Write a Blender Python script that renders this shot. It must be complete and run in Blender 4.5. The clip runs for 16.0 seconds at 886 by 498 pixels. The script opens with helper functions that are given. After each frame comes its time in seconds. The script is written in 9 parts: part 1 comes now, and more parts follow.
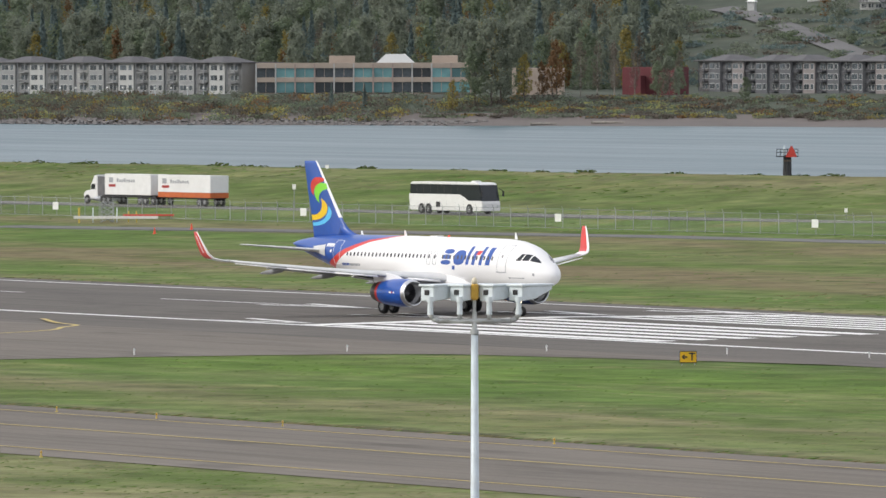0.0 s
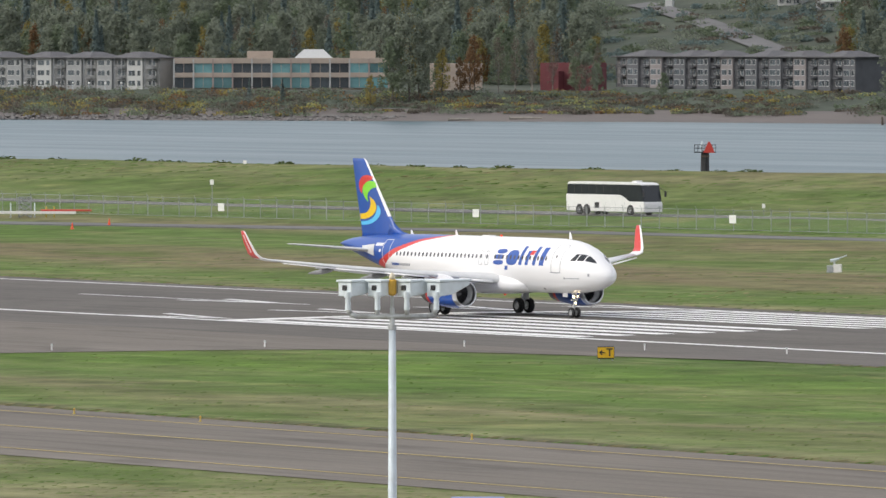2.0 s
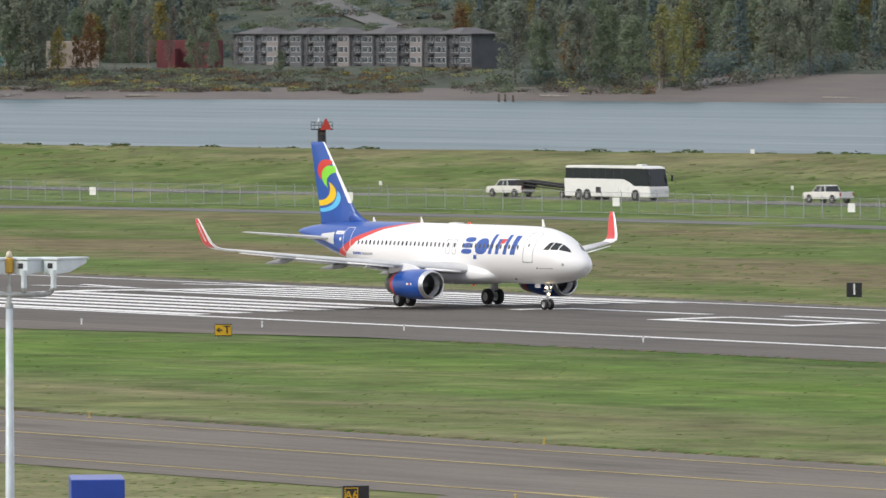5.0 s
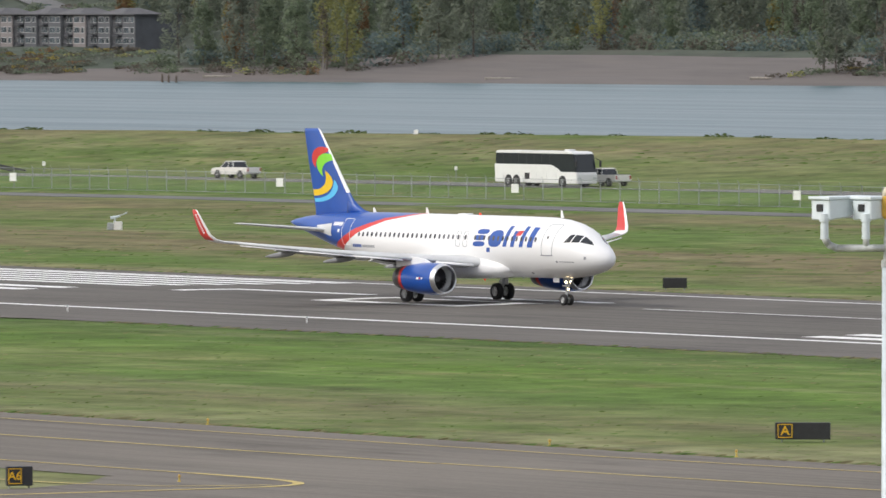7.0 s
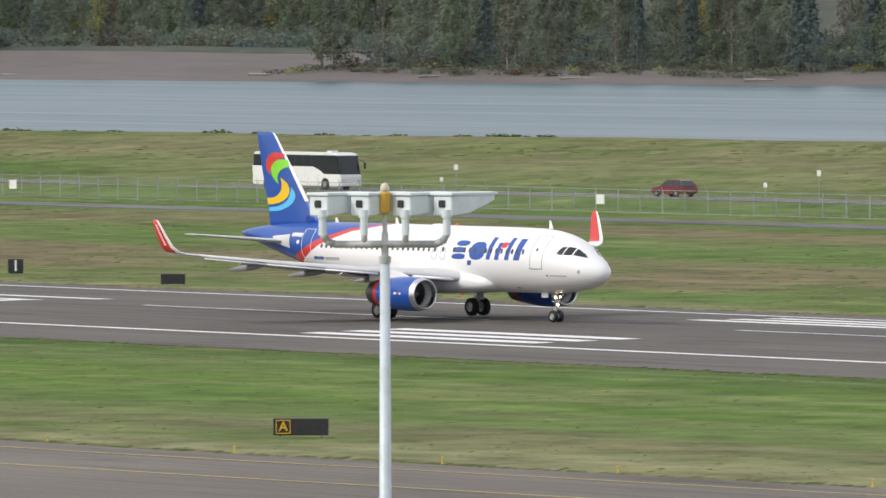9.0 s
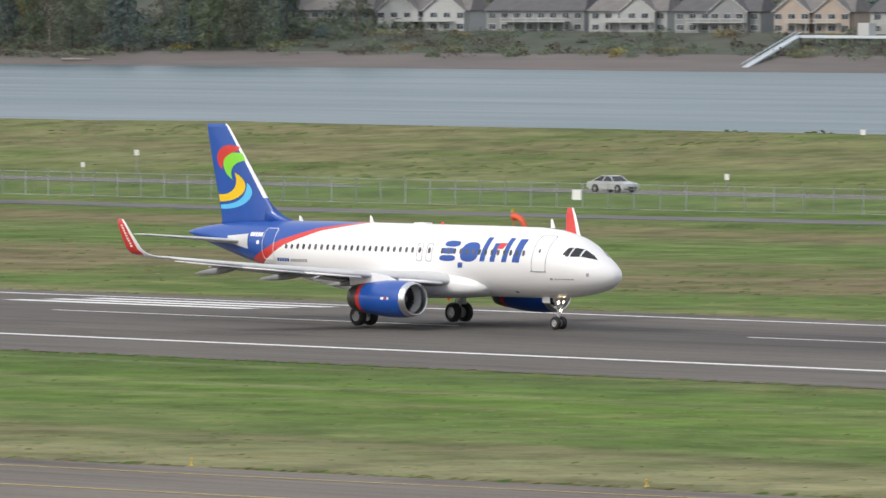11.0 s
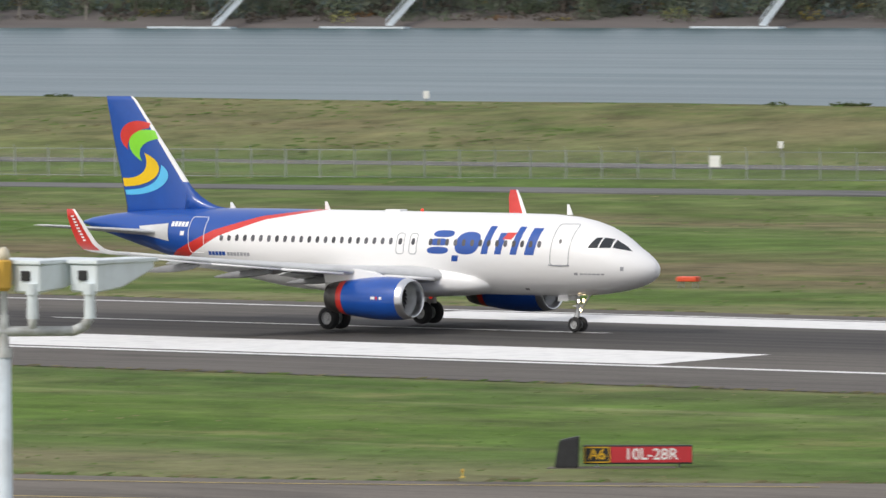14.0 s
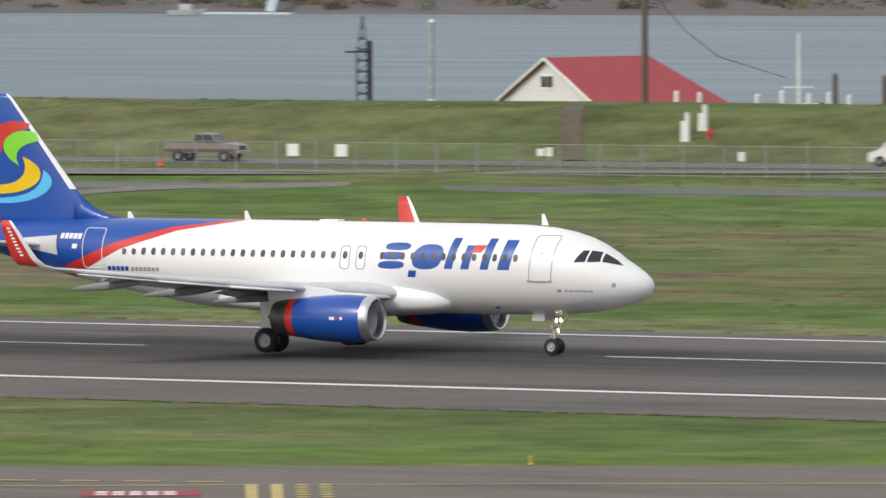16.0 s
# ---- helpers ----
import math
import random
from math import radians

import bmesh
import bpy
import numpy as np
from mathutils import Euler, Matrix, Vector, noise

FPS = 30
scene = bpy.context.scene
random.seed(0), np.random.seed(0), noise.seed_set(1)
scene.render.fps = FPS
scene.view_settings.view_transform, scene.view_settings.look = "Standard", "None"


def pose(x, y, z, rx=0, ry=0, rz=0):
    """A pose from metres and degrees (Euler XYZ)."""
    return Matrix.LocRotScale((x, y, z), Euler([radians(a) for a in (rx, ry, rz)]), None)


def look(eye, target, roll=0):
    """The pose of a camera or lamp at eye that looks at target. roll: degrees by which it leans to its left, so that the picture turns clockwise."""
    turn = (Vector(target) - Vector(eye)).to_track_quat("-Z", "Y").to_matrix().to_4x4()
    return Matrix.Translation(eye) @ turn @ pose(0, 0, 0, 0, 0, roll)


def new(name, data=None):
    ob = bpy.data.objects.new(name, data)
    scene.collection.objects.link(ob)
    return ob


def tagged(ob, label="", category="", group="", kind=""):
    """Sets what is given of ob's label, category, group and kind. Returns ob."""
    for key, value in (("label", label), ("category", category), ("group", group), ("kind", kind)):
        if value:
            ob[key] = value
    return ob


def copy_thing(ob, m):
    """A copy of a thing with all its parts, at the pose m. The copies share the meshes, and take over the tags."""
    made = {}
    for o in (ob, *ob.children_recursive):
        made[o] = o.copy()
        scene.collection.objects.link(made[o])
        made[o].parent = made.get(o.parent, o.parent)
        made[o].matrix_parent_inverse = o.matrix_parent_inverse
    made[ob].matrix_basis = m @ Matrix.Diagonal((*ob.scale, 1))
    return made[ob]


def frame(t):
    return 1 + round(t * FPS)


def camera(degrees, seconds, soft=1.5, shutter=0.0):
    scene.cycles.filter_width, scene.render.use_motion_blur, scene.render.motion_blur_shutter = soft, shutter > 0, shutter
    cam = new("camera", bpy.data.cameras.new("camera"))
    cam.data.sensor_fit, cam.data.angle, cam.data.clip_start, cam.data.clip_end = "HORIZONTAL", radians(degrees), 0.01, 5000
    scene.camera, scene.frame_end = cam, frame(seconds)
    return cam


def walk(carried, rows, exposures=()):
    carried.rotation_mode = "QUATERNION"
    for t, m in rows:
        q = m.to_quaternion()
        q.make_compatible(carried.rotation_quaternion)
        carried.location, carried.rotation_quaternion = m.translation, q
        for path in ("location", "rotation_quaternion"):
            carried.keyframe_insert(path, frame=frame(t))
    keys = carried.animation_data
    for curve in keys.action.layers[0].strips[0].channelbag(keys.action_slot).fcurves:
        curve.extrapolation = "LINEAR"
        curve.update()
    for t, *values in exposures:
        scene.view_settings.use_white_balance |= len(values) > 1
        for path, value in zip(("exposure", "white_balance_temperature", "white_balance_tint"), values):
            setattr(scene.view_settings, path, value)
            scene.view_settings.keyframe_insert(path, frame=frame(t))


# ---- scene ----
# the runway lies along x, the camera stands on a roof south of it and pans
FOV = 5.2975
EYE = (0.0, 0.0, 21.342)
RWY = 380.75
CAM_ROWS = [
    (0, 59.2854, -1.2629, -0.117),
    (0.5, 59.1807, -1.2533, -0.061),
    (1, 59.0821, -1.2587, -0.080),
    (1.5, 58.9553, -1.2762, -0.104),
    (2, 58.7931, -1.2910, -0.062),
    (2.5, 58.3755, -1.3085, -0.049),
    (3, 57.9867, -1.3265, -0.110),
    (3.2, 57.8440, -1.3337, -0.155),
    (5.3, 56.1865, -1.4724, -0.207),
    (5.5, 55.9574, -1.4991, -0.228),
    (6, 55.4715, -1.4695, -0.170),
    (6.5, 55.0413, -1.4886, -0.140),
    (7, 54.4893, -1.5541, -0.158),
    (7.5, 53.8079, -1.5806, -0.147),
    (8, 53.1563, -1.5514, -0.115),
    (8.5, 52.2518, -1.5581, -0.061),
    (9, 51.4861, -1.5841, -0.086),
    (9.5, 50.7428, -1.5820, -0.055),
    (10, 49.8201, -1.6101, -0.001),
    (10.2, 49.3672, -1.6260, -0.040),
    (12.3, 43.8130, -1.8087, -0.104),
    (12.5, 43.1870, -1.8099, -0.152),
    (13, 41.2903, -1.8712, -0.209),
    (13.5, 39.9637, -2.0110, -0.267),
    (14, 38.3696, -2.0368, -0.330),
    (14.5, 36.5776, -2.0879, -0.363),
    (15, 34.6451, -2.1691, -0.205),
    (15.5, 31.8832, -2.1618, -0.182),
    (16, 29.3394, -2.1731, -0.160),
]
PLANE_ROWS = [
    (0, -620.66, 378.76, 2.19),
    (0.5, -616.87, 378.92, 2.21),
    (1, -612.53, 379.09, 2.07),
    (1.5, -607.63, 379.27, 1.96),
    (2, -602.17, 379.49, 1.71),
    (2.5, -596.12, 379.66, 1.41),
    (3, -589.49, 379.95, 1.22),
    (5.3, -551.02, 380.75, 0.00),
    (5.5, -547.05, 380.75, 0.00),
    (6, -536.69, 380.75, 0.00),
    (6.5, -525.74, 380.75, 0.00),
    (7, -514.19, 380.75, 0.00),
    (7.5, -502.05, 380.75, 0.00),
    (8, -489.31, 380.75, 0.00),
    (8.5, -475.94, 380.75, 0.00),
    (9, -461.93, 380.75, 0.00),
    (9.5, -447.26, 380.75, 0.00),
    (10, -431.91, 380.75, 0.00),
    (10.2, -425.58, 380.75, 0.00),
    (12.3, -353.03, 380.75, 0.00),
    (12.5, -345.65, 380.75, 0.00),
    (13, -326.85, 380.75, 0.00),
    (13.5, -307.56, 380.75, 0.00),
    (14, -287.77, 380.75, 0.00),
    (14.5, -267.46, 380.75, 0.00),
    (15, -246.60, 380.75, 0.00),
    (15.5, -225.17, 380.75, 0.00),
    (16, -203.15, 380.75, 0.00),
]

cam = camera(FOV, 16.0, soft=1.5, shutter=0.18)


def cam_pose(az, tilt, roll):
    """Pan from north towards west, tilt and roll, in degrees."""
    return pose(*EYE) @ pose(0, 0, 0, 90 + tilt, 0, az) @ pose(0, 0, 0, 0, 0, roll)


walk(cam, [(t, cam_pose(a, b, c)) for t, a, b, c in CAM_ROWS], exposures=[(0, 0.40), (12.5, 0.40), (13.5, 0.30), (14.5, 0.23), (16, 0.22)])

# ---- light: thin overcast, high soft sun from behind the camera ----
world = bpy.data.worlds.new("overcast_sky")
scene.world = world
world.use_nodes = True
SUN_EL, SUN_AZ = radians(38), radians(200)
wn, wl = world.node_tree.nodes, world.node_tree.links
sky = wn.new("ShaderNodeTexSky")
sky.sky_type, sky.sun_disc, sky.sun_elevation, sky.sun_rotation = "NISHITA", False, SUN_EL, SUN_AZ
sky.air_density, sky.dust_density, sky.ozone_density = 1.0, 4.0, 1.0
mixw = wn.new("ShaderNodeMix")
mixw.data_type = "RGBA"
mixw.inputs[0].default_value = 0.75
mixw.inputs[7].default_value = (7.15, 7.2, 7.7, 1)
wl.new(sky.outputs[0], mixw.inputs[6])
wl.new(mixw.outputs[2], wn["Background"].inputs[0])
wn["Background"].inputs[1].default_value = 0.105
sun = new("sun", bpy.data.lights.new("sun", "SUN"))
sun.data.energy, sun.data.angle, sun.data.color = 1.5, radians(12), (1.0, 0.96, 0.9)
sun_dir = Vector((math.sin(SUN_AZ) * math.cos(SUN_EL), math.cos(SUN_AZ) * math.cos(SUN_EL), math.sin(SUN_EL)))
sun.matrix_world = look(sun_dir * 400, (0, 0, 0))


# ---- materials ----
def node(nt, kind, **kw):
    nd = nt.nodes.new(kind)
    for k, val in kw.items():
        nd.inputs[k].default_value = val
    return nd


def ramp(nt, src, stops):
    r = nt.nodes.new("ShaderNodeValToRGB")
    els = r.color_ramp.elements
    while len(els) < len(stops):
        els.new(0.5)
    for e, (p, c) in zip(els, stops):
        e.position, e.color = p, (*c, 1)
    nt.links.new(src, r.inputs[0])
    return r.outputs[0]


def mixc(nt, fac, a, b, mode="MIX"):
    m = nt.nodes.new("ShaderNodeMix")
    m.data_type, m.blend_type = "RGBA", mode
    for sock, val in ((m.inputs[0], fac), (m.inputs[6], a), (m.inputs[7], b)):
        if isinstance(val, (int, float)):
            sock.default_value = val
        elif isinstance(val, tuple):
            sock.default_value = (*val, 1)
        else:
            nt.links.new(val, sock)
    return m.outputs[2]


def noise_of(nt, scale, detail=4.0, rough=0.6, stretch=None, coord="Object"):
    tc = nt.nodes.new("ShaderNodeTexCoord")
    mp = nt.nodes.new("ShaderNodeMapping")
    mp.inputs["Scale"].default_value = stretch or (1, 1, 1)
    nt.links.new(tc.outputs[coord], mp.inputs[0])
    n = node(nt, "ShaderNodeTexNoise", Scale=scale, Detail=detail, Roughness=rough)
    nt.links.new(mp.outputs[0], n.inputs["Vector"])
    return n.outputs["Fac"]


def material(name, color, rough=0.6, metal=0.0, vary=0.12, scale=1.5, stretch=None, bump=0.0, bump_scale=30.0, dirt=0.0,
             dirt_color=(0.12, 0.11, 0.1), dirt_scale=0.35, coat=0.0, per_object=0.0):
    """Principled paint with grain, stains and fine relief."""
    m = bpy.data.materials.new(name)
    m.use_nodes = True
    nt = m.node_tree
    b = nt.nodes["Principled BSDF"]
    n1 = noise_of(nt, scale, stretch=stretch)
    lo, hi = tuple(c * (1 - vary) for c in color), tuple(min(1, c * (1 + vary)) for c in color)
    col = ramp(nt, n1, [(0.3, lo), (0.7, hi)])
    if dirt:
        n2 = noise_of(nt, dirt_scale, 6, 0.65, stretch)
        fac = ramp(nt, n2, [(0.48, (0, 0, 0)), (0.75, (dirt, dirt, dirt))])
        col = mixc(nt, fac, col, dirt_color)
    if per_object:
        oi = nt.nodes.new("ShaderNodeObjectInfo")
        hv = node(nt, "ShaderNodeHueSaturation")
        mr = node(nt, "ShaderNodeMapRange")
        mr.inputs[3].default_value, mr.inputs[4].default_value = 1 - per_object, 1 + per_object
        nt.links.new(oi.outputs["Random"], mr.inputs[0])
        nt.links.new(mr.outputs[0], hv.inputs["Value"])
        nt.links.new(col, hv.inputs["Color"])
        col = hv.outputs[0]
    nt.links.new(col, b.inputs["Base Color"])
    b.inputs["Roughness"].default_value, b.inputs["Metallic"].default_value = rough, metal
    b.inputs["Coat Weight"].default_value = coat
    if bump:
        n3 = noise_of(nt, bump_scale)
        bp = node(nt, "ShaderNodeBump", Strength=bump, Distance=0.05)
        nt.links.new(n3, bp.inputs["Height"])
        nt.links.new(bp.outputs[0], b.inputs["Normal"])
    return m


def grass_material():
    """Mown airfield turf: soft bands of green, straw and brown that run with the runway, with streaks and patches."""
    m = bpy.data.materials.new("grass")
    m.use_nodes = True
    nt = m.node_tree
    b = nt.nodes["Principled BSDF"]
    fine = noise_of(nt, 1.6, 5, 0.75)
    clump = noise_of(nt, 0.30, 5, 0.72, (0.6, 0.6, 1))
    mid = noise_of(nt, 0.05, 5, 0.62, (0.45, 1.1, 1))
    big = noise_of(nt, 0.014, 4, 0.6, (0.4, 1.2, 1))
    streak = noise_of(nt, 0.16, 5, 0.65, (0.06, 1.0, 1))
    tc = nt.nodes.new("ShaderNodeTexCoord")
    sp = nt.nodes.new("ShaderNodeSeparateXYZ")
    nt.links.new(tc.outputs["Object"], sp.inputs[0])

    def calc(op, u, v):
        n = nt.nodes.new("ShaderNodeMath")
        n.operation = op
        for sock, val in zip(n.inputs, (u, v)):
            if isinstance(val, (int, float)):
                sock.default_value = val
            else:
                nt.links.new(val, sock)
        return n.outputs[0]

    def span(src, lo, hi):
        mr = node(nt, "ShaderNodeMapRange")
        mr.inputs[1].default_value, mr.inputs[2].default_value = lo, hi
        nt.links.new(src, mr.inputs[0])
        return mr.outputs[0]

    wob = calc("ADD", calc("MULTIPLY", calc("SUBTRACT", mid, 0.5), 20), calc("MULTIPLY", calc("SUBTRACT", big, 0.5), 24))
    across = span(calc("ADD", sp.outputs[1], wob), 200, 700)
    green, rich, olive = (0.096, 0.152, 0.038), (0.102, 0.172, 0.031), (0.120, 0.148, 0.050)
    brown, straw, pale = (0.158, 0.134, 0.074), (0.262, 0.242, 0.142), (0.162, 0.174, 0.076)
    stops = [(205, (0.190, 0.190, 0.096)), (228, (0.185, 0.188, 0.092)), (240, green), (264, green), (274, olive), (282, (0.150, 0.146, 0.074)), (292, green), (312, rich), (328, green), (336, (0.060, 0.108, 0.024)), (345, green), (405, (0.200, 0.188, 0.100)), (414, pale), (420, green), (430, green), (442, brown), (464, brown), (478, green), (500, green), (514, brown), (530, green), (560, green), (592, olive), (604, pale), (614, (0.150, 0.148, 0.072)), (624, olive), (634, pale), (650, olive)]
    col = ramp(nt, across, [((y - 200) / 500, c) for y, c in stops])
    # worn straw verge along the taxiway and its exit
    bend = calc("MULTIPLY", calc("MAXIMUM", calc("ADD", sp.outputs[0], 350), 0), 0.09)
    off = calc("ADD", calc("SUBTRACT", calc("SUBTRACT", sp.outputs[1], 262.7), bend), calc("MULTIPLY", wob, 0.35))
    verge = ramp(nt, span(off, -10, 40), [(0.13, (0, 0, 0)), (0.20, (0.85,) * 3), (0.36, (0.6,) * 3), (0.56, (0, 0, 0))])
    verge = mixc(nt, 1.0, verge, ramp(nt, span(sp.outputs[0], -470, -210), [(0.0, (0.25,) * 3), (0.55, (1, 1, 1)), (0.90, (1, 1, 1)), (1.0, (0.35,) * 3)]), "MULTIPLY")
    verge = mixc(nt, 1.0, verge, ramp(nt, streak, [(0.35, (0.7,) * 3), (0.6, (1.0,) * 3)]), "MULTIPLY")
    col = mixc(nt, verge, col, straw)
    # soil edge where turf meets taxiway, with the ragged grass's shadow line painted in
    edge = calc("SUBTRACT", calc("SUBTRACT", sp.outputs[1], 262.7), bend)
    soil_shade = ramp(nt, span(calc("ADD", edge, calc("MULTIPLY", calc("SUBTRACT", clump, 0.5), 6)), -4, 8), [(0.25, (0, 0, 0)), (0.36, (0.75,) * 3), (0.50, (0.7,) * 3), (0.66, (0, 0, 0))])
    col = mixc(nt, mixc(nt, 1.0, soil_shade, ramp(nt, span(sp.outputs[0], -420, -330), [(0.0, (1, 1, 1)), (1.0, (0.25,) * 3)]), "MULTIPLY"), col, (0.058, 0.050, 0.036))
    # dry streaks and mossy patches
    col = mixc(nt, ramp(nt, streak, [(0.52, (0, 0, 0)), (0.70, (0.42,) * 3)]), col, straw)
    col = mixc(nt, ramp(nt, mid, [(0.50, (0, 0, 0)), (0.64, (0.5,) * 3)]), col, pale)
    col = mixc(nt, ramp(nt, big, [(0.53, (0, 0, 0)), (0.64, (0.4,) * 3)]), col, brown)
    # patches a few strides wide: thin straw, worn earth and lusher tufts
    patch = noise_of(nt, 0.105, 6, 0.66, (0.75, 1.0, 1))
    lush = noise_of(nt, 0.06, 5, 0.6, (0.55, 1.0, 1))
    col = mixc(nt, ramp(nt, patch, [(0.55, (0, 0, 0)), (0.67, (0.52,) * 3)]), col, (0.225, 0.208, 0.092))
    col = mixc(nt, ramp(nt, lush, [(0.50, (0, 0, 0)), (0.66, (0.7,) * 3)]), col, (0.066, 0.122, 0.020))
    levee = span(sp.outputs[1], 596, 612)
    dry = mixc(nt, 1.0, levee, ramp(nt, patch, [(0.42, (0, 0, 0)), (0.58, (0.6,) * 3)]), "MULTIPLY")
    dry = mixc(nt, 1.0, dry, ramp(nt, span(sp.outputs[0], -460, -360), [(0.0, (1, 1, 1)), (1.0, (0.3,) * 3)]), "MULTIPLY")
    col = mixc(nt, dry, col, (0.175, 0.155, 0.080))
    east = mixc(nt, 1.0, span(sp.outputs[1], 560, 590), span(sp.outputs[0], -420, -340), "MULTIPLY")
    col = mixc(nt, mixc(nt, 1.0, east, ramp(nt, mid, [(0.35, (0.75,) * 3), (0.6, (0.3,) * 3)]), "MULTIPLY"), col, (0.072, 0.108, 0.028))
    col = mixc(nt, 1.0, col, ramp(nt, clump, [(0.30, (0.55,) * 3), (0.5, (1.0,) * 3), (0.70, (1.42,) * 3)]), "MULTIPLY")
    nt.links.new(col, b.inputs["Base Color"])
    b.inputs["Roughness"].default_value = 0.95
    b.inputs["Specular IOR Level"].default_value = 0.1
    bp = node(nt, "ShaderNodeBump", Strength=0.5, Distance=0.1)
    nt.links.new(fine, bp.inputs["Height"])
    nt.links.new(bp.outputs[0], b.inputs["Normal"])
    return m


def asphalt_material(name, base, rubber=0.0):
    """Grooved asphalt with lane-long stains and, where told, tyre rubber along the middle."""
    m = bpy.data.materials.new(name)
    m.use_nodes = True
    nt = m.node_tree
    b = nt.nodes["Principled BSDF"]
    fine = noise_of(nt, 3.0, 6, 0.75)
    along = noise_of(nt, 0.9, 5, 0.65, (0.03, 1.0, 1))
    blot = noise_of(nt, 0.06, 5, 0.6, (0.5, 1.4, 1))
    col = ramp(nt, fine, [(0.3, tuple(c * 0.78 for c in base)), (0.7, tuple(c * 1.2 for c in base))])
    col = mixc(nt, ramp(nt, along, [(0.46, (0, 0, 0)), (0.66, (0.7, 0.7, 0.7))]), col, tuple(c * 0.55 for c in base))
    col = mixc(nt, ramp(nt, blot, [(0.45, (0, 0, 0)), (0.7, (0.45, 0.45, 0.45))]), col, tuple(c * 1.45 for c in base))
    # oil and sealant stains a few metres across
    stain = noise_of(nt, 0.16, 6, 0.62, (0.35, 1.0, 1))
    col = mixc(nt, ramp(nt, stain, [(0.55, (0, 0, 0)), (0.70, (0.65, 0.65, 0.65))]), col, tuple(c * 0.42 for c in base))
    if rubber:
        # tyre marks: darkest in the wheel lanes beside the centre line
        tc = nt.nodes.new("ShaderNodeTexCoord")
        sp = nt.nodes.new("ShaderNodeSeparateXYZ")
        nt.links.new(tc.outputs["Object"], sp.inputs[0])
        mr = node(nt, "ShaderNodeMapRange")
        mr.inputs[1].default_value, mr.inputs[2].default_value = RWY - 16, RWY + 16
        nt.links.new(sp.outputs[1], mr.inputs[0])
        band = ramp(nt, mr.outputs[0], [(0.1, (0, 0, 0)), (0.32, (rubber,) * 3), (0.68, (rubber,) * 3), (0.9, (0, 0, 0))])
        mx = node(nt, "ShaderNodeMapRange")
        mx.inputs[1].default_value, mx.inputs[2].default_value = -470, -330
        nt.links.new(sp.outputs[0], mx.inputs[0])
        lane = noise_of(nt, 0.8, 4, 0.6, (0.02, 1.0, 1))
        fac = mixc(nt, 1.0, band, ramp(nt, lane, [(0.2, (0.35, 0.35, 0.35)), (0.6, (1, 1, 1))]), "MULTIPLY")
        fac = mixc(nt, 1.0, fac, ramp(nt, mx.outputs[0], [(0, (0.15, 0.15, 0.15)), (1, (1, 1, 1))]), "MULTIPLY")
        col = mixc(nt, fac, col, (0.022, 0.022, 0.024))
    nt.links.new(col, b.inputs["Base Color"])
    b.inputs["Roughness"].default_value = 0.85
    b.inputs["Specular IOR Level"].default_value = 0.25
    bp = node(nt, "ShaderNodeBump", Strength=0.3, Distance=0.02)
    nt.links.new(fine, bp.inputs["Height"])
    nt.links.new(bp.outputs[0], b.inputs["Normal"])
    return m


def water_material():
    m = bpy.data.materials.new("river_water")
    m.use_nodes = True
    nt = m.node_tree
    b = nt.nodes["Principled BSDF"]
    swell = noise_of(nt, 0.02, 5, 0.6, (0.35, 1.2, 1))
    col = ramp(nt, swell, [(0.35, (0.024, 0.072, 0.088)), (0.7, (0.046, 0.106, 0.122))])
    nt.links.new(col, b.inputs["Base Color"])
    lane = noise_of(nt, 0.05, 5, 0.65, (0.12, 1.0, 1))
    nt.links.new(ramp(nt, lane, [(0.35, (0.30,) * 3), (0.65, (0.38,) * 3)]), b.inputs["Roughness"])
    rip = noise_of(nt, 0.55, 6, 0.7, (0.7, 1.0, 1))
    bp = node(nt, "ShaderNodeBump", Strength=0.14, Distance=0.5)
    nt.links.new(rip, bp.inputs["Height"])
    nt.links.new(bp.outputs[0], b.inputs["Normal"])
    return m


GRASS = grass_material()
RUNWAY = asphalt_material("runway_asphalt", (0.120, 0.110, 0.097), 0.8)
TAXI = asphalt_material("taxiway_asphalt", (0.158, 0.141, 0.119))
ROAD = asphalt_material("road_asphalt", (0.14, 0.14, 0.14))
WATER = water_material()
LINE_WHITE = material("white_line_paint", (0.78, 0.78, 0.76), 0.7, vary=0.06, dirt=0.35, dirt_color=(0.3, 0.3, 0.3), dirt_scale=0.8)
LINE_YELLOW = material("yellow_line_paint", (0.50, 0.39, 0.12), 0.7, vary=0.1, dirt=0.5, dirt_color=(0.14, 0.12, 0.1), dirt_scale=0.8)
BEACH = material("beach_sand", (0.120, 0.106, 0.098), 0.9, vary=0.2, scale=0.1, stretch=(0.3, 1, 1), dirt=0.6, dirt_color=(0.12, 0.10, 0.085), dirt_scale=0.05)
WOODS_FLOOR = material("woodland_floor", (0.046, 0.060, 0.040), 0.95, vary=0.4, scale=0.08, dirt=0.6, dirt_color=(0.080, 0.070, 0.052), dirt_scale=0.03)


# ---- mesh helpers ----
def mesh_object(name, verts, faces, mats, parent=None, smooth=False, slots=None):
    me = bpy.data.meshes.new(name)
    me.from_pydata([tuple(p) for p in verts], [], [tuple(q) for q in faces])
    for m in (mats if isinstance(mats, (list, tuple)) else [mats]):
        me.materials.append(m)
    if slots is not None:
        me.polygons.foreach_set("material_index", slots)
    if smooth:
        me.polygons.foreach_set("use_smooth", [True] * len(me.polygons))
    me.update()
    ob = new(name, me)
    if parent is not None:
        ob.parent = parent
    return ob


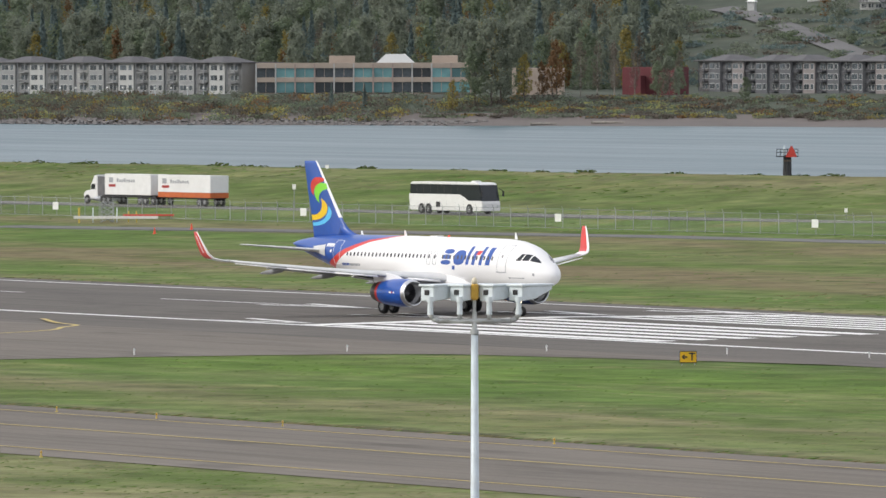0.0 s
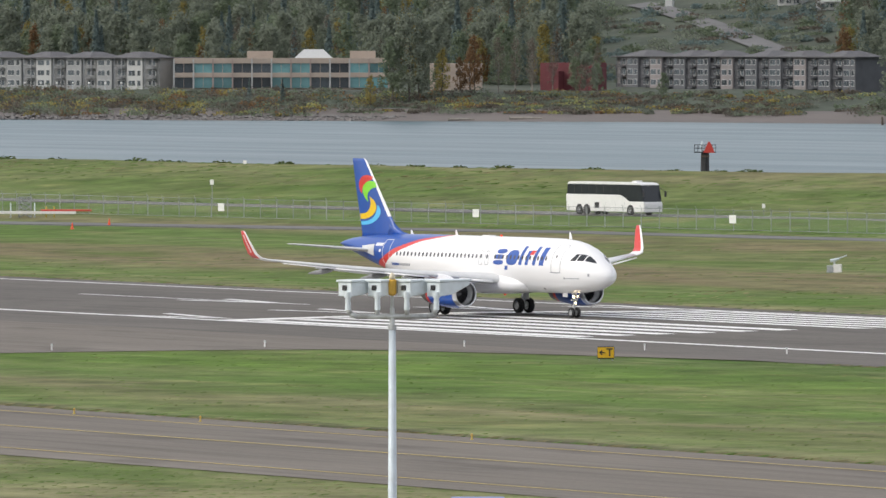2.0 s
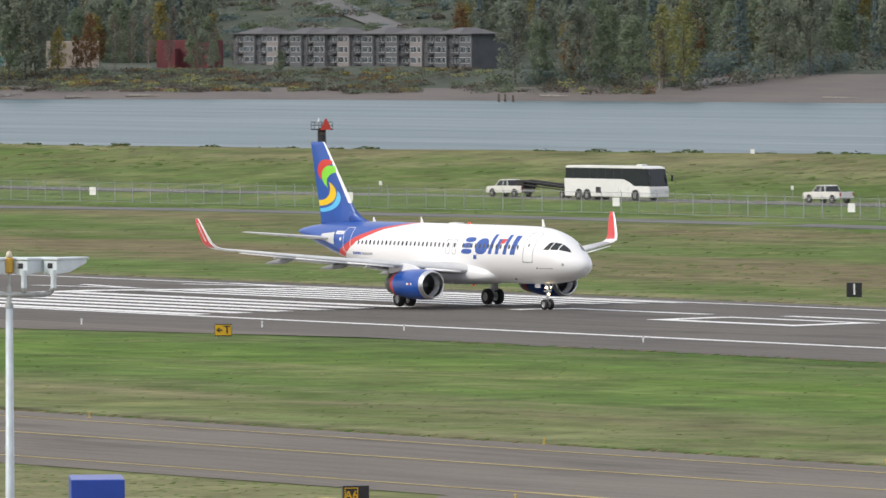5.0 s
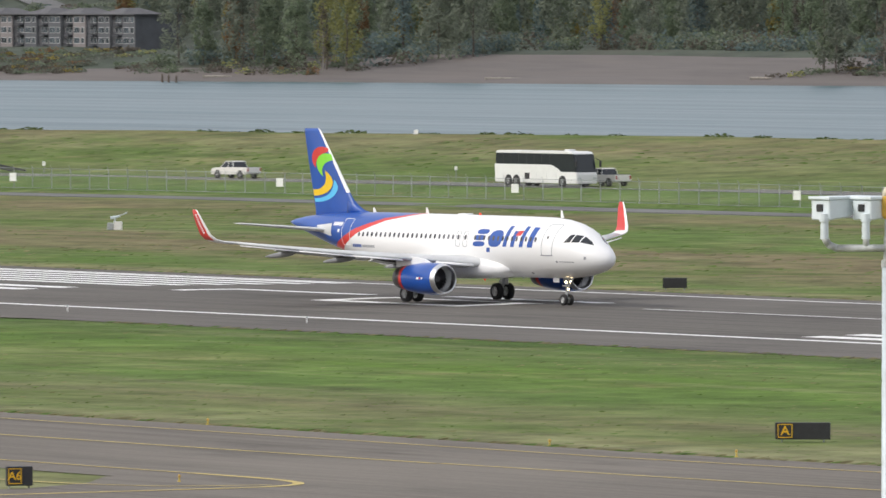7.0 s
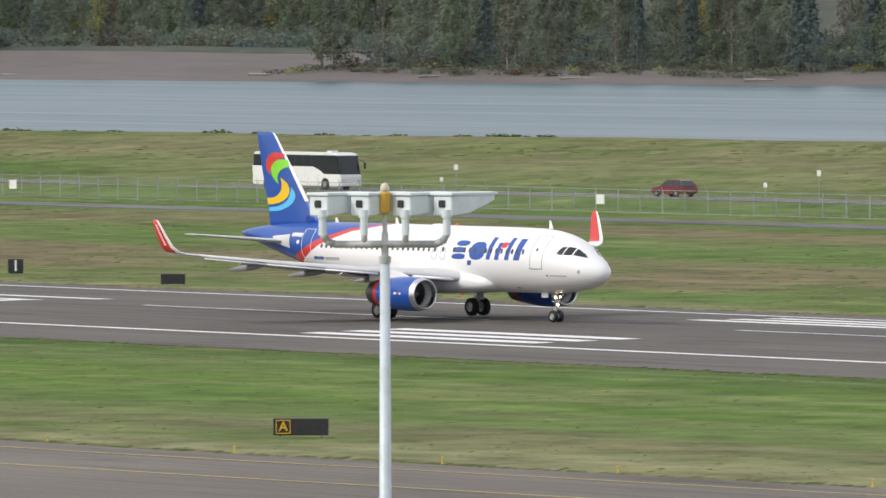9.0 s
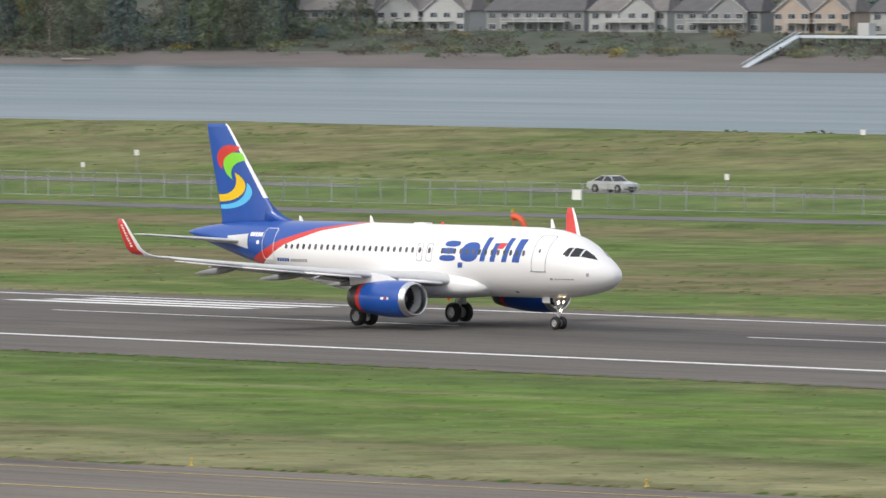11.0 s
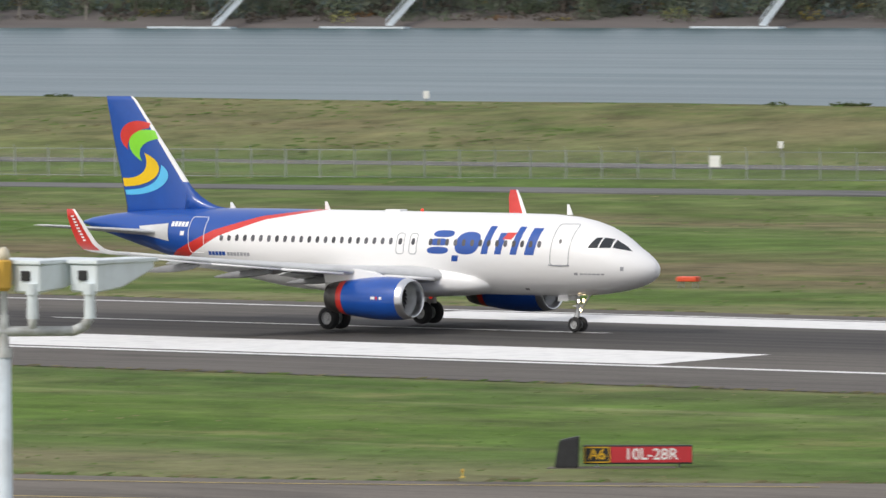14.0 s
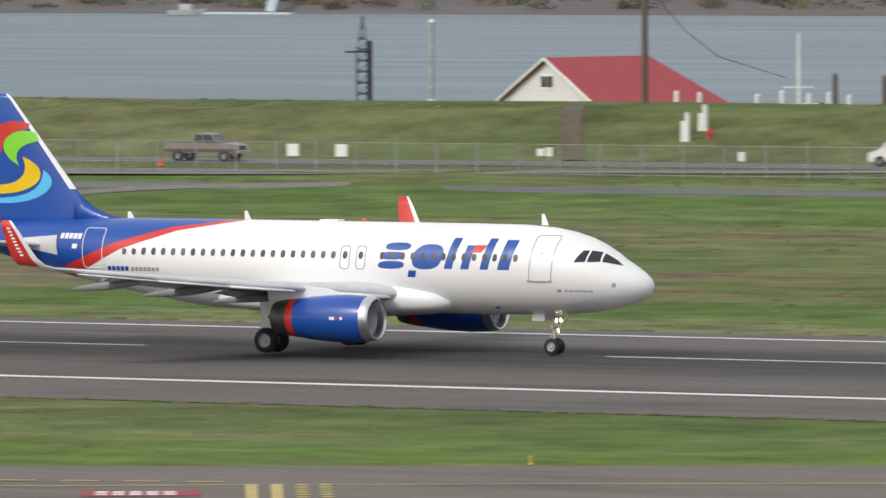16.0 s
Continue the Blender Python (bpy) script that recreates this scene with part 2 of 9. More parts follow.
def part(name, bm, mat, parent, label="", smooth=False, at=None):
    """Link a bmesh as one mesh object under a thing or a part."""
    me = bpy.data.meshes.new(name)
    bmesh.ops.recalc_face_normals(bm, faces=bm.faces)
    bm.to_mesh(me)
    bm.free()
    for m in (mat if isinstance(mat, (list, tuple)) else [mat]):
        me.materials.append(m)
    if smooth:
        me.polygons.foreach_set("use_smooth", [True] * len(me.polygons))
    ob = new(name, me)
    if parent is not None:
        ob.parent = parent
    if at is not None:
        ob.matrix_basis = at
    return tagged(ob, label) if label else ob


def box(bm, x0, y0, z0, x1, y1, z1, bevel=0.0, slot=0):
    r = bmesh.ops.create_cube(bm, size=1, matrix=Matrix.Translation(((x0 + x1) / 2, (y0 + y1) / 2, (z0 + z1) / 2)) @ Matrix.Diagonal((abs(x1 - x0), abs(y1 - y0), abs(z1 - z0), 1)))
    fs = list({f for vv in r["verts"] for f in vv.link_faces})
    for f in fs:
        f.material_index = slot
    if bevel:
        es = list({e for f in fs for e in f.edges})
        bmesh.ops.bevel(bm, geom=es, offset=bevel, segments=2, affect="EDGES", profile=0.6)
    return r["verts"]


def tube(bm, p, q, r0, r1=None, seg=12, slot=0):
    """A capped, possibly tapered rod from p to q."""
    p, q = Vector(p), Vector(q)
    d = q - p
    m = Matrix.Translation((p + q) / 2) @ d.to_track_quat("Z", "Y").to_matrix().to_4x4()
    r = bmesh.ops.create_cone(bm, cap_ends=True, segments=seg, radius1=r0, radius2=r0 if r1 is None else r1, depth=d.length, matrix=m)
    for f in {f for vv in r["verts"] for f in vv.link_faces}:
        f.material_index = slot
    return r["verts"]


def loft(bm, rings, cap=True, slot=0):
    """Skin a list of closed rings of equal length."""
    rows = [[bm.verts.new(p) for p in ring] for ring in rings]
    n = len(rows[0])
    for a, b in zip(rows, rows[1:]):
        for i in range(n):
            f = bm.faces.new((a[i], a[(i + 1) % n], b[(i + 1) % n], b[i]))
            f.material_index = slot
    if cap:
        for row in (rows[0], rows[-1]):
            f = bm.faces.new(row)
            f.material_index = slot
    return rows


def thing(name, label, category, group="", at=None, kind=""):
    ob = new(name)
    ob.empty_display_size = 0.3
    tagged(ob, label, category, group, kind)
    if at is not None:
        ob.matrix_basis = at
    return ob


def lerp_table(x, table):
    xs, ys = zip(*table)
    return float(np.interp(x, xs, ys))


# ---- terrain ----
ROAD_Y = [(-2200, 505), (-1300, 528), (-930, 550), (-785, 565), (-562, 568), (-353, 592), (-150, 607), (400, 640)]
CREST_Y = [(-2200, 540), (-1300, 575), (-1112, 593), (-930, 609), (-811, 636), (-740, 645), (-542, 634), (-423, 629), (-353, 629), (-100, 636), (400, 670)]
SHORE_Y = [(-4600, 1180), (-3000, 1330), (-2578, 1400), (-2390, 1520), (-2200, 1560), (-1862, 1610), (-1650, 1606), (-1393, 1632), (-1240, 1671), (-960, 1708), (-300, 1740), (1500, 1760)]
WATER_Z = -5.0


def road_y(x):
    return lerp_table(x, ROAD_Y)


def hill_top(x):
    return lerp_table(x, [(-4600, 95), (-2400, 85), (-2050, 55), (-1800, 30), (-1500, 22), (-900, 20), (1500, 20)])


def profile(x):
    c, k, s = road_y(x), lerp_table(x, CREST_Y), lerp_table(x, SHORE_Y)
    e = min(1.0, max(0.0, (x + 520) / 170))
    return [(-500, 0), (RWY - 44, 0), (RWY - 23, -0.25), (RWY, 0), (RWY + 23, -0.25), (RWY + 40, -0.35), (c - 60, 0.3), (c - 38, 0.8 + 0.2 * e), (c - 24, 1.0 + 0.65 * e),
            (c - 12, 1.2 + 0.45 * e), (c - 6, 1.6), (c + 6, 1.6), (c + 12, 1.5), (k - 8, 4.6), (k, 5.0), (k + 6, 5.0), (k + 40, -5.3), (k + 120, -9), (s - 60, -9),
            (s, -5.05), (s + 30, -2.6), (s + 60, 0.5), (s + 85, 3.2), (s + 230, 4.5), (s + 330, 9), (s + 700, hill_top(x) * 0.75), (s + 1300, hill_top(x)), (s + 3000, hill_top(x))]


def ground_z(x, y):
    return lerp_table(y, profile(x))


def build_ground():
    xs = list(range(-4600, -1400, 60)) + list(range(-1400, -100, 20)) + list(range(-100, 1500, 100))
    fixed = [-500, -200, 0, 100, 180, 225, 260, 300, 320, RWY - 44, RWY - 34, RWY - 23, RWY - 11, RWY, RWY + 11, RWY + 23, RWY + 32, RWY + 40]
    verts, faces, slots = [], [], []
    cols = 0
    for x in xs:
        pr = profile(x)
        ys = fixed + [y for y, _ in pr[6:]]
        fine = []
        for a, b in zip(ys, ys[1:]):
            nsub = 3 if (RWY + 40 <= a and b < 800) or a > 1100 else 1
            fine += [a + (b - a) * i / nsub for i in range(nsub)]
        fine.append(ys[-1])
        cols = len(fine)
        for y in fine:
            z = lerp_table(y, pr)
            if y > RWY + 45:
                z += 0.22 * noise.noise(Vector((x * 0.03, y * 0.05, 0)))
            if y > lerp_table(x, SHORE_Y) + 5:
                z += 0.9 * noise.noise(Vector((x * 0.012, y * 0.02, 3)))
            verts.append((x, y, z))
    for i in range(len(xs) - 1):
        s = lerp_table(xs[i], SHORE_Y)
        for j in range(cols - 1):
            a = i * cols + j
            faces.append((a, a + cols, a + cols + 1, a + 1))
            y = verts[a][1]
            slots.append(0 if y < s - 200 else (1 if y < s + (75 if -2330 < verts[a][0] < -2080 else 34) else 2))
    ob = mesh_object("ground", verts, faces, [GRASS, BEACH, WOODS_FLOOR], smooth=True, slots=slots)
    tagged(ob, "mown green airfield grass with dry straw streaks, river banks beyond", "ground", kind="structure")
    w = mesh_object("water", [(-4600, 560, WATER_Z), (1500, 560, WATER_Z), (1500, 1900, WATER_Z), (-4600, 1900, WATER_Z)], [(0, 1, 2, 3)], WATER)
    tagged(w, "wide grey-blue river with fine ripples", "river", kind="structure")


def strip(name, pts, width, mat, lift, label="", category="", kind="structure", parent=None, thick=0.0):
    """A flat band that follows a line of (x, y) points on the terrain."""
    verts, faces = [], []
    for i, (x, y) in enumerate(pts):
        a, b = pts[max(0, i - 1)], pts[min(len(pts) - 1, i + 1)]
        d = Vector((b[0] - a[0], b[1] - a[1])).normalized()
        for s in (-0.5, 0.5):
            px, py = x - d.y * s * width, y + d.x * s * width
            verts.append((px, py, ground_z(px, py) + lift))
        if i:
            k = 2 * i
            faces.append((k - 2, k, k + 1, k - 1))
    if thick:
        n = len(verts)
        verts += [(x, y, z - thick) for x, y, z in verts]
        for k in range(2, n, 2):
            faces += [(n + k - 2, n + k, k, k - 2), (k - 1, k + 1, n + k + 1, n + k - 1)]
    ob = mesh_object(name, verts, faces, mat, parent=parent)
    return tagged(ob, label, category, kind=kind) if label else ob


build_ground()


# ---- pavement and markings ----
XR = [-1100 + 20 * i for i in range(66)]


def straight(y, x0, x1, step=20.0):
    n = max(1, int(abs(x1 - x0) / step))
    return [(x0 + (x1 - x0) * i / n, y) for i in range(n + 1)]


def band(name, y0, y1, x0, x1, mat, lift, label="", parent=None, rows=None, category="", slant=0.0):
    """Pavement or paint between two lines along x, draped over the crown of the ground."""
    ys = [y0] + [y for y in (rows or []) if y0 < y < y1] + [y1]
    n = max(1, int((x1 - x0) / 30))
    verts = []
    for i in range(n + 1):
        x = x0 + (x1 - x0) * i / n
        verts += [(x + slant * (y - y0), y, ground_z(x, y) + lift) for y in ys]
    m = len(ys)
    faces = [(i * m + j, (i + 1) * m + j, (i + 1) * m + j + 1, i * m + j + 1) for i in range(n) for j in range(m - 1)]
    ob = mesh_object(name, verts, faces, mat, parent=parent)
    if label:
        tagged(ob, label, category, kind="structure")
    return ob


KNOTS = [RWY - 44, RWY - 23, RWY, RWY + 23, RWY + 40]
runway = band("runway", RWY - 40.5, RWY + 27.5, -1100, 220, RUNWAY, 0.03, "grey-brown grooved asphalt runway with dark tyre rubber", rows=KNOTS, category="runway")
taxiway = band("taxiway", 232, 262.8, -1100, -350, TAXI, 0.03, "worn grey-brown asphalt taxiway between grass strips", category="taxiway")


PAINT_RED = material("red_pavement_paint", (0.30, 0.03, 0.04), 0.7, vary=0.12, dirt=0.4, dirt_color=(0.1, 0.09, 0.09), dirt_scale=1.2)


def paint(name, x0, y0, x1, y1, mat, parent, lift=0.045):
    """A painted bar between two opposite corners."""
    return band(name, y0, y1, x0, x1, mat, lift, parent=parent, rows=KNOTS)


def flat_area(name, pts, mat, lift, label="", parent=None, category=""):
    """A flat paved or painted polygon."""
    bm = bmesh.new()
    bm.faces.new([bm.verts.new((x, y, lift)) for x, y in pts])
    bmesh.ops.triangulate(bm, faces=bm.faces)
    ob = part(name, bm, mat, parent)
    for p in ob.data.polygons:
        if p.normal.z < 0:
            p.flip()
    return tagged(ob, label, category, kind="structure") if label else ob


def runway_markings():
    for off in (-22.4, 22.4):
        paint("edge_line", -1000, RWY + off - 0.45, 200, RWY + off + 0.45, LINE_WHITE, runway)
    # threshold bars
    for side in (-1, 1):
        for k in range(6):
            y = RWY + side * (3.4 + 3.45 * k)
            paint("threshold_bar", -621, y - 0.875, -575, y + 0.875, LINE_WHITE, runway)
    # bar across the displaced threshold, arrowheads before it
    paint("threshold_line", -624.6, RWY - 22, -621.6, RWY + 22, LINE_WHITE, runway, 0.05)
    for tip_x, offs in ((-625.5, (-20.3, -6.6, 6.6, 20.3)), (-651.5, (0.0,))):
        for off in offs:
            for side in (-1, 1):
                y = RWY + off
                arm = [(tip_x, y), (tip_x - 14.2, y + side * 2.7), (tip_x - 14.2, y + side * 1.75), (tip_x - 4.4, y)]
                flat_area("arrowhead", arm[::side], LINE_WHITE, ground_z(-640, y + side) + 0.06, parent=runway)
    # centre line dashes
    for x0 in (-686, -747, -808, -869, -930):
        paint("centre_dash", x0, RWY - 0.23, x0 + 37, RWY + 0.23, LINE_WHITE, runway)
    for k in range(11):
        x0 = -510.5 + 61.0 * k
        paint("centre_dash", x0, RWY - 0.23, x0 + 36.6, RWY + 0.23, LINE_WHITE, runway)
    # touchdown zone bars and aiming point
    for k in range(3):
        for side in (-1, 1):
            y = RWY + side * (12.2 + 3.3 * k)
            paint("touchdown_bar", -468, y - 0.9, -445, y + 0.9, LINE_WHITE, runway)
    for side in (-1, 1):
        y = RWY + side * 16.6
        paint("aiming_block", -317, y - 4.6, -272, y + 4.6, LINE_WHITE, runway)
    # runway number and letter, read by a pilot who faces along +x: figures stand 18 m tall
    def bar(x0, x1, y0, y1):
        paint("number_stroke", x0, RWY + y0, x1, RWY + y1, LINE_WHITE, runway)
    bar(-541.8, -523.3, 5.7, 7.2)
    for y0 in (-5.6, 0.4):
        bar(-541.6, -524.0, y0, y0 + 1.3)
    bar(-541.6, -539.8, -4.3, 0.4)
    bar(-525.8, -524.0, -4.3, 0.4)
    bar(-565.2, -547.6, 3.2, 4.6)
    bar(-565.2, -563.2, -1.4, 3.2)


runway_markings()


def smooth_line(pts, n=8):
    """Catmull-Rom through a few points."""
    out = []
    ext = [pts[0]] + list(pts) + [pts[-1]]
    for a, b, c, d in zip(ext, ext[1:], ext[2:], ext[3:]):
        for k in range(n):
            t = k / n
            out.append(tuple(0.5 * (2 * q + (r - p) * t + (2 * p - 5 * q + 4 * r - s) * t * t + (3 * q - p - 3 * r + s) * t ** 3) for p, q, r, s in zip(a, b, c, d)))
    return out + [pts[-1]]


# the exit taxiway widens and swings up to the runway; the near side opens into the apron
EXIT_EDGE = smooth_line([(-350, 262.8), (-310, 265.5), (-277, 268.2), (-250, 271.5), (-226, 277), (-205, 287.5), (-187, 298.8), (-158, 313.5), (-120, 333), (-95, 341)])
exit_taxiway = flat_area("exit_taxiway", EXIT_EDGE + [(60, 341), (60, 120), (-352, 120), (-345, 215), (-343.5, 223), (-346, 228), (-350, 231.5)], TAXI, 0.032, "wide grey-brown asphalt taxiway exit", category="taxiway")
entry_taxiway = flat_area("entry_taxiway", smooth_line([(-561, 255), (-562, 300), (-557, 326), (-545, 333), (-520, 340.4)]) + [(-700, 340.4), (-690, 255)], TAXI, 0.034, "grey-brown asphalt entry to the runway", category="taxiway")


def yellow_line(name, pts, width, parent, lift=0.05):
    verts, faces = [], []
    for i, (x, y) in enumerate(pts):
        a, b = pts[max(0, i - 1)], pts[min(len(pts) - 1, i + 1)]
        d = Vector((b[0] - a[0], b[1] - a[1])).normalized()
        for s in (-0.5, 0.5):
            verts.append((x - d.y * s * width, y + d.x * s * width, lift))
        if i:
            faces.append((2 * i - 2, 2 * i, 2 * i + 1, 2 * i - 1))
    return mesh_object(name, verts, faces, LINE_YELLOW, parent=parent)


def taxiway_markings():
    yellow_line("taxi_centre_line", straight(249.4, -1000, -350), 0.32, taxiway)
    for y in (236.0, 259.0):
        yellow_line("taxi_edge_line", straight(y, -1000, -350), 0.28, taxiway)
    yellow_line("taxi_centre_line", smooth_line([(-350, 249.6), (-315, 251), (-280, 253.5), (-245, 259.5), (-211, 269.2), (-195, 281), (-178, 290), (-172.5, 293.6)]), 0.32, exit_taxiway)
    yellow_line("taxi_centre_line", smooth_line([(-170, 294.9), (-153, 304.2), (-120, 322)]), 0.32, exit_taxiway)
    yellow_line("taxi_edge_line", smooth_line([(-350, 259), (-310, 261.5), (-277, 264.6), (-250, 268), (-228, 273.4), (-207, 283.6)]), 0.28, exit_taxiway)
    yellow_line("exit_line", smooth_line([(-350, 236), (-342, 235.6), (-338.4, 233), (-338.8, 226), (-342, 205)]), 0.5, exit_taxiway)
    yellow_line("exit_line", smooth_line([(-352, 226.4), (-346, 227), (-341.4, 229), (-339.3, 233.0)]), 0.3, exit_taxiway)
    yellow_line("entry_line", smooth_line([(-642, 346), (-632.7, 342.1), (-626, 340.2), (-622, 336.8), (-616.7, 333.0), (-612, 326), (-606, 310)]), 0.45, entry_taxiway)
    # hold position: two solid and two dashed bars, dashes beside the centre line, painted red panels
    u, w = Vector((0.86, 0.51)), Vector((-0.51, 0.86))
    o = Vector((-171.8, 294.4))
    for k, off in enumerate((-1.35, -0.45)):
        p, q = o + u * off, o + u * off - w * 9.5
        yellow_line("hold_bar", [tuple(p), tuple(q)], 0.42, exit_taxiway, 0.052)
    for off in (0.45, 1.3):
        for k in range(7):
            p = o + u * off - w * (0.2 + 1.35 * k)
            yellow_line("hold_dash", [tuple(p), tuple(p - w * 0.7)], 0.42, exit_taxiway, 0.052)
    for k in range(12):
        a = Vector((-199.6, 285.6)) + (Vector((-173.6, 294.6)) - Vector((-199.6, 285.6))) * (k / 12)
        b = a + (Vector((-173.6, 294.6)) - Vector((-199.6, 285.6))) * (0.6 / 12)
        yellow_line("lead_dash", [tuple(a), tuple(b)], 0.45, exit_taxiway, 0.054)
    for c0, ln in ((Vector((-193.3, 286.2)), 9.2), (Vector((-176.3, 287.6)), 4.2)):
        pts = [c0, c0 + u * ln, c0 + u * ln - w * 3.0, c0 - w * 3.0]
        red = flat_area("painted_sign", [tuple(p) for p in pts], PAINT_RED, 0.056, parent=exit_taxiway)
        for r in range(2):
            for k in range(5):
                p = c0 + u * (0.5 + (ln - 1.2) * k / 5) - w * (0.5 + 1.2 * r)
                q = p + u * (ln - 1.2) / 5 * 0.72
                flat_area("painted_bar", [tuple(p), tuple(q), tuple(q - w * 0.8), tuple(p - w * 0.8)], LINE_WHITE, 0.062, parent=red)


taxiway_markings()
EDGE_LIGHTS = [(-481.4, 260.3), (-469.8, 260.4), (-456.6, 261), (-428.6, 261.4), (-360.6, 263.4), (-347, 264.0), (-332.8, 264.8), (-321.5, 265.6), (-306.2, 267.0),
               (-281, 269.6), (-262, 272), (-241, 275.5), (-222, 281.5), (-203.4, 291.4), (-430, 231.6), (-387, 231.6), (-344.3, 231.6), (-170, 309)]


# ---- the airliner: x forward from the nose tip, y to its left, z up from its wheels ----
AIR_WHITE = material("aircraft_white_paint", (0.85, 0.85, 0.845), 0.32, vary=0.025, scale=0.6, dirt=0.10, dirt_color=(0.45, 0.44, 0.42), dirt_scale=0.9, stretch=(0.3, 1, 1), coat=0.3)
AIR_BLUE = material("aircraft_blue_paint", (0.008, 0.072, 0.35), 0.3, vary=0.10, scale=0.8, coat=0.35)
AIR_RED = material("aircraft_red_paint", (0.62, 0.035, 0.025), 0.35, vary=0.08, coat=0.3)
AIR_GREEN = material("logo_green_paint", (0.22, 0.66, 0.03), 0.35, vary=0.05, coat=0.3)
AIR_YELLOW = material("logo_yellow_paint", (0.80, 0.52, 0.005), 0.35, vary=0.05, coat=0.3)
AIR_CYAN = material("logo_light_blue_paint", (0.10, 0.50, 0.80), 0.35, vary=0.05, coat=0.3)
AIR_GREY = material("wing_grey_paint", (0.60, 0.61, 0.61), 0.4, vary=0.08, scale=0.8, dirt=0.25, dirt_color=(0.25, 0.25, 0.25), dirt_scale=0.7)
FAIRING_GREY = material("fairing_grey_paint", (0.22, 0.225, 0.23), 0.5, vary=0.15, scale=1.5)
AIR_DARKGREY = material("flap_cove_grey", (0.12, 0.12, 0.125), 0.6, vary=0.25)
SILVER = material("polished_aluminium", (0.72, 0.73, 0.75), 0.28, metal=1.0, vary=0.06)
NOZZLE = material("heat_stained_nozzle", (0.16, 0.15, 0.14), 0.45, metal=0.8, vary=0.25, scale=2.0)
DARK_GLASS = material("dark_window_glass", (0.025, 0.03, 0.035), 0.08, vary=0.1)
WINDOW_DARK = material("cabin_window", (0.10, 0.10, 0.11), 0.2, vary=0.2, per_object=0.4)
SEAL_GREY = material("door_seal_grey", (0.34, 0.35, 0.37), 0.6)
RUBBER = material("tyre_rubber", (0.022, 0.022, 0.023), 0.8, vary=0.25, scale=6)
WHEEL_HUB = material("wheel_hub", (0.42, 0.43, 0.43), 0.45, metal=0.5, vary=0.2, scale=8)
STRUT = material("gear_strut", (0.55, 0.56, 0.56), 0.4, metal=0.3, vary=0.15, scale=5)
FAN = material("fan_blades", (0.10, 0.10, 0.11), 0.35, metal=0.8)


def glow_material(name, color, strength):
    m = bpy.data.materials.new(name)
    m.use_nodes = True
    b = m.node_tree.nodes["Principled BSDF"]
    b.inputs["Base Color"].default_value = (*color, 1)
    b.inputs["Emission Color"].default_value = (*color, 1)
    b.inputs["Emission Strength"].default_value = strength
    return m


LANDING_GLOW = glow_material("landing_light_glow", (1.0, 0.74, 0.40), 8.0)
BEACON_GLOW = glow_material("red_beacon_glow", (0.8, 0.06, 0.03), 0.35)


def livery_material():
    """White fuselage; blue tail behind a red stripe that sweeps down and aft."""
    m = bpy.data.materials.new("fuselage_livery")
    m.use_nodes = True
    nt = m.node_tree
    b = nt.nodes["Principled BSDF"]
    tc = nt.nodes.new("ShaderNodeTexCoord")
    sp = nt.nodes.new("ShaderNodeSeparateXYZ")
    nt.links.new(tc.outputs["Object"], sp.inputs[0])
    mr = node(nt, "ShaderNodeMapRange")
    for i, val in enumerate((-20, -36, 0, 1)):
        mr.inputs[i + 1].default_value = val
    nt.links.new(sp.outputs[0], mr.inputs[0])

    def edge(table):
        # height of a line along the fuselage, scaled to 0..1 over 8 m
        r = ramp(nt, mr.outputs[0], [((x - 20) / 16, (z / 8,) * 3) for x, z in table])
        d = nt.nodes.new("ShaderNodeMath")
        d.operation = "MULTIPLY"
        d.inputs[1].default_value = 8
        nt.links.new(r, d.inputs[0])
        g = nt.nodes.new("ShaderNodeMath")
        g.operation = "GREATER_THAN"
        nt.links.new(sp.outputs[2], g.inputs[0])
        nt.links.new(d.outputs[0], g.inputs[1])
        return g.outputs[0]

    blue = edge([(20, 6.3), (21.6, 5.93), (24.6, 5.56), (27.4, 4.81), (28.9, 4.2), (30.1, 3.75), (31.5, 3.15), (33, 2.5), (36, 1.6)])
    red = edge([(20, 6.2), (21.2, 5.88), (24.2, 5.40), (27.0, 4.52), (28.5, 3.80), (29.8, 3.25), (31.0, 2.75), (32, 2.3), (36, 1.2)])
    grime = noise_of(nt, 0.9, 5, 0.6, (0.25, 1, 1))
    white = ramp(nt, grime, [(0.3, (0.86, 0.86, 0.855)), (0.8, (0.81, 0.81, 0.80))])
    col = mixc(nt, blue, mixc(nt, red, white, (0.62, 0.035, 0.025)), (0.008, 0.072, 0.35))
    nt.links.new(col, b.inputs["Base Color"])
    b.inputs["Roughness"].default_value = 0.32
    b.inputs["Coat Weight"].default_value = 0.3
    return m


LIVERY = livery_material()
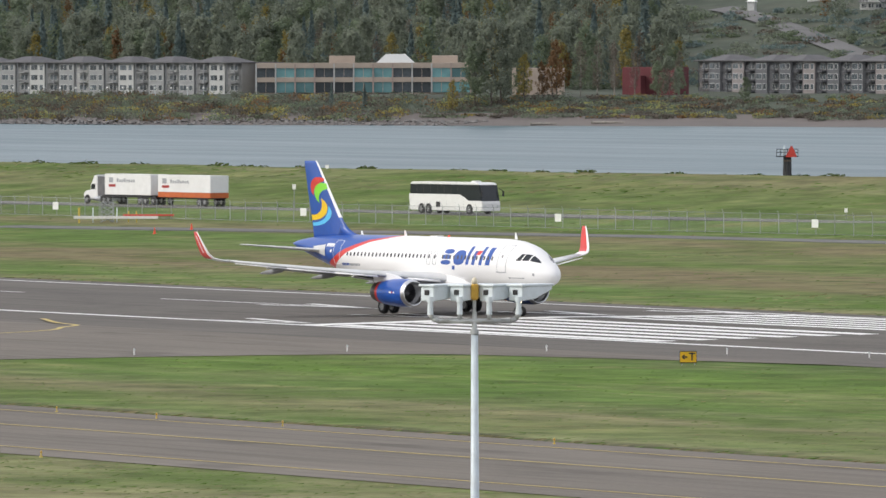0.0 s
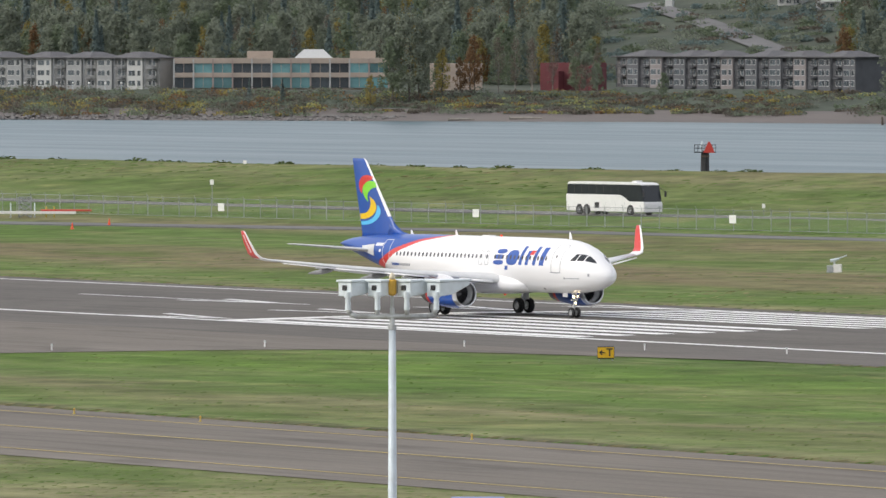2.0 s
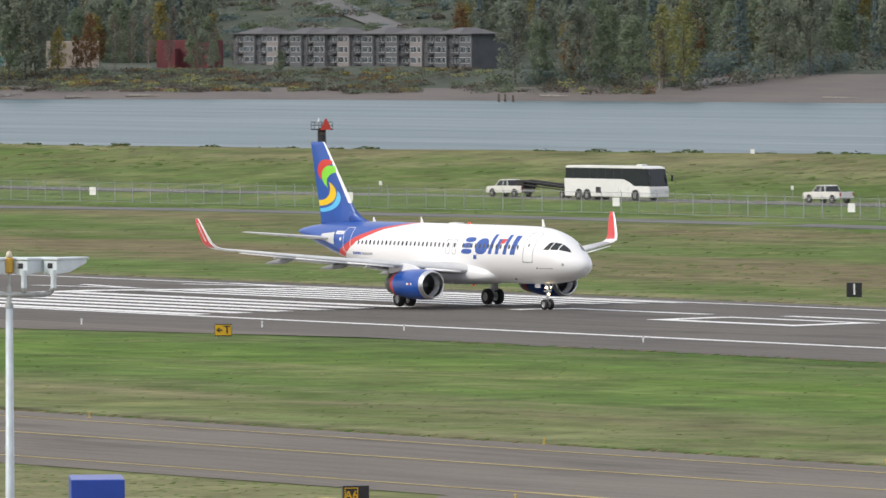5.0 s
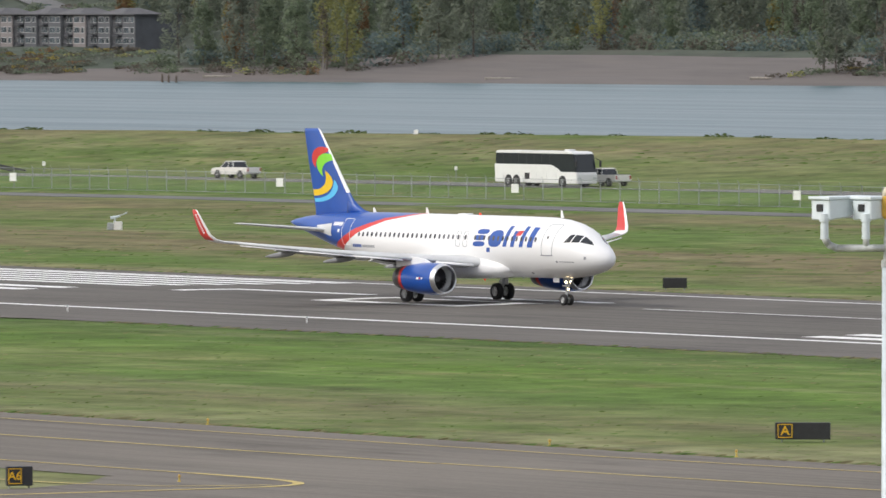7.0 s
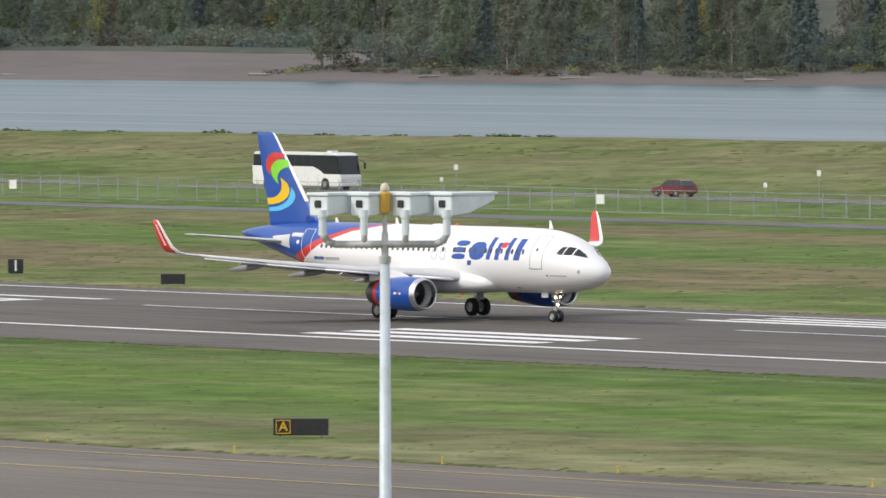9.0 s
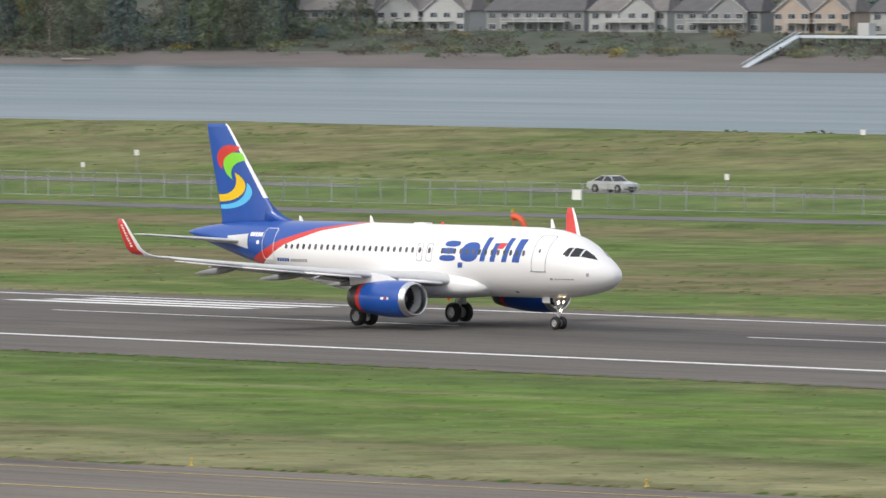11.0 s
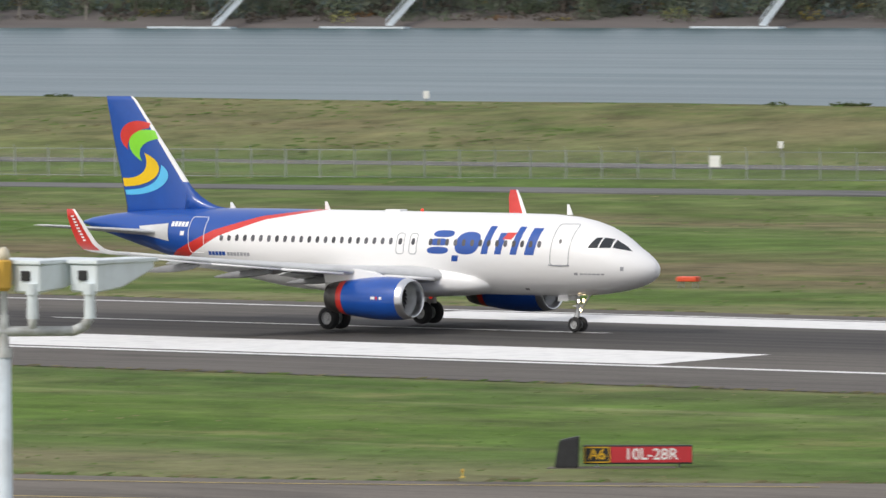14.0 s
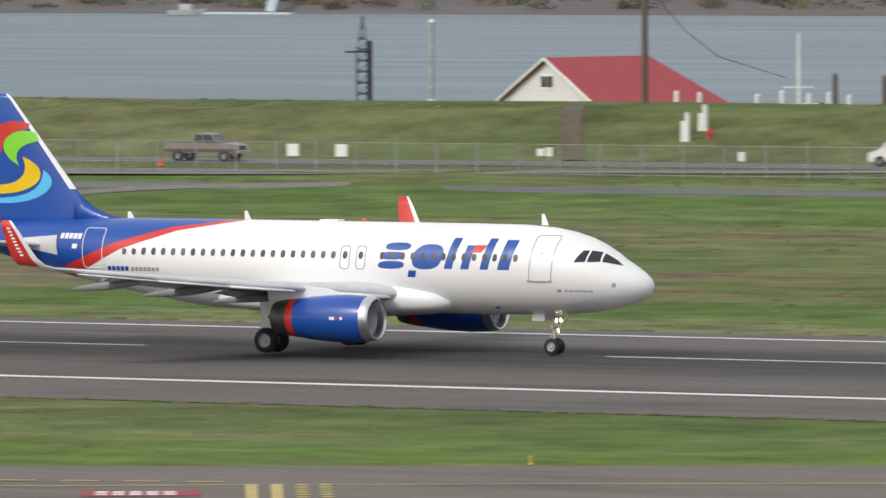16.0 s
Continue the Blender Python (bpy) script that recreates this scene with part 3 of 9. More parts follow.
# distance aft of the nose, crown height, keel height, half width
FUSE = [(0.0, 3.23, 3.17, 0.03), (0.06, 3.42, 2.97, 0.24), (0.2, 3.62, 2.78, 0.45), (0.5, 3.86, 2.58, 0.73), (1.0, 4.16, 2.38, 1.05), (1.5, 4.44, 2.24, 1.28),
        (2.0, 4.78, 2.13, 1.46), (2.6, 5.12, 2.03, 1.62), (3.2, 5.38, 1.95, 1.74), (4.0, 5.61, 1.88, 1.85), (5.0, 5.79, 1.83, 1.93), (6.5, 5.90, 1.80, 1.975),
        (9, 5.92, 1.79, 1.975), (14, 5.92, 1.79, 1.975), (19, 5.92, 1.79, 1.975), (22.5, 5.92, 1.82, 1.975), (24, 5.92, 1.97, 1.97), (26, 5.91, 2.28, 1.93),
        (28, 5.89, 2.63, 1.80), (30, 5.85, 3.02, 1.58), (32, 5.77, 3.48, 1.27), (34, 5.64, 3.98, 0.90), (35.6, 5.48, 4.40, 0.60), (36.9, 5.28, 4.75, 0.33), (37.5, 5.12, 4.93, 0.16)]


def fuse_at(x):
    xs = [r[0] for r in FUSE]
    return [float(np.interp(x, xs, [r[i] for r in FUSE])) for i in (1, 2, 3)]


def fuse_y(x, z, out=0.0):
    top, bot, w = fuse_at(x)
    u = (z - (top + bot) / 2) / ((top - bot) / 2)
    return w * math.sqrt(max(0.0, 1 - u * u)) + out


def skin_patch(bm, outline, side, out, nx=6, nz=6):
    """A quad patch on the fuselage; outline(u, v) gives (aft, height) for u, v in 0..1."""
    grid = []
    for i in range(nx + 1):
        row = []
        for j in range(nz + 1):
            x, z = outline(i / nx, j / nz)
            row.append(bm.verts.new((-x, side * fuse_y(x, z, out), z)))
        grid.append(row)
    for i in range(nx):
        for j in range(nz):
            bm.faces.new((grid[i][j], grid[i + 1][j], grid[i + 1][j + 1], grid[i][j + 1]))


def slab(x0, x1, z0, z1, slant=0.0):
    return lambda u, v: (x0 + (x1 - x0) * u - slant * (z1 - z0) * v, z0 + (z1 - z0) * v)


def lens_shape(x0, x1, z0, z1, slant=0.0, p=2.6):
    """A rounded slanted block: the square grid is pressed into a superellipse."""
    def f(u, v):
        a, c = 2 * u - 1, 2 * v - 1
        r = max(abs(a), abs(c))
        n = (abs(a) ** p + abs(c) ** p) ** (1 / p)
        k = r / n if n > 0 else 1
        x = (x0 + x1) / 2 + (x1 - x0) / 2 * a * k
        z = (z0 + z1) / 2 + (z1 - z0) / 2 * c * k
        return x - slant * (z - z0), z
    return f


def outline_tube(bm, pts, side, out, r, closed=True):
    loop = [Vector((-x, side * fuse_y(x, z, out), z)) for x, z in pts]
    if closed:
        loop.append(loop[0])
    for a, b in zip(loop, loop[1:]):
        tube(bm, a, b, r, seg=5)


def rounded_rect(x0, x1, z0, z1, r, lean=0.0):
    pts = []
    for cx, cz, a0 in ((x1 - r, z1 - r, 0), (x0 + r, z1 - r, 90), (x0 + r, z0 + r, 180), (x1 - r, z0 + r, 270)):
        for k in range(4):
            a = radians(a0 + 30 * k)
            x, z = cx + r * math.cos(a), cz + r * math.sin(a)
            pts.append((x - lean * (z - z0), z))
    # subdivide the long sides so that they follow the skin
    full = []
    for a, b in zip(pts, pts[1:] + pts[:1]):
        n = max(1, int(math.dist(a, b) / 0.2))
        full += [(a[0] + (b[0] - a[0]) * i / n, a[1] + (b[1] - a[1]) * i / n) for i in range(n)]
    return full


def airfoil(x_le, y, z, chord, thick, cant=0.0, camber=0.02, n=10):
    """A closed wing section; cant tips its thickness from up (0) to sideways (90)."""
    up = Vector((0, -math.sin(cant), math.cos(cant)))
    ring = []
    us = [0.5 - 0.5 * math.cos(math.pi * i / n) for i in range(n + 1)]
    half = lambda u: thick * chord * 5 * (0.2969 * math.sqrt(u) - 0.126 * u - 0.3516 * u * u + 0.2843 * u ** 3 - 0.1036 * u ** 4)
    cam_line = lambda u: camber * chord * 4 * u * (1 - u)
    for u in us:
        ring.append(Vector((-(x_le + chord * u), y, z)) + up * (cam_line(u) + half(u)))
    for u in us[-2:0:-1]:
        ring.append(Vector((-(x_le + chord * u), y, z)) + up * (cam_line(u) - half(u)))
    return ring


WING = [(1.3, 11.5, 7.4, 2.62, 0.13), (2.0, 12.0, 6.8, 2.68, 0.13), (4.2, 13.5, 5.4, 2.88, 0.12), (6.4, 14.95, 4.1, 3.10, 0.115), (9.5, 16.8, 3.4, 3.40, 0.11), (13, 18.85, 2.55, 3.78, 0.105), (16.2, 20.75, 1.72, 4.16, 0.10)]


def wing_at(y):
    ys = [w[0] for w in WING]
    return [float(np.interp(y, ys, [w[i] for w in WING])) for i in (1, 2, 3, 4)]


def build_wing(parent, s):
    bm = bmesh.new()
    rings = [[Vector((p.x, p.y * s, p.z)) for p in airfoil(x, y, z, c, t)] for y, x, c, z, t in WING]
    loft(bm, rings)
    wing = part("wing", bm, AIR_GREY, parent, smooth=True)
    # sharklet: blends upward from the tip
    bm = bmesh.new()
    tip = [(16.2, 20.75, 1.72, 4.16, 0.10, 4), (16.85, 21.14, 1.58, 4.25, 0.10, 14), (17.3, 21.45, 1.46, 4.40, 0.10, 38), (17.56, 21.75, 1.32, 4.72, 0.10, 64), (17.74, 22.15, 1.1, 5.35, 0.09, 76), (17.9, 22.55, 0.84, 6.0, 0.09, 79), (17.99, 22.85, 0.52, 6.42, 0.09, 80)]
    rows = loft(bm, [[Vector((p.x, p.y * s, p.z)) for p in airfoil(x, y, z, c, t, radians(a), 0)] for y, x, c, z, t, a in tip])
    nn = len(rows[0])
    for f in bm.faces:
        ks = [i for r in rows[2:] for i, q in enumerate(r) if q in f.verts]
        if len(ks) == 4 and not any(i in (0, 1, 2, nn - 1, nn - 2) for i in ks):
            f.material_index = 1
    part("sharklet", bm, [AIR_WHITE, AIR_RED], wing, "upturned red wing tip with white leading edge", smooth=True)
    # small plain bars in place of the lettering on the wing tip
    hs = [row[3] for row in tip[3:]]
    for k in range(9):
        bm = bmesh.new()
        zz = 4.86 + 0.15 * k
        yy = float(np.interp(zz, hs, [row[0] for row in tip[3:]])) + 0.062
        xx = float(np.interp(zz, hs, [row[1] + 0.52 * row[2] for row in tip[3:]]))
        box(bm, -xx - 0.09, s * yy - 0.012, zz - 0.04, -xx + 0.09, s * yy + 0.012, zz + 0.04)
        part("lettering_bar", bm, AIR_WHITE, wing)
    # slats: drooped leading-edge strips
    for y0, y1 in ((2.6, 4.6), (6.6, 9.4), (9.45, 12.6), (12.65, 16.0)):
        bm = bmesh.new()
        rings = []
        for y in (y0, (y0 + y1) / 2, y1):
            x, c, z, t = wing_at(y)
            ring = airfoil(x - 0.26, y, z - 0.17, c * 0.17, 0.20, 0, 0.05)
            rings.append([Vector((p.x, p.y * s, p.z)) for p in ring])
        loft(bm, rings)
        part("slat", bm, AIR_WHITE, wing, smooth=True)
    # flaps lowered a little behind the trailing edge
    for y0, y1 in ((2.3, 6.2), (6.5, 12.6)):
        bm = bmesh.new()
        rings = []
        for y in (y0, (y0 + y1) / 2, y1):
            x, c, z, t = wing_at(y)
            ring = airfoil(0, y, 0, c * 0.24, 0.13, 0, 0.03)
            turn = Matrix.Rotation(radians(-14), 4, "Y")
            base = Vector((-(x + c * 0.86), 0, z - 0.05))
            pts = []
            for p in ring:
                q = turn @ Vector((p.x, 0, p.z))
                pts.append(Vector((base.x + q.x, y * s, base.z + q.z)))
            rings.append(pts)
        loft(bm, rings)
        part("flap", bm, AIR_GREY, wing, smooth=True)
    # flap track fairings
    for y in (4.1, 8.3, 12.0):
        x, c, z, t = wing_at(y)
        bm = bmesh.new()
        rings = []
        ln = 3.0 + 0.12 * c * 2
        for k in range(9):
            u = k / 8
            r = 0.02 + 0.15 * math.sin(math.pi * u ** 0.8) ** 0.7
            cx, cz = x + c * 0.52 + ln * u, z - 0.20 - 0.36 * u
            rings.append([(-cx, s * y + 0.7 * r * math.cos(a * math.pi / 5), cz + 1.2 * r * math.sin(a * math.pi / 5)) for a in range(10)])
        loft(bm, rings)
        part("flap_fairing", bm, FAIRING_GREY, wing, smooth=True)
    # cove behind the spar, seen from below
    bm = bmesh.new()
    rings = []
    for y in (2.3, 6.2):
        x, c, z, t = wing_at(y)
        rings.append([(-(x + c * a), s * y, z + b) for a, b in ((0.55, -0.12), (0.9, -0.08), (0.9, -0.16), (0.55, -0.30))])
    loft(bm, rings)
    part("flap_cove", bm, AIR_DARKGREY, wing)
    return wing


def revolve(bm, prof, cx, cy, cz, seg=40, slot=0):
    """Rings of (aft, radius) round an axis along x, open at both ends."""
    return loft(bm, [[(-(cx + x), cy + r * math.cos(2 * math.pi * a / seg), cz + r * math.sin(2 * math.pi * a / seg)) for a in range(seg)] for x, r in prof], cap=False, slot=slot)


def build_engine(parent, s):
    cy, cz, x0 = 5.75 * s, 1.74, 11.05
    bm = bmesh.new()
    revolve(bm, [(0.42, 1.035), (0.8, 1.07), (1.5, 1.095), (2.3, 1.075), (3.2, 1.0), (3.98, 0.90)], x0, cy, cz)
    nac = part("engine_nacelle", bm, AIR_BLUE, parent, "glossy blue engine cowling", smooth=True)
    bm = bmesh.new()
    revolve(bm, [(0.42, 1.036), (0.15, 0.99), (0.03, 0.945), (0.0, 0.90), (0.05, 0.865), (0.2, 0.84), (0.45, 0.83)], x0, cy, cz)
    part("inlet_lip", bm, SILVER, nac, "bare silver intake lip", smooth=True)
    bm = bmesh.new()
    revolve(bm, [(0.45, 0.83), (0.9, 0.82), (1.25, 0.82)], x0, cy, cz)
    part("inlet_duct", bm, AIR_GREY, nac, smooth=True)
    bm = bmesh.new()
    revolve(bm, [(3.98, 0.903), (4.36, 0.862)], x0, cy, cz)
    part("red_band", bm, AIR_RED, nac, "red band", smooth=True)
    bm = bmesh.new()
    revolve(bm, [(4.36, 0.86), (4.8, 0.80), (5.2, 0.72), (5.2, 0.64), (4.7, 0.58)], x0, cy, cz)
    part("exhaust_nozzle", bm, NOZZLE, nac, "dark heat-stained exhaust nozzle", smooth=True)
    bm = bmesh.new()
    revolve(bm, [(4.6, 0.6), (4.7, 0.42), (5.4, 0.28), (5.7, 0.04)], x0, cy, cz, 24)
    part("exhaust_cone", bm, NOZZLE, nac, smooth=True)
    for k in range(22):
        bm = bmesh.new()
        a, r = 2 * math.pi * k / 22, 0.815
        d, e = Vector((0, math.cos(a), math.sin(a))), Vector((0, -math.sin(a), math.cos(a)))
        c0 = Vector((-(x0 + 1.0), cy, cz))
        q = [c0 + d * 0.22 - e * 0.04, c0 + d * 0.22 + e * 0.05 + Vector((-0.15, 0, 0)), c0 + d * r + e * 0.14 + Vector((-0.2, 0, 0)), c0 + d * r - e * 0.10]
        vs = [bm.verts.new(p) for p in q] + [bm.verts.new(p + Vector((-0.02, 0, 0))) for p in q]
        for f in ((0, 1, 2, 3), (7, 6, 5, 4), (0, 4, 5, 1), (1, 5, 6, 2), (2, 6, 7, 3), (3, 7, 4, 0)):
            bm.faces.new([vs[i] for i in f])
        part("fan_blade", bm, FAN, nac)
    bm = bmesh.new()
    bmesh.ops.create_circle(bm, cap_ends=True, segments=32, radius=0.83, matrix=Matrix.Translation((-(x0 + 1.28), cy, cz)) @ Matrix.Rotation(radians(90), 4, "Y"))
    part("fan_backing", bm, AIR_DARKGREY, nac)
    bm = bmesh.new()
    revolve(bm, [(0.72, 0.01), (0.8, 0.1), (0.95, 0.19), (1.1, 0.24)], x0, cy, cz, 20)
    part("spinner", bm, AIR_DARKGREY, nac, smooth=True)
    # maker's badge and flag as plain bars
    for k, (xx, ln, m) in enumerate(((1.62, 0.26, AIR_WHITE), (1.46, 0.10, AIR_RED), (1.20, 0.14, AIR_WHITE))):
        bm = bmesh.new()
        box(bm, -(x0 + xx + ln), cy - s * 1.075 - 0.03 if s > 0 else cy - 1.10, cz - 0.02, -(x0 + xx), cy - s * 1.075 + 0.03 if s > 0 else cy - 1.07, cz + 0.12)
        part("badge_bar", bm, m, nac)
    bm = bmesh.new()
    rings = []
    for u in range(5):
        f = u / 4
        xx = x0 + 1.3 + 4.3 * f
        zt, zb = 2.75 + 0.62 * f ** 0.5, 2.55 - 0.1 * f
        w = 0.05 + 0.14 * math.sin(math.pi * (0.12 + 0.8 * f))
        rings.append([(-xx, cy - w, zb), (-xx, cy + w, zb), (-xx - 0.2, cy + w, zt), (-xx - 0.2, cy - w, zt)])
    loft(bm, rings)
    part("pylon", bm, AIR_WHITE, nac)


def build_wheel(parent, x, y, r, w, name="wheel"):
    bm = bmesh.new()
    prof = [(-w / 2, r * 0.55), (-w / 2, r * 0.86), (-w * 0.36, r * 0.97), (0, r), (w * 0.36, r * 0.97), (w / 2, r * 0.86), (w / 2, r * 0.55)]
    loft(bm, [[(rr * math.cos(2 * math.pi * a / 28), yy, rr * math.sin(2 * math.pi * a / 28)) for a in range(28)] for yy, rr in prof], cap=False)
    tyre = part(name, bm, RUBBER, parent, "black rubber tyre", smooth=True, at=Matrix.Translation((x, y, r)))
    bm = bmesh.new()
    prof = [(-w * 0.40, r * 0.05), (-w * 0.42, r * 0.2), (-w * 0.3, r * 0.25), (-w * 0.3, r * 0.45), (-w * 0.47, r * 0.56), (w * 0.47, r * 0.56), (w * 0.3, r * 0.45), (w * 0.3, r * 0.25), (w * 0.42, r * 0.2), (w * 0.40, r * 0.05)]
    loft(bm, [[(rr * math.cos(2 * math.pi * a / 20), yy, rr * math.sin(2 * math.pi * a / 20)) for a in range(20)] for yy, rr in prof])
    for k in range(6):
        a = math.pi * k / 3
        for s in (-1, 1):
            tube(bm, (r * 0.35 * math.cos(a), s * w * 0.28, r * 0.35 * math.sin(a)), (r * 0.35 * math.cos(a), s * w * 0.36, r * 0.35 * math.sin(a)), r * 0.06, seg=6)
    part("hub", bm, WHEEL_HUB, tyre, "grey metal hub")
    return tyre


def build_fin(parent):
    bm = bmesh.new()
    st = [(5.2, 28.9, 5.75, 0.085), (5.9, 29.3, 5.35, 0.085), (6.6, 29.95, 4.85, 0.085), (7.2, 30.45, 4.5, 0.085), (9.4, 32.27, 3.25, 0.085), (11.4, 33.93, 2.03, 0.085), (11.62, 34.2, 1.78, 0.06)]
    rows = loft(bm, [[(p.x, p.y, z) for p in airfoil(x, 0, 0, c, t, radians(90), 0, 12)] for z, x, c, t in st])
    nn = len(rows[0])
    for f in bm.faces:
        if len(f.verts) == 4:
            idx = [i for r in rows for i, q in enumerate(r) if q in f.verts]
            if f.calc_center_median().z > 7.1 and all(i in (0, 1, 2, nn - 1, nn - 2) for i in idx):
                f.material_index = 1
    fin = part("tail_fin", bm, [AIR_BLUE, AIR_WHITE], parent, "tall blue tail fin with coloured swooshes and pale leading edge", smooth=True)
    # fillet at the root of the fin
    bm = bmesh.new()
    rings = []
    for k in range(7):
        u = k / 6
        x = 27.6 + 2.9 * u
        w, zt = 0.03 + 0.16 * u, 5.88 + 1.3 * u ** 2.2
        rings.append([(-x, -w * 1.6, 5.6), (-x, -w, 5.6 + (zt - 5.6) * 0.6), (-x, 0, zt), (-x, w, 5.6 + (zt - 5.6) * 0.6), (-x, w * 1.6, 5.6)])
    loft(bm, rings)
    part("dorsal_fillet", bm, AIR_BLUE, fin, smooth=True)

    def half_thick(x, z):
        zs = [r[0] for r in st]
        le, c, t = (float(np.interp(z, zs, [r[i] for r in st])) for i in (1, 2, 3))
        u = min(max((x - le) / c, 0.0), 1.0)
        return t * c * 5 * (0.2969 * math.sqrt(u) - 0.126 * u - 0.3516 * u * u + 0.2843 * u ** 3 - 0.1036 * u ** 4)

    def bez(p, t):
        a, b, c, d = (Vector(q) for q in p)
        return a * (1 - t) ** 3 + b * 3 * t * (1 - t) ** 2 + c * 3 * t * t * (1 - t) + d * t ** 3

    swooshes = [
        ("red_swoosh", AIR_RED, [(32.98, 10.22), (34.6, 10.72), (35.72, 9.6), (34.5, 8.85)], [(33.05, 9.98), (33.7, 9.88), (34.55, 9.65), (34.5, 8.85)]),
        ("green_swoosh", AIR_GREEN, [(32.68, 9.84), (34.4, 10.15), (35.1, 8.95), (33.5, 8.25)], [(32.42, 9.42), (33.0, 9.35), (34.05, 9.05), (33.5, 8.25)]),
        ("yellow_swoosh", AIR_YELLOW, [(33.34, 8.69), (31.5, 8.1), (32.2, 6.95), (34.82, 6.92)], [(33.34, 8.69), (32.85, 7.9), (33.5, 7.3), (34.92, 7.36)]),
        ("light_blue_swoosh", AIR_CYAN, [(32.17, 8.08), (30.9, 7.4), (32.3, 6.42), (34.68, 6.5)], [(32.17, 8.08), (32.2, 7.15), (33.0, 6.80), (34.74, 6.74)])]
    for name, mat, outer, inner in swooshes:
        bm = bmesh.new()
        for s in (-1, 1):
            grid = []
            for k in range(25):
                a, b = bez(outer, k / 24), bez(inner, k / 24)
                row = []
                for j in range(5):
                    q = a.lerp(b, j / 4)
                    row.append(bm.verts.new((-q.x, s * (half_thick(q.x, q.y) + 0.012), q.y)))
                grid.append(row)
            for a, b in zip(grid, grid[1:]):
                for j in range(4):
                    bm.faces.new((a[j], a[j + 1], b[j + 1], b[j]))
        part(name, bm, mat, fin, smooth=True)


def build_aircraft():
    ob = thing("airliner", "white twin-engine jet airliner with blue tail, rolling on runway", "airplane")
    bm = bmesh.new()
    seg = 48
    rings = []
    xs = sorted({r[0] for r in FUSE} | {0.12, 0.35, 0.75} | set(np.arange(7, 37, 1.0)))
    for x in xs:
        top, bot, w = fuse_at(x)
        rings.append([(-x, w * math.cos(2 * math.pi * a / seg), (top + bot) / 2 + (top - bot) / 2 * math.sin(2 * math.pi * a / seg)) for a in range(seg)])
    loft(bm, rings)
    body = part("fuselage", bm, LIVERY, ob, "white fuselage, blue behind a sweeping red stripe", smooth=True)
    # belly fairing
    bm = bmesh.new()
    rings = []
    for k in range(21):
        u = k / 20
        x = 9.7 + 12.2 * u
        g = math.sin(math.pi * min(1, max(0, u))) ** 0.45 if 0 < u < 1 else 0
        w, zt, zb = 1.5 + 0.82 * g, 2.55 + 0.85 * g, 2.1 - 0.52 * g
        n = 24
        ring = []
        for a in range(n):
            ca, sa = math.cos(2 * math.pi * a / n), math.sin(2 * math.pi * a / n)
            ring.append((-x, w * math.copysign(abs(ca) ** 0.55, ca), (zt + zb) / 2 + (zt - zb) / 2 * math.copysign(abs(sa) ** 0.75, sa)))
        rings.append(ring)
    loft(bm, rings)
    part("belly_fairing", bm, AIR_WHITE, ob, smooth=True)
    for s in (-1, 1):
        build_wing(ob, s)
        build_engine(ob, s)
    build_fin(ob)
    # tailplane and its root plate
    for s in (-1, 1):
        bm = bmesh.new()
        rings = [[Vector((p.x, p.y * s, p.z)) for p in airfoil(x, y, z, c, 0.09, 0, 0)] for y, x, c, z in ((0.5, 31.0, 3.6, 4.55), (1.2, 31.5, 3.3, 4.62), (6.0, 34.5, 1.35, 5.05), (6.2, 34.8, 1.0, 5.07))]
        loft(bm, rings)
        hs = part("tailplane", bm, AIR_GREY, ob, "slim grey tailplane", smooth=True)
        bm = bmesh.new()
        c0, c1, c2, c3 = Vector((30.6, 4.18)), Vector((32.7, 4.50)), Vector((32.9, 4.92)), Vector((30.7, 5.10))

        def plate(u, v, c0=c0, c1=c1, c2=c2, c3=c3):
            p = c0.lerp(c1, u).lerp(c3.lerp(c2, u), v)
            return p.x, p.y
        skin_patch(bm, plate, s, 0.035, 10, 8)
        part("root_plate", bm, AIR_GREY, hs, "pale grey root plate", smooth=True)
    # cabin windows: shared mesh pieces on each side
    for s in (-1, 1):
        bm = bmesh.new()
        skin_patch(bm, lens_shape(9.88, 10.12, 4.28, 4.62), s, 0.008, 4, 4)
        first = part("cabin_window", bm, WINDOW_DARK, body)
        shared = first.data
        xs_w = [6.05 + 0.533 * k for k in range(14)] + [14.1, 14.93] + [15.55 + 0.533 * k for k in range(22)]
        for k, x in enumerate(xs_w):
            w = first if k == 0 else new("cabin_window", shared)
            w.parent = body
            w.matrix_basis = Matrix.Translation((10 - x, s * (fuse_y(x, 4.45) - fuse_y(10, 4.45)), 0))
        # doors
        for x0, x1, z0, z1, m, lean in ((4.25, 5.35, 3.42, 5.46, SEAL_GREY, 0.05), (27.98, 29.12, 3.62, 5.45, AIR_WHITE, -0.02), (13.86, 14.33, 3.82, 4.86, SEAL_GREY, 0), (14.69, 15.17, 3.82, 4.86, SEAL_GREY, 0)):
            bm = bmesh.new()
            outline_tube(bm, rounded_rect(x0, x1, z0, z1, 0.14, lean), s, 0.0, 0.022)
            part("door_outline", bm, m, body, "thin door outline")
        bm = bmesh.new()
        outline_tube(bm, [(4.2, 3.42), (4.8, 3.38), (5.45, 3.42)], s, 0.0, 0.035, closed=False)
        part("door_sill", bm, SEAL_GREY, body)
        bm = bmesh.new()
        skin_patch(bm, lens_shape(4.72, 4.88, 4.5, 4.72), s, 0.008, 3, 3)
        part("door_window", bm, WINDOW_DARK, body)
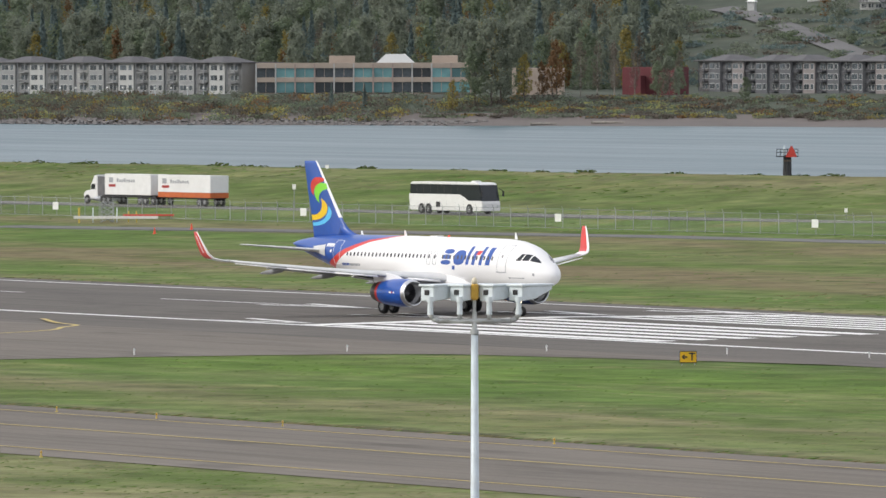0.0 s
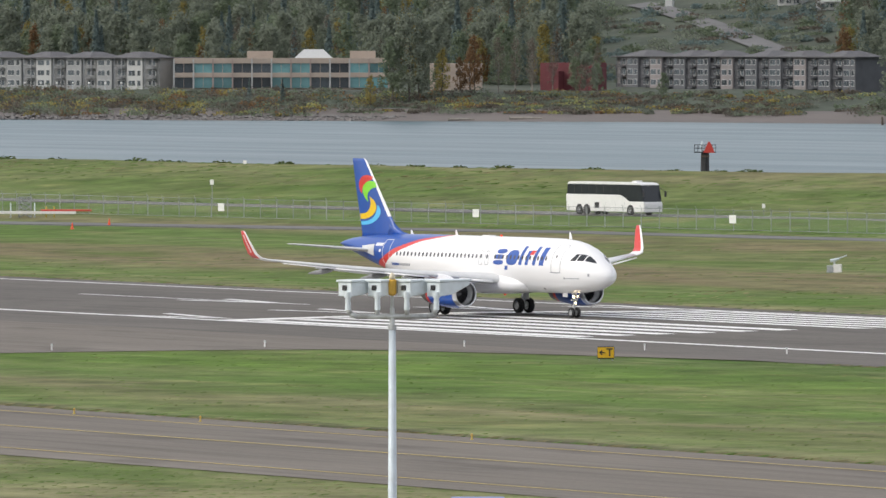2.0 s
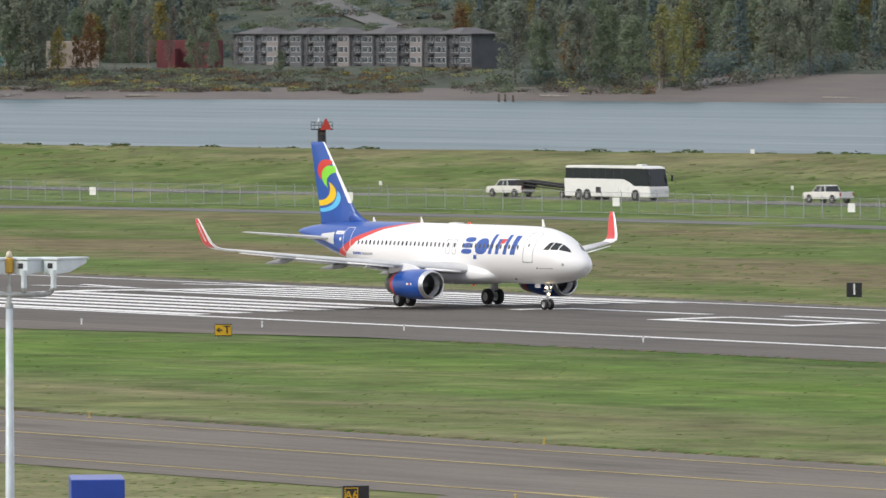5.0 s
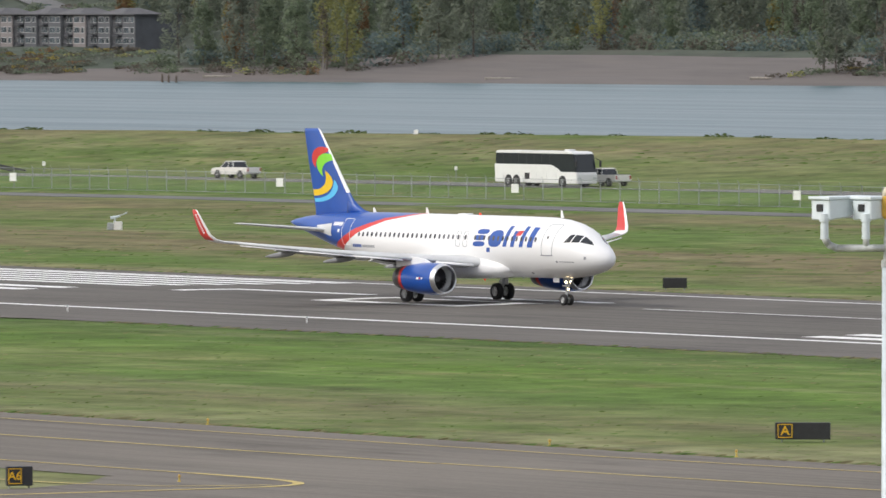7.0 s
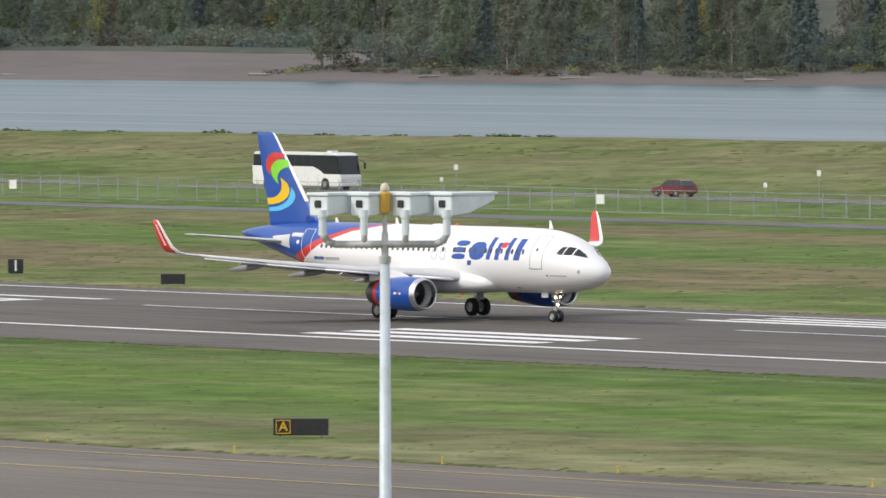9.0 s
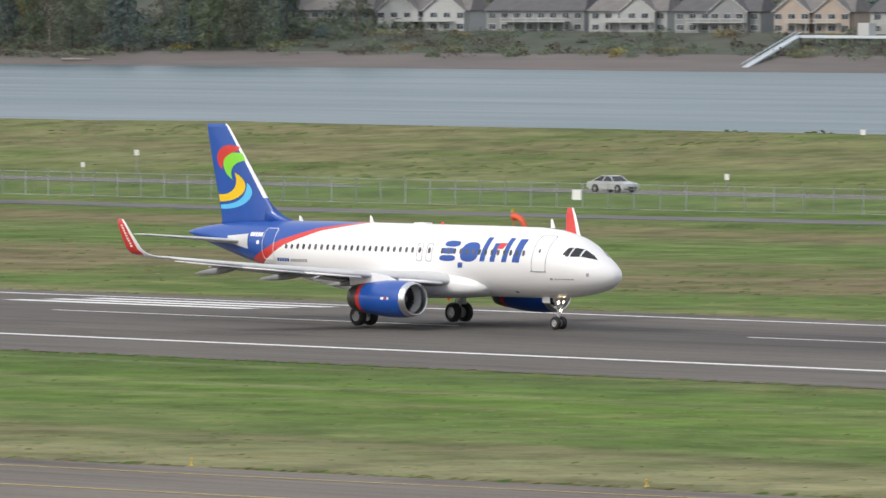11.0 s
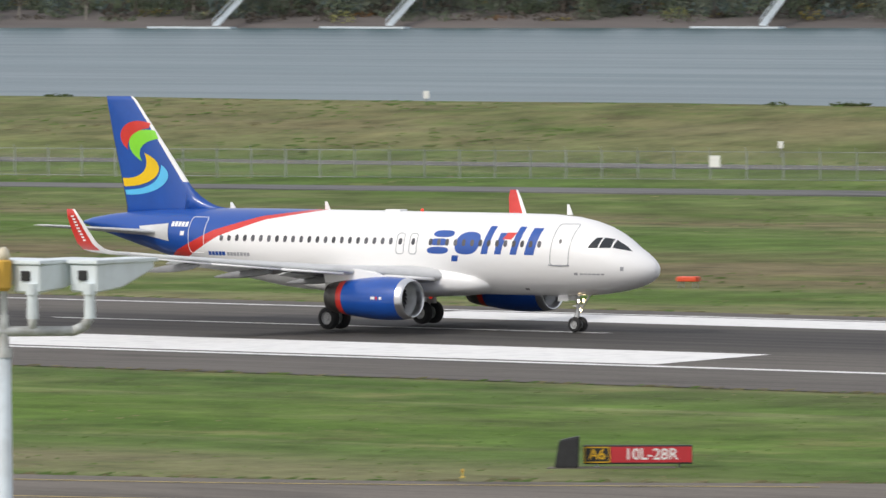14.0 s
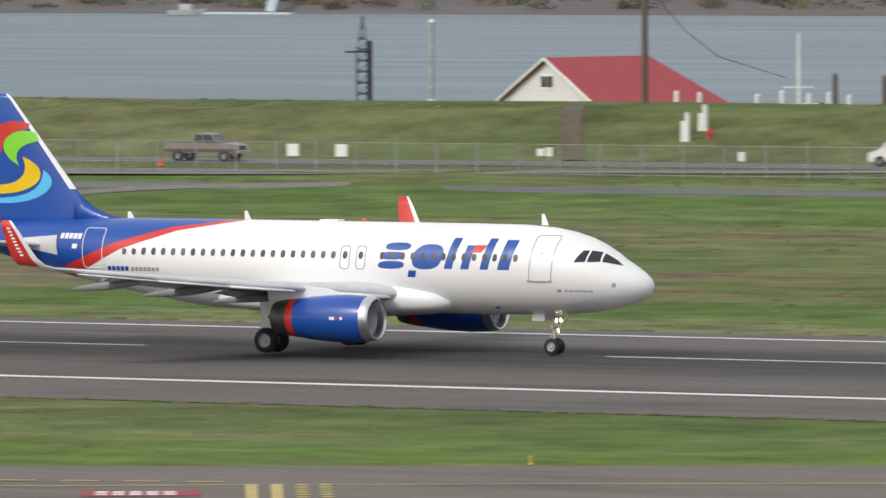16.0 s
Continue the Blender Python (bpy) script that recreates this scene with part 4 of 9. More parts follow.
        # flight-deck windows
        for corners in (((3.22, 4.30), (2.70, 4.31), (2.66, 4.82), (2.92, 4.82)), ((2.62, 4.31), (2.08, 4.32), (2.16, 4.74), (2.58, 4.82)), ((2.00, 4.32), (1.18, 4.14), (1.56, 4.40), (2.06, 4.70))):
            bm = bmesh.new()
            a, b, c, d = (Vector(q) for q in corners)

            def quad(u, v, a=a, b=b, c=c, d=d):
                p = a.lerp(b, u).lerp(d.lerp(c, u), v)
                return p.x, min(p.y, fuse_at(p.x)[0] - 0.02)
            skin_patch(bm, quad, s, 0.012, 5, 5)
            part("flight_deck_window", bm, DARK_GLASS, body, "dark flight-deck window", smooth=True)
        # wordmark as plain slanted blue blocks
        sl = 0.22
        blocks = [lens_shape(13.2, 11.85, 3.86, 4.22, sl), lens_shape(13.1, 11.85, 4.28, 4.64, sl), lens_shape(12.9, 11.6, 4.70, 5.05, sl),
                  slab(11.62, 11.22, 3.50, 3.80, sl), lens_shape(11.5, 9.95, 3.86, 5.0, sl), slab(9.72, 9.30, 3.90, 5.30, sl),
                  slab(8.86, 8.44, 3.90, 4.98, sl), slab(7.86, 7.44, 3.90, 5.30, sl), slab(6.95, 6.35, 3.90, 5.25, sl)]
        for k, shape in enumerate(blocks):
            bm = bmesh.new()
            skin_patch(bm, shape, s, 0.006, 6, 8)
            part("wordmark_block", bm, AIR_BLUE, body, smooth=True)
        bm = bmesh.new()
        skin_patch(bm, slab(8.42, 7.85, 4.66, 5.0, 0.75), s, 0.006, 5, 5)
        part("wordmark_block", bm, AIR_RED, body, "red block of the wordmark")
        # small lettering as bars
        for x0, x1, z0, z1, m in ((27.75, 26.5, 3.52, 3.72, AIR_BLUE), (26.4, 24.8, 3.52, 3.70, SEAL_GREY), (30.5, 29.25, 4.95, 5.2, AIR_WHITE), (29.75, 29.4, 4.5, 4.72, AIR_WHITE), (4.0, 3.75, 2.93, 3.06, SEAL_GREY), (3.65, 2.25, 2.96, 3.03, SEAL_GREY), (1.45, 1.25, 3.18, 3.38, SEAL_GREY), (7.5, 7.2, 2.1, 2.2, AIR_DARKGREY)):
            bm = bmesh.new()
            n = max(1, int(abs(x1 - x0) / 0.22))
            for k in range(n):
                a = x0 + (x1 - x0) * k / n
                skin_patch(bm, slab(a, a + (x1 - x0) / n * 0.8, z0, z1, 0.1), s, 0.006, 2, 3)
            part("lettering_bar", bm, m, body)
    # aerials and beacon on the spine
    for x, hgt in ((5.35, 0.50), (21.0, 0.42), (27.3, 0.3)):
        bm = bmesh.new()
        loft(bm, [[(-x, -0.03, 5.88), (-x - 0.35, -0.03, 5.88), (-x - 0.35, 0.03, 5.88), (-x, 0.03, 5.88)], [(-x - 0.22, -0.012, 5.9 + hgt), (-x - 0.36, -0.012, 5.9 + hgt), (-x - 0.36, 0.012, 5.9 + hgt), (-x - 0.22, 0.012, 5.9 + hgt)]])
        part("aerial", bm, AIR_WHITE, ob)
    bm = bmesh.new()
    box(bm, -17.2, -0.3, 5.88, -16.2, 0.3, 5.99, 0.04)
    part("dome", bm, AIR_WHITE, ob)
    for z, x in ((5.97, 15.0), (1.55, 14.5)):
        bm = bmesh.new()
        bmesh.ops.create_uvsphere(bm, u_segments=10, v_segments=6, radius=0.09, matrix=Matrix.Translation((-x, 0, z)))
        part("beacon", bm, BEACON_GLOW, ob, "red beacon")
    # nose gear
    gear = new("nose_gear")
    gear.parent = ob
    bm = bmesh.new()
    tube(bm, (-5.0, 0, 2.1), (-5.07, 0, 0.75), 0.10, 0.09)
    tube(bm, (-5.07, 0, 0.8), (-5.07, 0, 0.3), 0.065)
    tube(bm, (-5.07, -0.36, 0.385), (-5.07, 0.36, 0.385), 0.05)
    tube(bm, (-4.1, 0, 2.1), (-5.0, 0, 1.0), 0.05)
    tube(bm, (-5.2, 0, 0.95), (-5.35, 0, 0.62), 0.03)
    tube(bm, (-5.35, 0, 0.62), (-5.1, 0, 0.45), 0.03)
    box(bm, -5.15, -0.28, 1.28, -4.98, 0.28, 1.36)
    part("strut", bm, STRUT, gear)
    for y in (-0.25, 0.25):
        build_wheel(gear, -5.07, y, 0.385, 0.23)
    for y, z in ((-0.22, 1.58), (0.2, 1.58), (-0.02, 1.12)):
        bm = bmesh.new()
        tube(bm, (-4.98, y, z), (-4.86, y, z), 0.08, 0.11, 14)
        lamp = part("taxi_lamp", bm, STRUT, gear)
        bm = bmesh.new()
        tube(bm, (-4.862, y, z), (-4.84, y, z), 0.09, 0.085, 14)
        part("lens", bm, LANDING_GLOW, lamp, "bright warm lamp")
    for y in (-0.42, 0.42):
        bm = bmesh.new()
        box(bm, -6.0, y - 0.02, 1.55, -5.35, y + 0.02, 1.95, 0.015)
        part("gear_door", bm, AIR_WHITE, gear)
    # main gear
    for s in (-1, 1):
        gear = new("main_gear")
        gear.parent = ob
        bm = bmesh.new()
        tube(bm, (-17.6, s * 3.8, 2.9), (-17.71, s * 3.8, 0.95), 0.17, 0.15)
        tube(bm, (-17.71, s * 3.8, 1.0), (-17.71, s * 3.8, 0.45), 0.11)
        tube(bm, (-17.71, s * 3.2, 0.585), (-17.71, s * 4.4, 0.585), 0.08)
        tube(bm, (-17.65, s * 3.8, 1.6), (-17.6, s * 2.2, 2.5), 0.07)
        tube(bm, (-18.0, s * 3.8, 1.35), (-18.15, s * 3.8, 0.9), 0.04)
        part("strut", bm, STRUT, gear)
        for y in (3.34, 4.26):
            build_wheel(gear, -17.71, s * y, 0.585, 0.43)
        bm = bmesh.new()
        box(bm, -18.15, s * 4.0 - 0.02, 1.05, -17.3, s * 4.0 + 0.02, 2.8, 0.015)
        part("gear_door", bm, AIR_WHITE, gear)
    return ob


aircraft = build_aircraft()


# ---- airfield fixtures ----
POLE_PAINT = material("pale_galvanised_paint", (0.56, 0.63, 0.67), 0.45, metal=0.05, vary=0.08, scale=4, dirt=0.3, dirt_color=(0.33, 0.31, 0.27), dirt_scale=2.5, bump=0.1)
PIPE_WORN = material("weathered_pipe", (0.50, 0.52, 0.52), 0.6, metal=0.1, vary=0.3, scale=3, dirt=0.6, dirt_color=(0.20, 0.17, 0.12), dirt_scale=4)
LAMP_AMBER = material("amber_plastic", (0.60, 0.36, 0.05), 0.45, vary=0.15, scale=6, dirt=0.4, dirt_color=(0.25, 0.15, 0.05), dirt_scale=6)
DOME = material("clouded_plastic", (0.62, 0.56, 0.42), 0.35, vary=0.1, scale=6)
FIXTURE = material("lamp_housing_paint", (0.70, 0.77, 0.80), 0.4, vary=0.06, scale=5, dirt=0.25, dirt_color=(0.42, 0.43, 0.42), dirt_scale=3)
SIGN_BLACK = material("sign_black", (0.022, 0.022, 0.024), 0.5, vary=0.25, scale=3)
SIGN_YELLOW = material("sign_yellow", (0.72, 0.42, 0.01), 0.5, vary=0.06)
SIGN_RED = material("sign_red", (0.52, 0.03, 0.04), 0.5, vary=0.08)
HEADLAMP = material("headlamp_glass", (0.6, 0.62, 0.62), 0.15)
SIGN_WHITE = material("sign_white", (0.80, 0.80, 0.78), 0.55, vary=0.05)
CONCRETE = material("concrete", (0.34, 0.33, 0.31), 0.9, vary=0.15, scale=2, bump=0.2)
GALV = material("galvanised_steel", (0.36, 0.38, 0.38), 0.5, metal=0.5, vary=0.2, scale=3, per_object=0.2)
ORANGE = material("safety_orange", (0.72, 0.085, 0.03), 0.5, vary=0.1, scale=3)
HAZARD_YELLOW = material("bollard_yellow", (0.60, 0.44, 0.08), 0.5, vary=0.12, scale=4, dirt=0.3)


def text_part(name, words, size, mat, parent, at, label=""):
    """Lettering from the built-in font, as a thin mesh."""
    cu = bpy.data.curves.new(name, "FONT")
    cu.body, cu.size, cu.align_x, cu.align_y, cu.extrude = words, size, "CENTER", "CENTER", 0.008
    cu.offset = size * 0.014
    tmp = new(name + "_tmp", cu)
    bpy.context.view_layer.update()
    me = bpy.data.meshes.new_from_object(tmp.evaluated_get(bpy.context.evaluated_depsgraph_get()))
    bpy.data.objects.remove(tmp)
    me.materials.clear()
    me.materials.append(mat)
    ob = new(name, me)
    ob.parent = parent
    ob.matrix_basis = at
    return tagged(ob, label) if label else ob


def face_camera(x, y):
    """Yaw in degrees by which a thing that faces -y turns towards the terminal."""
    return math.degrees(math.atan2(-x, y))


def light_mast(x, y, height, yaw, k_size=1.29):
    ob = thing("floodlight_mast", "pale grey steel mast with four boxy floodlights and amber lamp", "light pole", "apron floodlight masts", pose(x, y, 0, 0, 0, yaw) @ Matrix.Scale(k_size, 4))
    height /= k_size
    bm = bmesh.new()
    tube(bm, (0, 0, 0.35), (0, 0, height), 0.125, 0.074, 20)
    part("pole", bm, POLE_PAINT, ob, smooth=True)
    bm = bmesh.new()
    box(bm, -0.4, -0.4, 0, 0.4, 0.4, 0.35, 0.04)
    part("footing", bm, CONCRETE, ob)
    bm = bmesh.new()
    tube(bm, (0, 0, height), (0, 0, height + 0.10), 0.088, 0.088)
    tube(bm, (0, 0, height + 0.08), (0, 0, height + 0.46), 0.055, 0.05)
    tube(bm, (0, 0, height + 0.42), (0, 0, height + 0.80), 0.035, 0.035)
    part("neck", bm, PIPE_WORN, ob, "rust-stained pipe neck")
    # U-shaped cross arm of pipe
    bm = bmesh.new()
    zc, w = height + 0.28, 0.93
    pts = [Vector((-w, 0, zc + 0.28)), Vector((-w, 0, zc + 0.15)), Vector((-w + 0.06, 0, zc + 0.05)), Vector((-w + 0.18, 0, zc))]
    pts += [Vector((w - 0.18, 0, zc)), Vector((w - 0.06, 0, zc + 0.05)), Vector((w, 0, zc + 0.15)), Vector((w, 0, zc + 0.28))]
    for a, b in zip(pts, pts[1:]):
        tube(bm, a, b, 0.055, seg=10)
        bmesh.ops.create_uvsphere(bm, u_segments=10, v_segments=6, radius=0.055, matrix=Matrix.Translation(b))
    for u in (-0.31, 0.31):
        tube(bm, (u, 0, zc), (u, 0, zc + 0.22), 0.05, seg=10)
    part("cross_arm", bm, PIPE_WORN, ob, "weathered U-shaped pipe arm", smooth=True)
    for k, u in enumerate((-0.93, -0.31, 0.31, 0.93)):
        bm = bmesh.new()
        tube(bm, (u, -0.13, zc + 0.14), (u, -0.13, zc + 0.40), 0.062, 0.056, 12)
        tube(bm, (u, -0.13, zc + 0.40), (u, -0.13, zc + 0.52), 0.075, 0.075, 12)
        br = part("bracket", bm, FIXTURE, ob)
        bm = bmesh.new()
        # wedge housing: deep at the back, thin at the far lip
        dz = zc + 0.42
        ring0 = [(u - 0.19, -0.10, dz), (u + 0.19, -0.10, dz), (u + 0.19, -0.10, dz + 0.31), (u - 0.19, -0.10, dz + 0.31)]
        ring1 = [(u - 0.20, 0.32, dz + 0.04), (u + 0.20, 0.32, dz + 0.04), (u + 0.20, 0.32, dz + 0.33), (u - 0.20, 0.32, dz + 0.33)]
        ring2 = [(u - 0.20, 0.86, dz + 0.23), (u + 0.20, 0.86, dz + 0.23), (u + 0.20, 0.86, dz + 0.34), (u - 0.20, 0.86, dz + 0.34)]
        loft(bm, [ring0, ring1, ring2])
        bmesh.ops.bevel(bm, geom=list(bm.edges), offset=0.018, segments=1, affect="EDGES")
        turn = Matrix.Translation((u, 0, 0)) @ Matrix.Rotation(radians(-41), 4, "Z") @ Matrix.Translation((-u, 0, 0))
        lamp = part("floodlight", bm, FIXTURE, ob, "pale grey wedge-shaped floodlight", at=turn)
        bm = bmesh.new()
        box(bm, u - 0.22, -0.13, dz + 0.31, u + 0.22, 0.90, dz + 0.355, 0.012)
        part("lid", bm, FIXTURE, lamp)
        bm = bmesh.new()
        box(bm, u - 0.06, -0.125, dz + 0.13, u + 0.06, -0.095, dz + 0.24, 0.01)
        part("bracket_slot", bm, SIGN_BLACK, lamp)
    bm = bmesh.new()
    loft(bm, [[(r * math.cos(a * math.pi / 4), r * math.sin(a * math.pi / 4), z) for a in range(8)] for z, r in ((height + 0.72, 0.05), (height + 0.76, 0.088), (height + 1.04, 0.092), (height + 1.06, 0.07))])
    part("obstruction_lamp", bm, LAMP_AMBER, ob, "faded amber lamp")
    bm = bmesh.new()
    loft(bm, [[(r * math.cos(a * math.pi / 5), r * math.sin(a * math.pi / 5), height + z) for a in range(10)] for z, r in ((1.05, 0.066), (1.12, 0.066), (1.18, 0.045), (1.20, 0.015))])
    part("lamp_dome", bm, DOME, ob, "clouded pale dome", smooth=True)
    return ob


light_mast(-223.09, 133.53, 13.29, 59)
light_mast(-145.45, 114.32, 15.96, 50)
light_mast(-87.91, 101.13, 15.10, 41)


def panel_sign(name, label, x, y, width, height, panels, depth=0.28, yaw=None, lift=0.12, group=""):
    """A low airfield sign box on two legs; panels: (from, to, face material, words, text material, size)."""
    ob = thing(name, label, "airfield sign", group, pose(x, y, ground_z(x, y) + 0.02, 0, 0, face_camera(x, y) if yaw is None else yaw))
    bm = bmesh.new()
    box(bm, -width / 2, -depth / 2, lift, width / 2, depth / 2, height, 0.03)
    part("housing", bm, SIGN_BLACK, ob, "black sign housing")
    for u in (-width * 0.38, width * 0.38):
        bm = bmesh.new()
        tube(bm, (u, 0, -0.03), (u, 0, lift + 0.02), 0.04, seg=8)
        part("leg", bm, GALV, ob)
    for a, b, m, words, tm, size in panels:
        bm = bmesh.new()
        box(bm, a, -depth / 2 - 0.012, lift + 0.06, b, -depth / 2 + 0.004, height - 0.06, 0.005)
        face = part("face", bm, m, ob)
        if words:
            mid = Matrix.Translation(((a + b) / 2, -depth / 2 - 0.018, (lift + height) / 2)) @ Matrix.Rotation(radians(90), 4, "X")
            text_part("lettering", words, size, tm, face, mid)
    return ob


def sign_frame(ob, a, b, z0, z1, depth, mat):
    bm = bmesh.new()
    for p, q, r, s in ((a, z0, b, z0 + 0.04), (a, z1 - 0.04, b, z1), (a, z0, a + 0.04, z1), (b - 0.04, z0, b, z1)):
        box(bm, p, -depth / 2 - 0.022, q, r, -depth / 2 - 0.010, s)
    part("border", bm, mat, ob)


sg = panel_sign("taxiway_sign", "yellow taxiway sign with black arrow and letter in grass", -527.6, 332.0, 1.12, 0.92, [(-0.53, 0.53, SIGN_YELLOW, "", None, 0)])
bm = bmesh.new()
box(bm, -0.38, -0.17, 0.48, -0.05, -0.15, 0.56)
for s in (-1, 1):
    vs = [bm.verts.new(p) for p in ((-0.44, -0.165, 0.52), (-0.26, -0.165, 0.52 + s * 0.17), (-0.20, -0.165, 0.52 + s * 0.10), (-0.32, -0.165, 0.52))]
    bm.faces.new(vs)
part("arrow", bm, SIGN_BLACK, sg)
text_part("lettering", "T", 0.72, SIGN_BLACK, sg, Matrix.Translation((0.25, -0.165, 0.52)) @ Matrix.Rotation(radians(90), 4, "X"))
sg = panel_sign("location_sign", "black location sign with yellow characters at the taxiway exit", -344.1, 223.2, 1.12, 0.95, [(-0.52, 0.1, SIGN_BLACK, "A6", SIGN_YELLOW, 0.5)], 0.5, yaw=64)
sign_frame(sg, -0.5, 0.08, 0.2, 0.87, 0.52, SIGN_YELLOW)
sg = panel_sign("location_sign", "long black location sign with one yellow letter in grass", -356.3, 275.0, 2.6, 0.92, [(-1.15, -0.5, SIGN_BLACK, "A", SIGN_YELLOW, 0.62)], 0.3, yaw=48)
sign_frame(sg, -1.17, -0.48, 0.2, 0.85, 0.32, SIGN_YELLOW)
panel_sign("blank_sign", "black back of a low airfield sign in dry grass", -252.2, 282.0, 2.45, 0.98, [], 0.35, yaw=38)
sg = panel_sign("runway_sign", "red runway holding sign with yellow panel in grass", -220.5, 290.4, 4.15, 0.84, [(-2.05, -1.05, SIGN_BLACK, "A6", SIGN_YELLOW, 0.56), (-1.03, 2.05, SIGN_RED, "10L-28R", SIGN_WHITE, 0.60)], 0.3, yaw=36)
sign_frame(sg, -2.05, -1.06, 0.18, 0.78, 0.32, SIGN_YELLOW)
sg = panel_sign("distance_sign", "black distance marker with white figure beside the runway", -579.4, 420.3, 1.15, 1.2, [(-0.5, 0.5, SIGN_BLACK, "1", SIGN_WHITE, 1.15)], 0.4)
panel_sign("blank_sign", "small black sign seen from behind beside the runway", -550.1, 413.0, 1.75, 0.85, [], 0.35)
# dark rounded cabinet beside the runway sign
ob = thing("sign_cabinet", "dark grey leaning equipment cabinet beside runway sign", "equipment box", at=pose(-222.5, 288.6, 0.02, 0, 0, 36))
bm = bmesh.new()
loft(bm, [[(-0.5, -0.35, 0), (0.42, -0.35, 0), (0.42, 0.35, 0), (-0.5, 0.35, 0)], [(-0.3, -0.3, 1.05), (0.46, -0.3, 1.22), (0.46, 0.3, 1.22), (-0.3, 0.3, 1.05)]])
bmesh.ops.bevel(bm, geom=list(bm.edges), offset=0.05, segments=2, affect="EDGES")
part("cabinet", bm, SIGN_BLACK, ob)
bm = bmesh.new()
box(bm, -2.4, -0.5, -0.05, 2.5, 0.5, 0.03, 0.02)
pad = part("concrete_pad", bm, TAXI, None, at=pose(-221.2, 289.6, 0.0, 0, 0, 36))
tagged(pad, "weathered concrete pad under the runway sign", "concrete pad", kind="structure")


def edge_light(x, y):
    ob = thing("taxiway_light", "small yellow stake light at the pavement edge", "edge light", "taxiway edge lights", pose(x, y, ground_z(x, y)))
    bm = bmesh.new()
    tube(bm, (0, 0, -0.02), (0, 0, 0.06), 0.10, 0.085, 10)
    tube(bm, (0, 0, 0.05), (0, 0, 0.24), 0.035, 0.035, 8)
    part("stem", bm, HAZARD_YELLOW, ob)
    bm = bmesh.new()
    loft(bm, [[(r * math.cos(a * math.pi / 4), r * math.sin(a * math.pi / 4), z) for a in range(8)] for z, r in ((0.22, 0.06), (0.28, 0.06), (0.33, 0.035), (0.35, 0.01))])
    part("lens", bm, LAMP_AMBER, ob)
    return ob


first_light = edge_light(-388.6, 263.1)
for x, y in EDGE_LIGHTS:
    copy_thing(first_light, pose(x, y, ground_z(x, y)))


def runway_light(x, y):
    ob = thing("runway_light", "small white stake light on the paved shoulder", "edge light", "runway edge lights", pose(x, y, ground_z(x, y) + 0.03))
    bm = bmesh.new()
    tube(bm, (0, 0, -0.02), (0, 0, 0.3), 0.05, 0.045, 8)
    part("stem", bm, SIGN_WHITE, ob)
    bm = bmesh.new()
    tube(bm, (0, 0, 0.3), (0, 0, 0.44), 0.085, 0.06, 10)
    part("lens", bm, HEADLAMP, ob)
    return ob


white_light = runway_light(-564.9, 311.4)
for x, y in ((-563.2, 327.0), (-556.0, 338.5), (-546.5, 347.0), (-536.0, 351.6), (-507.3, 351.2)):
    copy_thing(white_light, pose(x, y, ground_z(x, y) + 0.03))


# blue service truck body parked on the apron
ob = thing("service_truck", "blue box-bodied service truck parked on the apron", "truck", at=pose(-320.0, 195.5, 0.04, 0, 0, 60))
TRUCK_BLUE = material("service_blue_paint", (0.015, 0.06, 0.36), 0.4, vary=0.1, coat=0.2)
bm = bmesh.new()
box(bm, -1.05, -1.5, 0.7, 1.05, 2.6, 3.02, 0.05)
body = part("box_body", bm, TRUCK_BLUE, ob)
bm = bmesh.new()
box(bm, -0.2, -1.53, 2.2, 0.95, -1.49, 2.24)
part("trim_rail", bm, FIXTURE, body)
bm = bmesh.new()
box(bm, -0.95, 2.65, 0.6, 0.95, 4.4, 2.2, 0.12)
part("cab", bm, TRUCK_BLUE, ob)
bm = bmesh.new()
box(bm, -0.8, -1.4, 0.45, 0.8, 4.2, 0.72)
part("chassis", bm, SIGN_BLACK, ob)
for sx in (-0.85, 0.85):
    for sy in (-0.6, 3.4):
        bm = bmesh.new()
        tube(bm, (sx - 0.13, sy, 0.42), (sx + 0.13, sy, 0.42), 0.42, seg=20)
        part("wheel", bm, RUBBER, ob)


# ---- perimeter road, fence, river road and levee ----
def along(table_off, x0, x1, step):
    n = int((x1 - x0) / step)
    return [(x0 + (x1 - x0) * i / n, road_y(x0 + (x1 - x0) * i / n) + table_off) for i in range(n + 1)]


GRAVEL = material("packed_gravel", (0.18, 0.162, 0.146), 0.95, vary=0.25, scale=0.8, dirt=0.4, dirt_scale=0.1, bump=0.4, bump_scale=8)
perimeter = strip("perimeter_road", [(x, y - 15 * max(0, min(1, (-840 - x) / 120))) for x, y in along(-37, -1500, 200, 10)], 5.0, ROAD, 0.05, "narrow grey perimeter road inside the fence", "road", thick=0.6)
river_road = strip("road", along(0, -1600, 300, 10), 9.0, ROAD, 0.06, "two-lane grey asphalt road along the levee", "road", thick=0.6)
for off in (-3.9, 3.9):
    strip("edge_line", along(off, -1600, 300, 10), 0.16, LINE_WHITE, 0.075, parent=river_road)
for off in (-0.15, 0.15):
    strip("centre_line", along(off, -1600, 300, 10), 0.1, LINE_YELLOW, 0.075, parent=river_road)
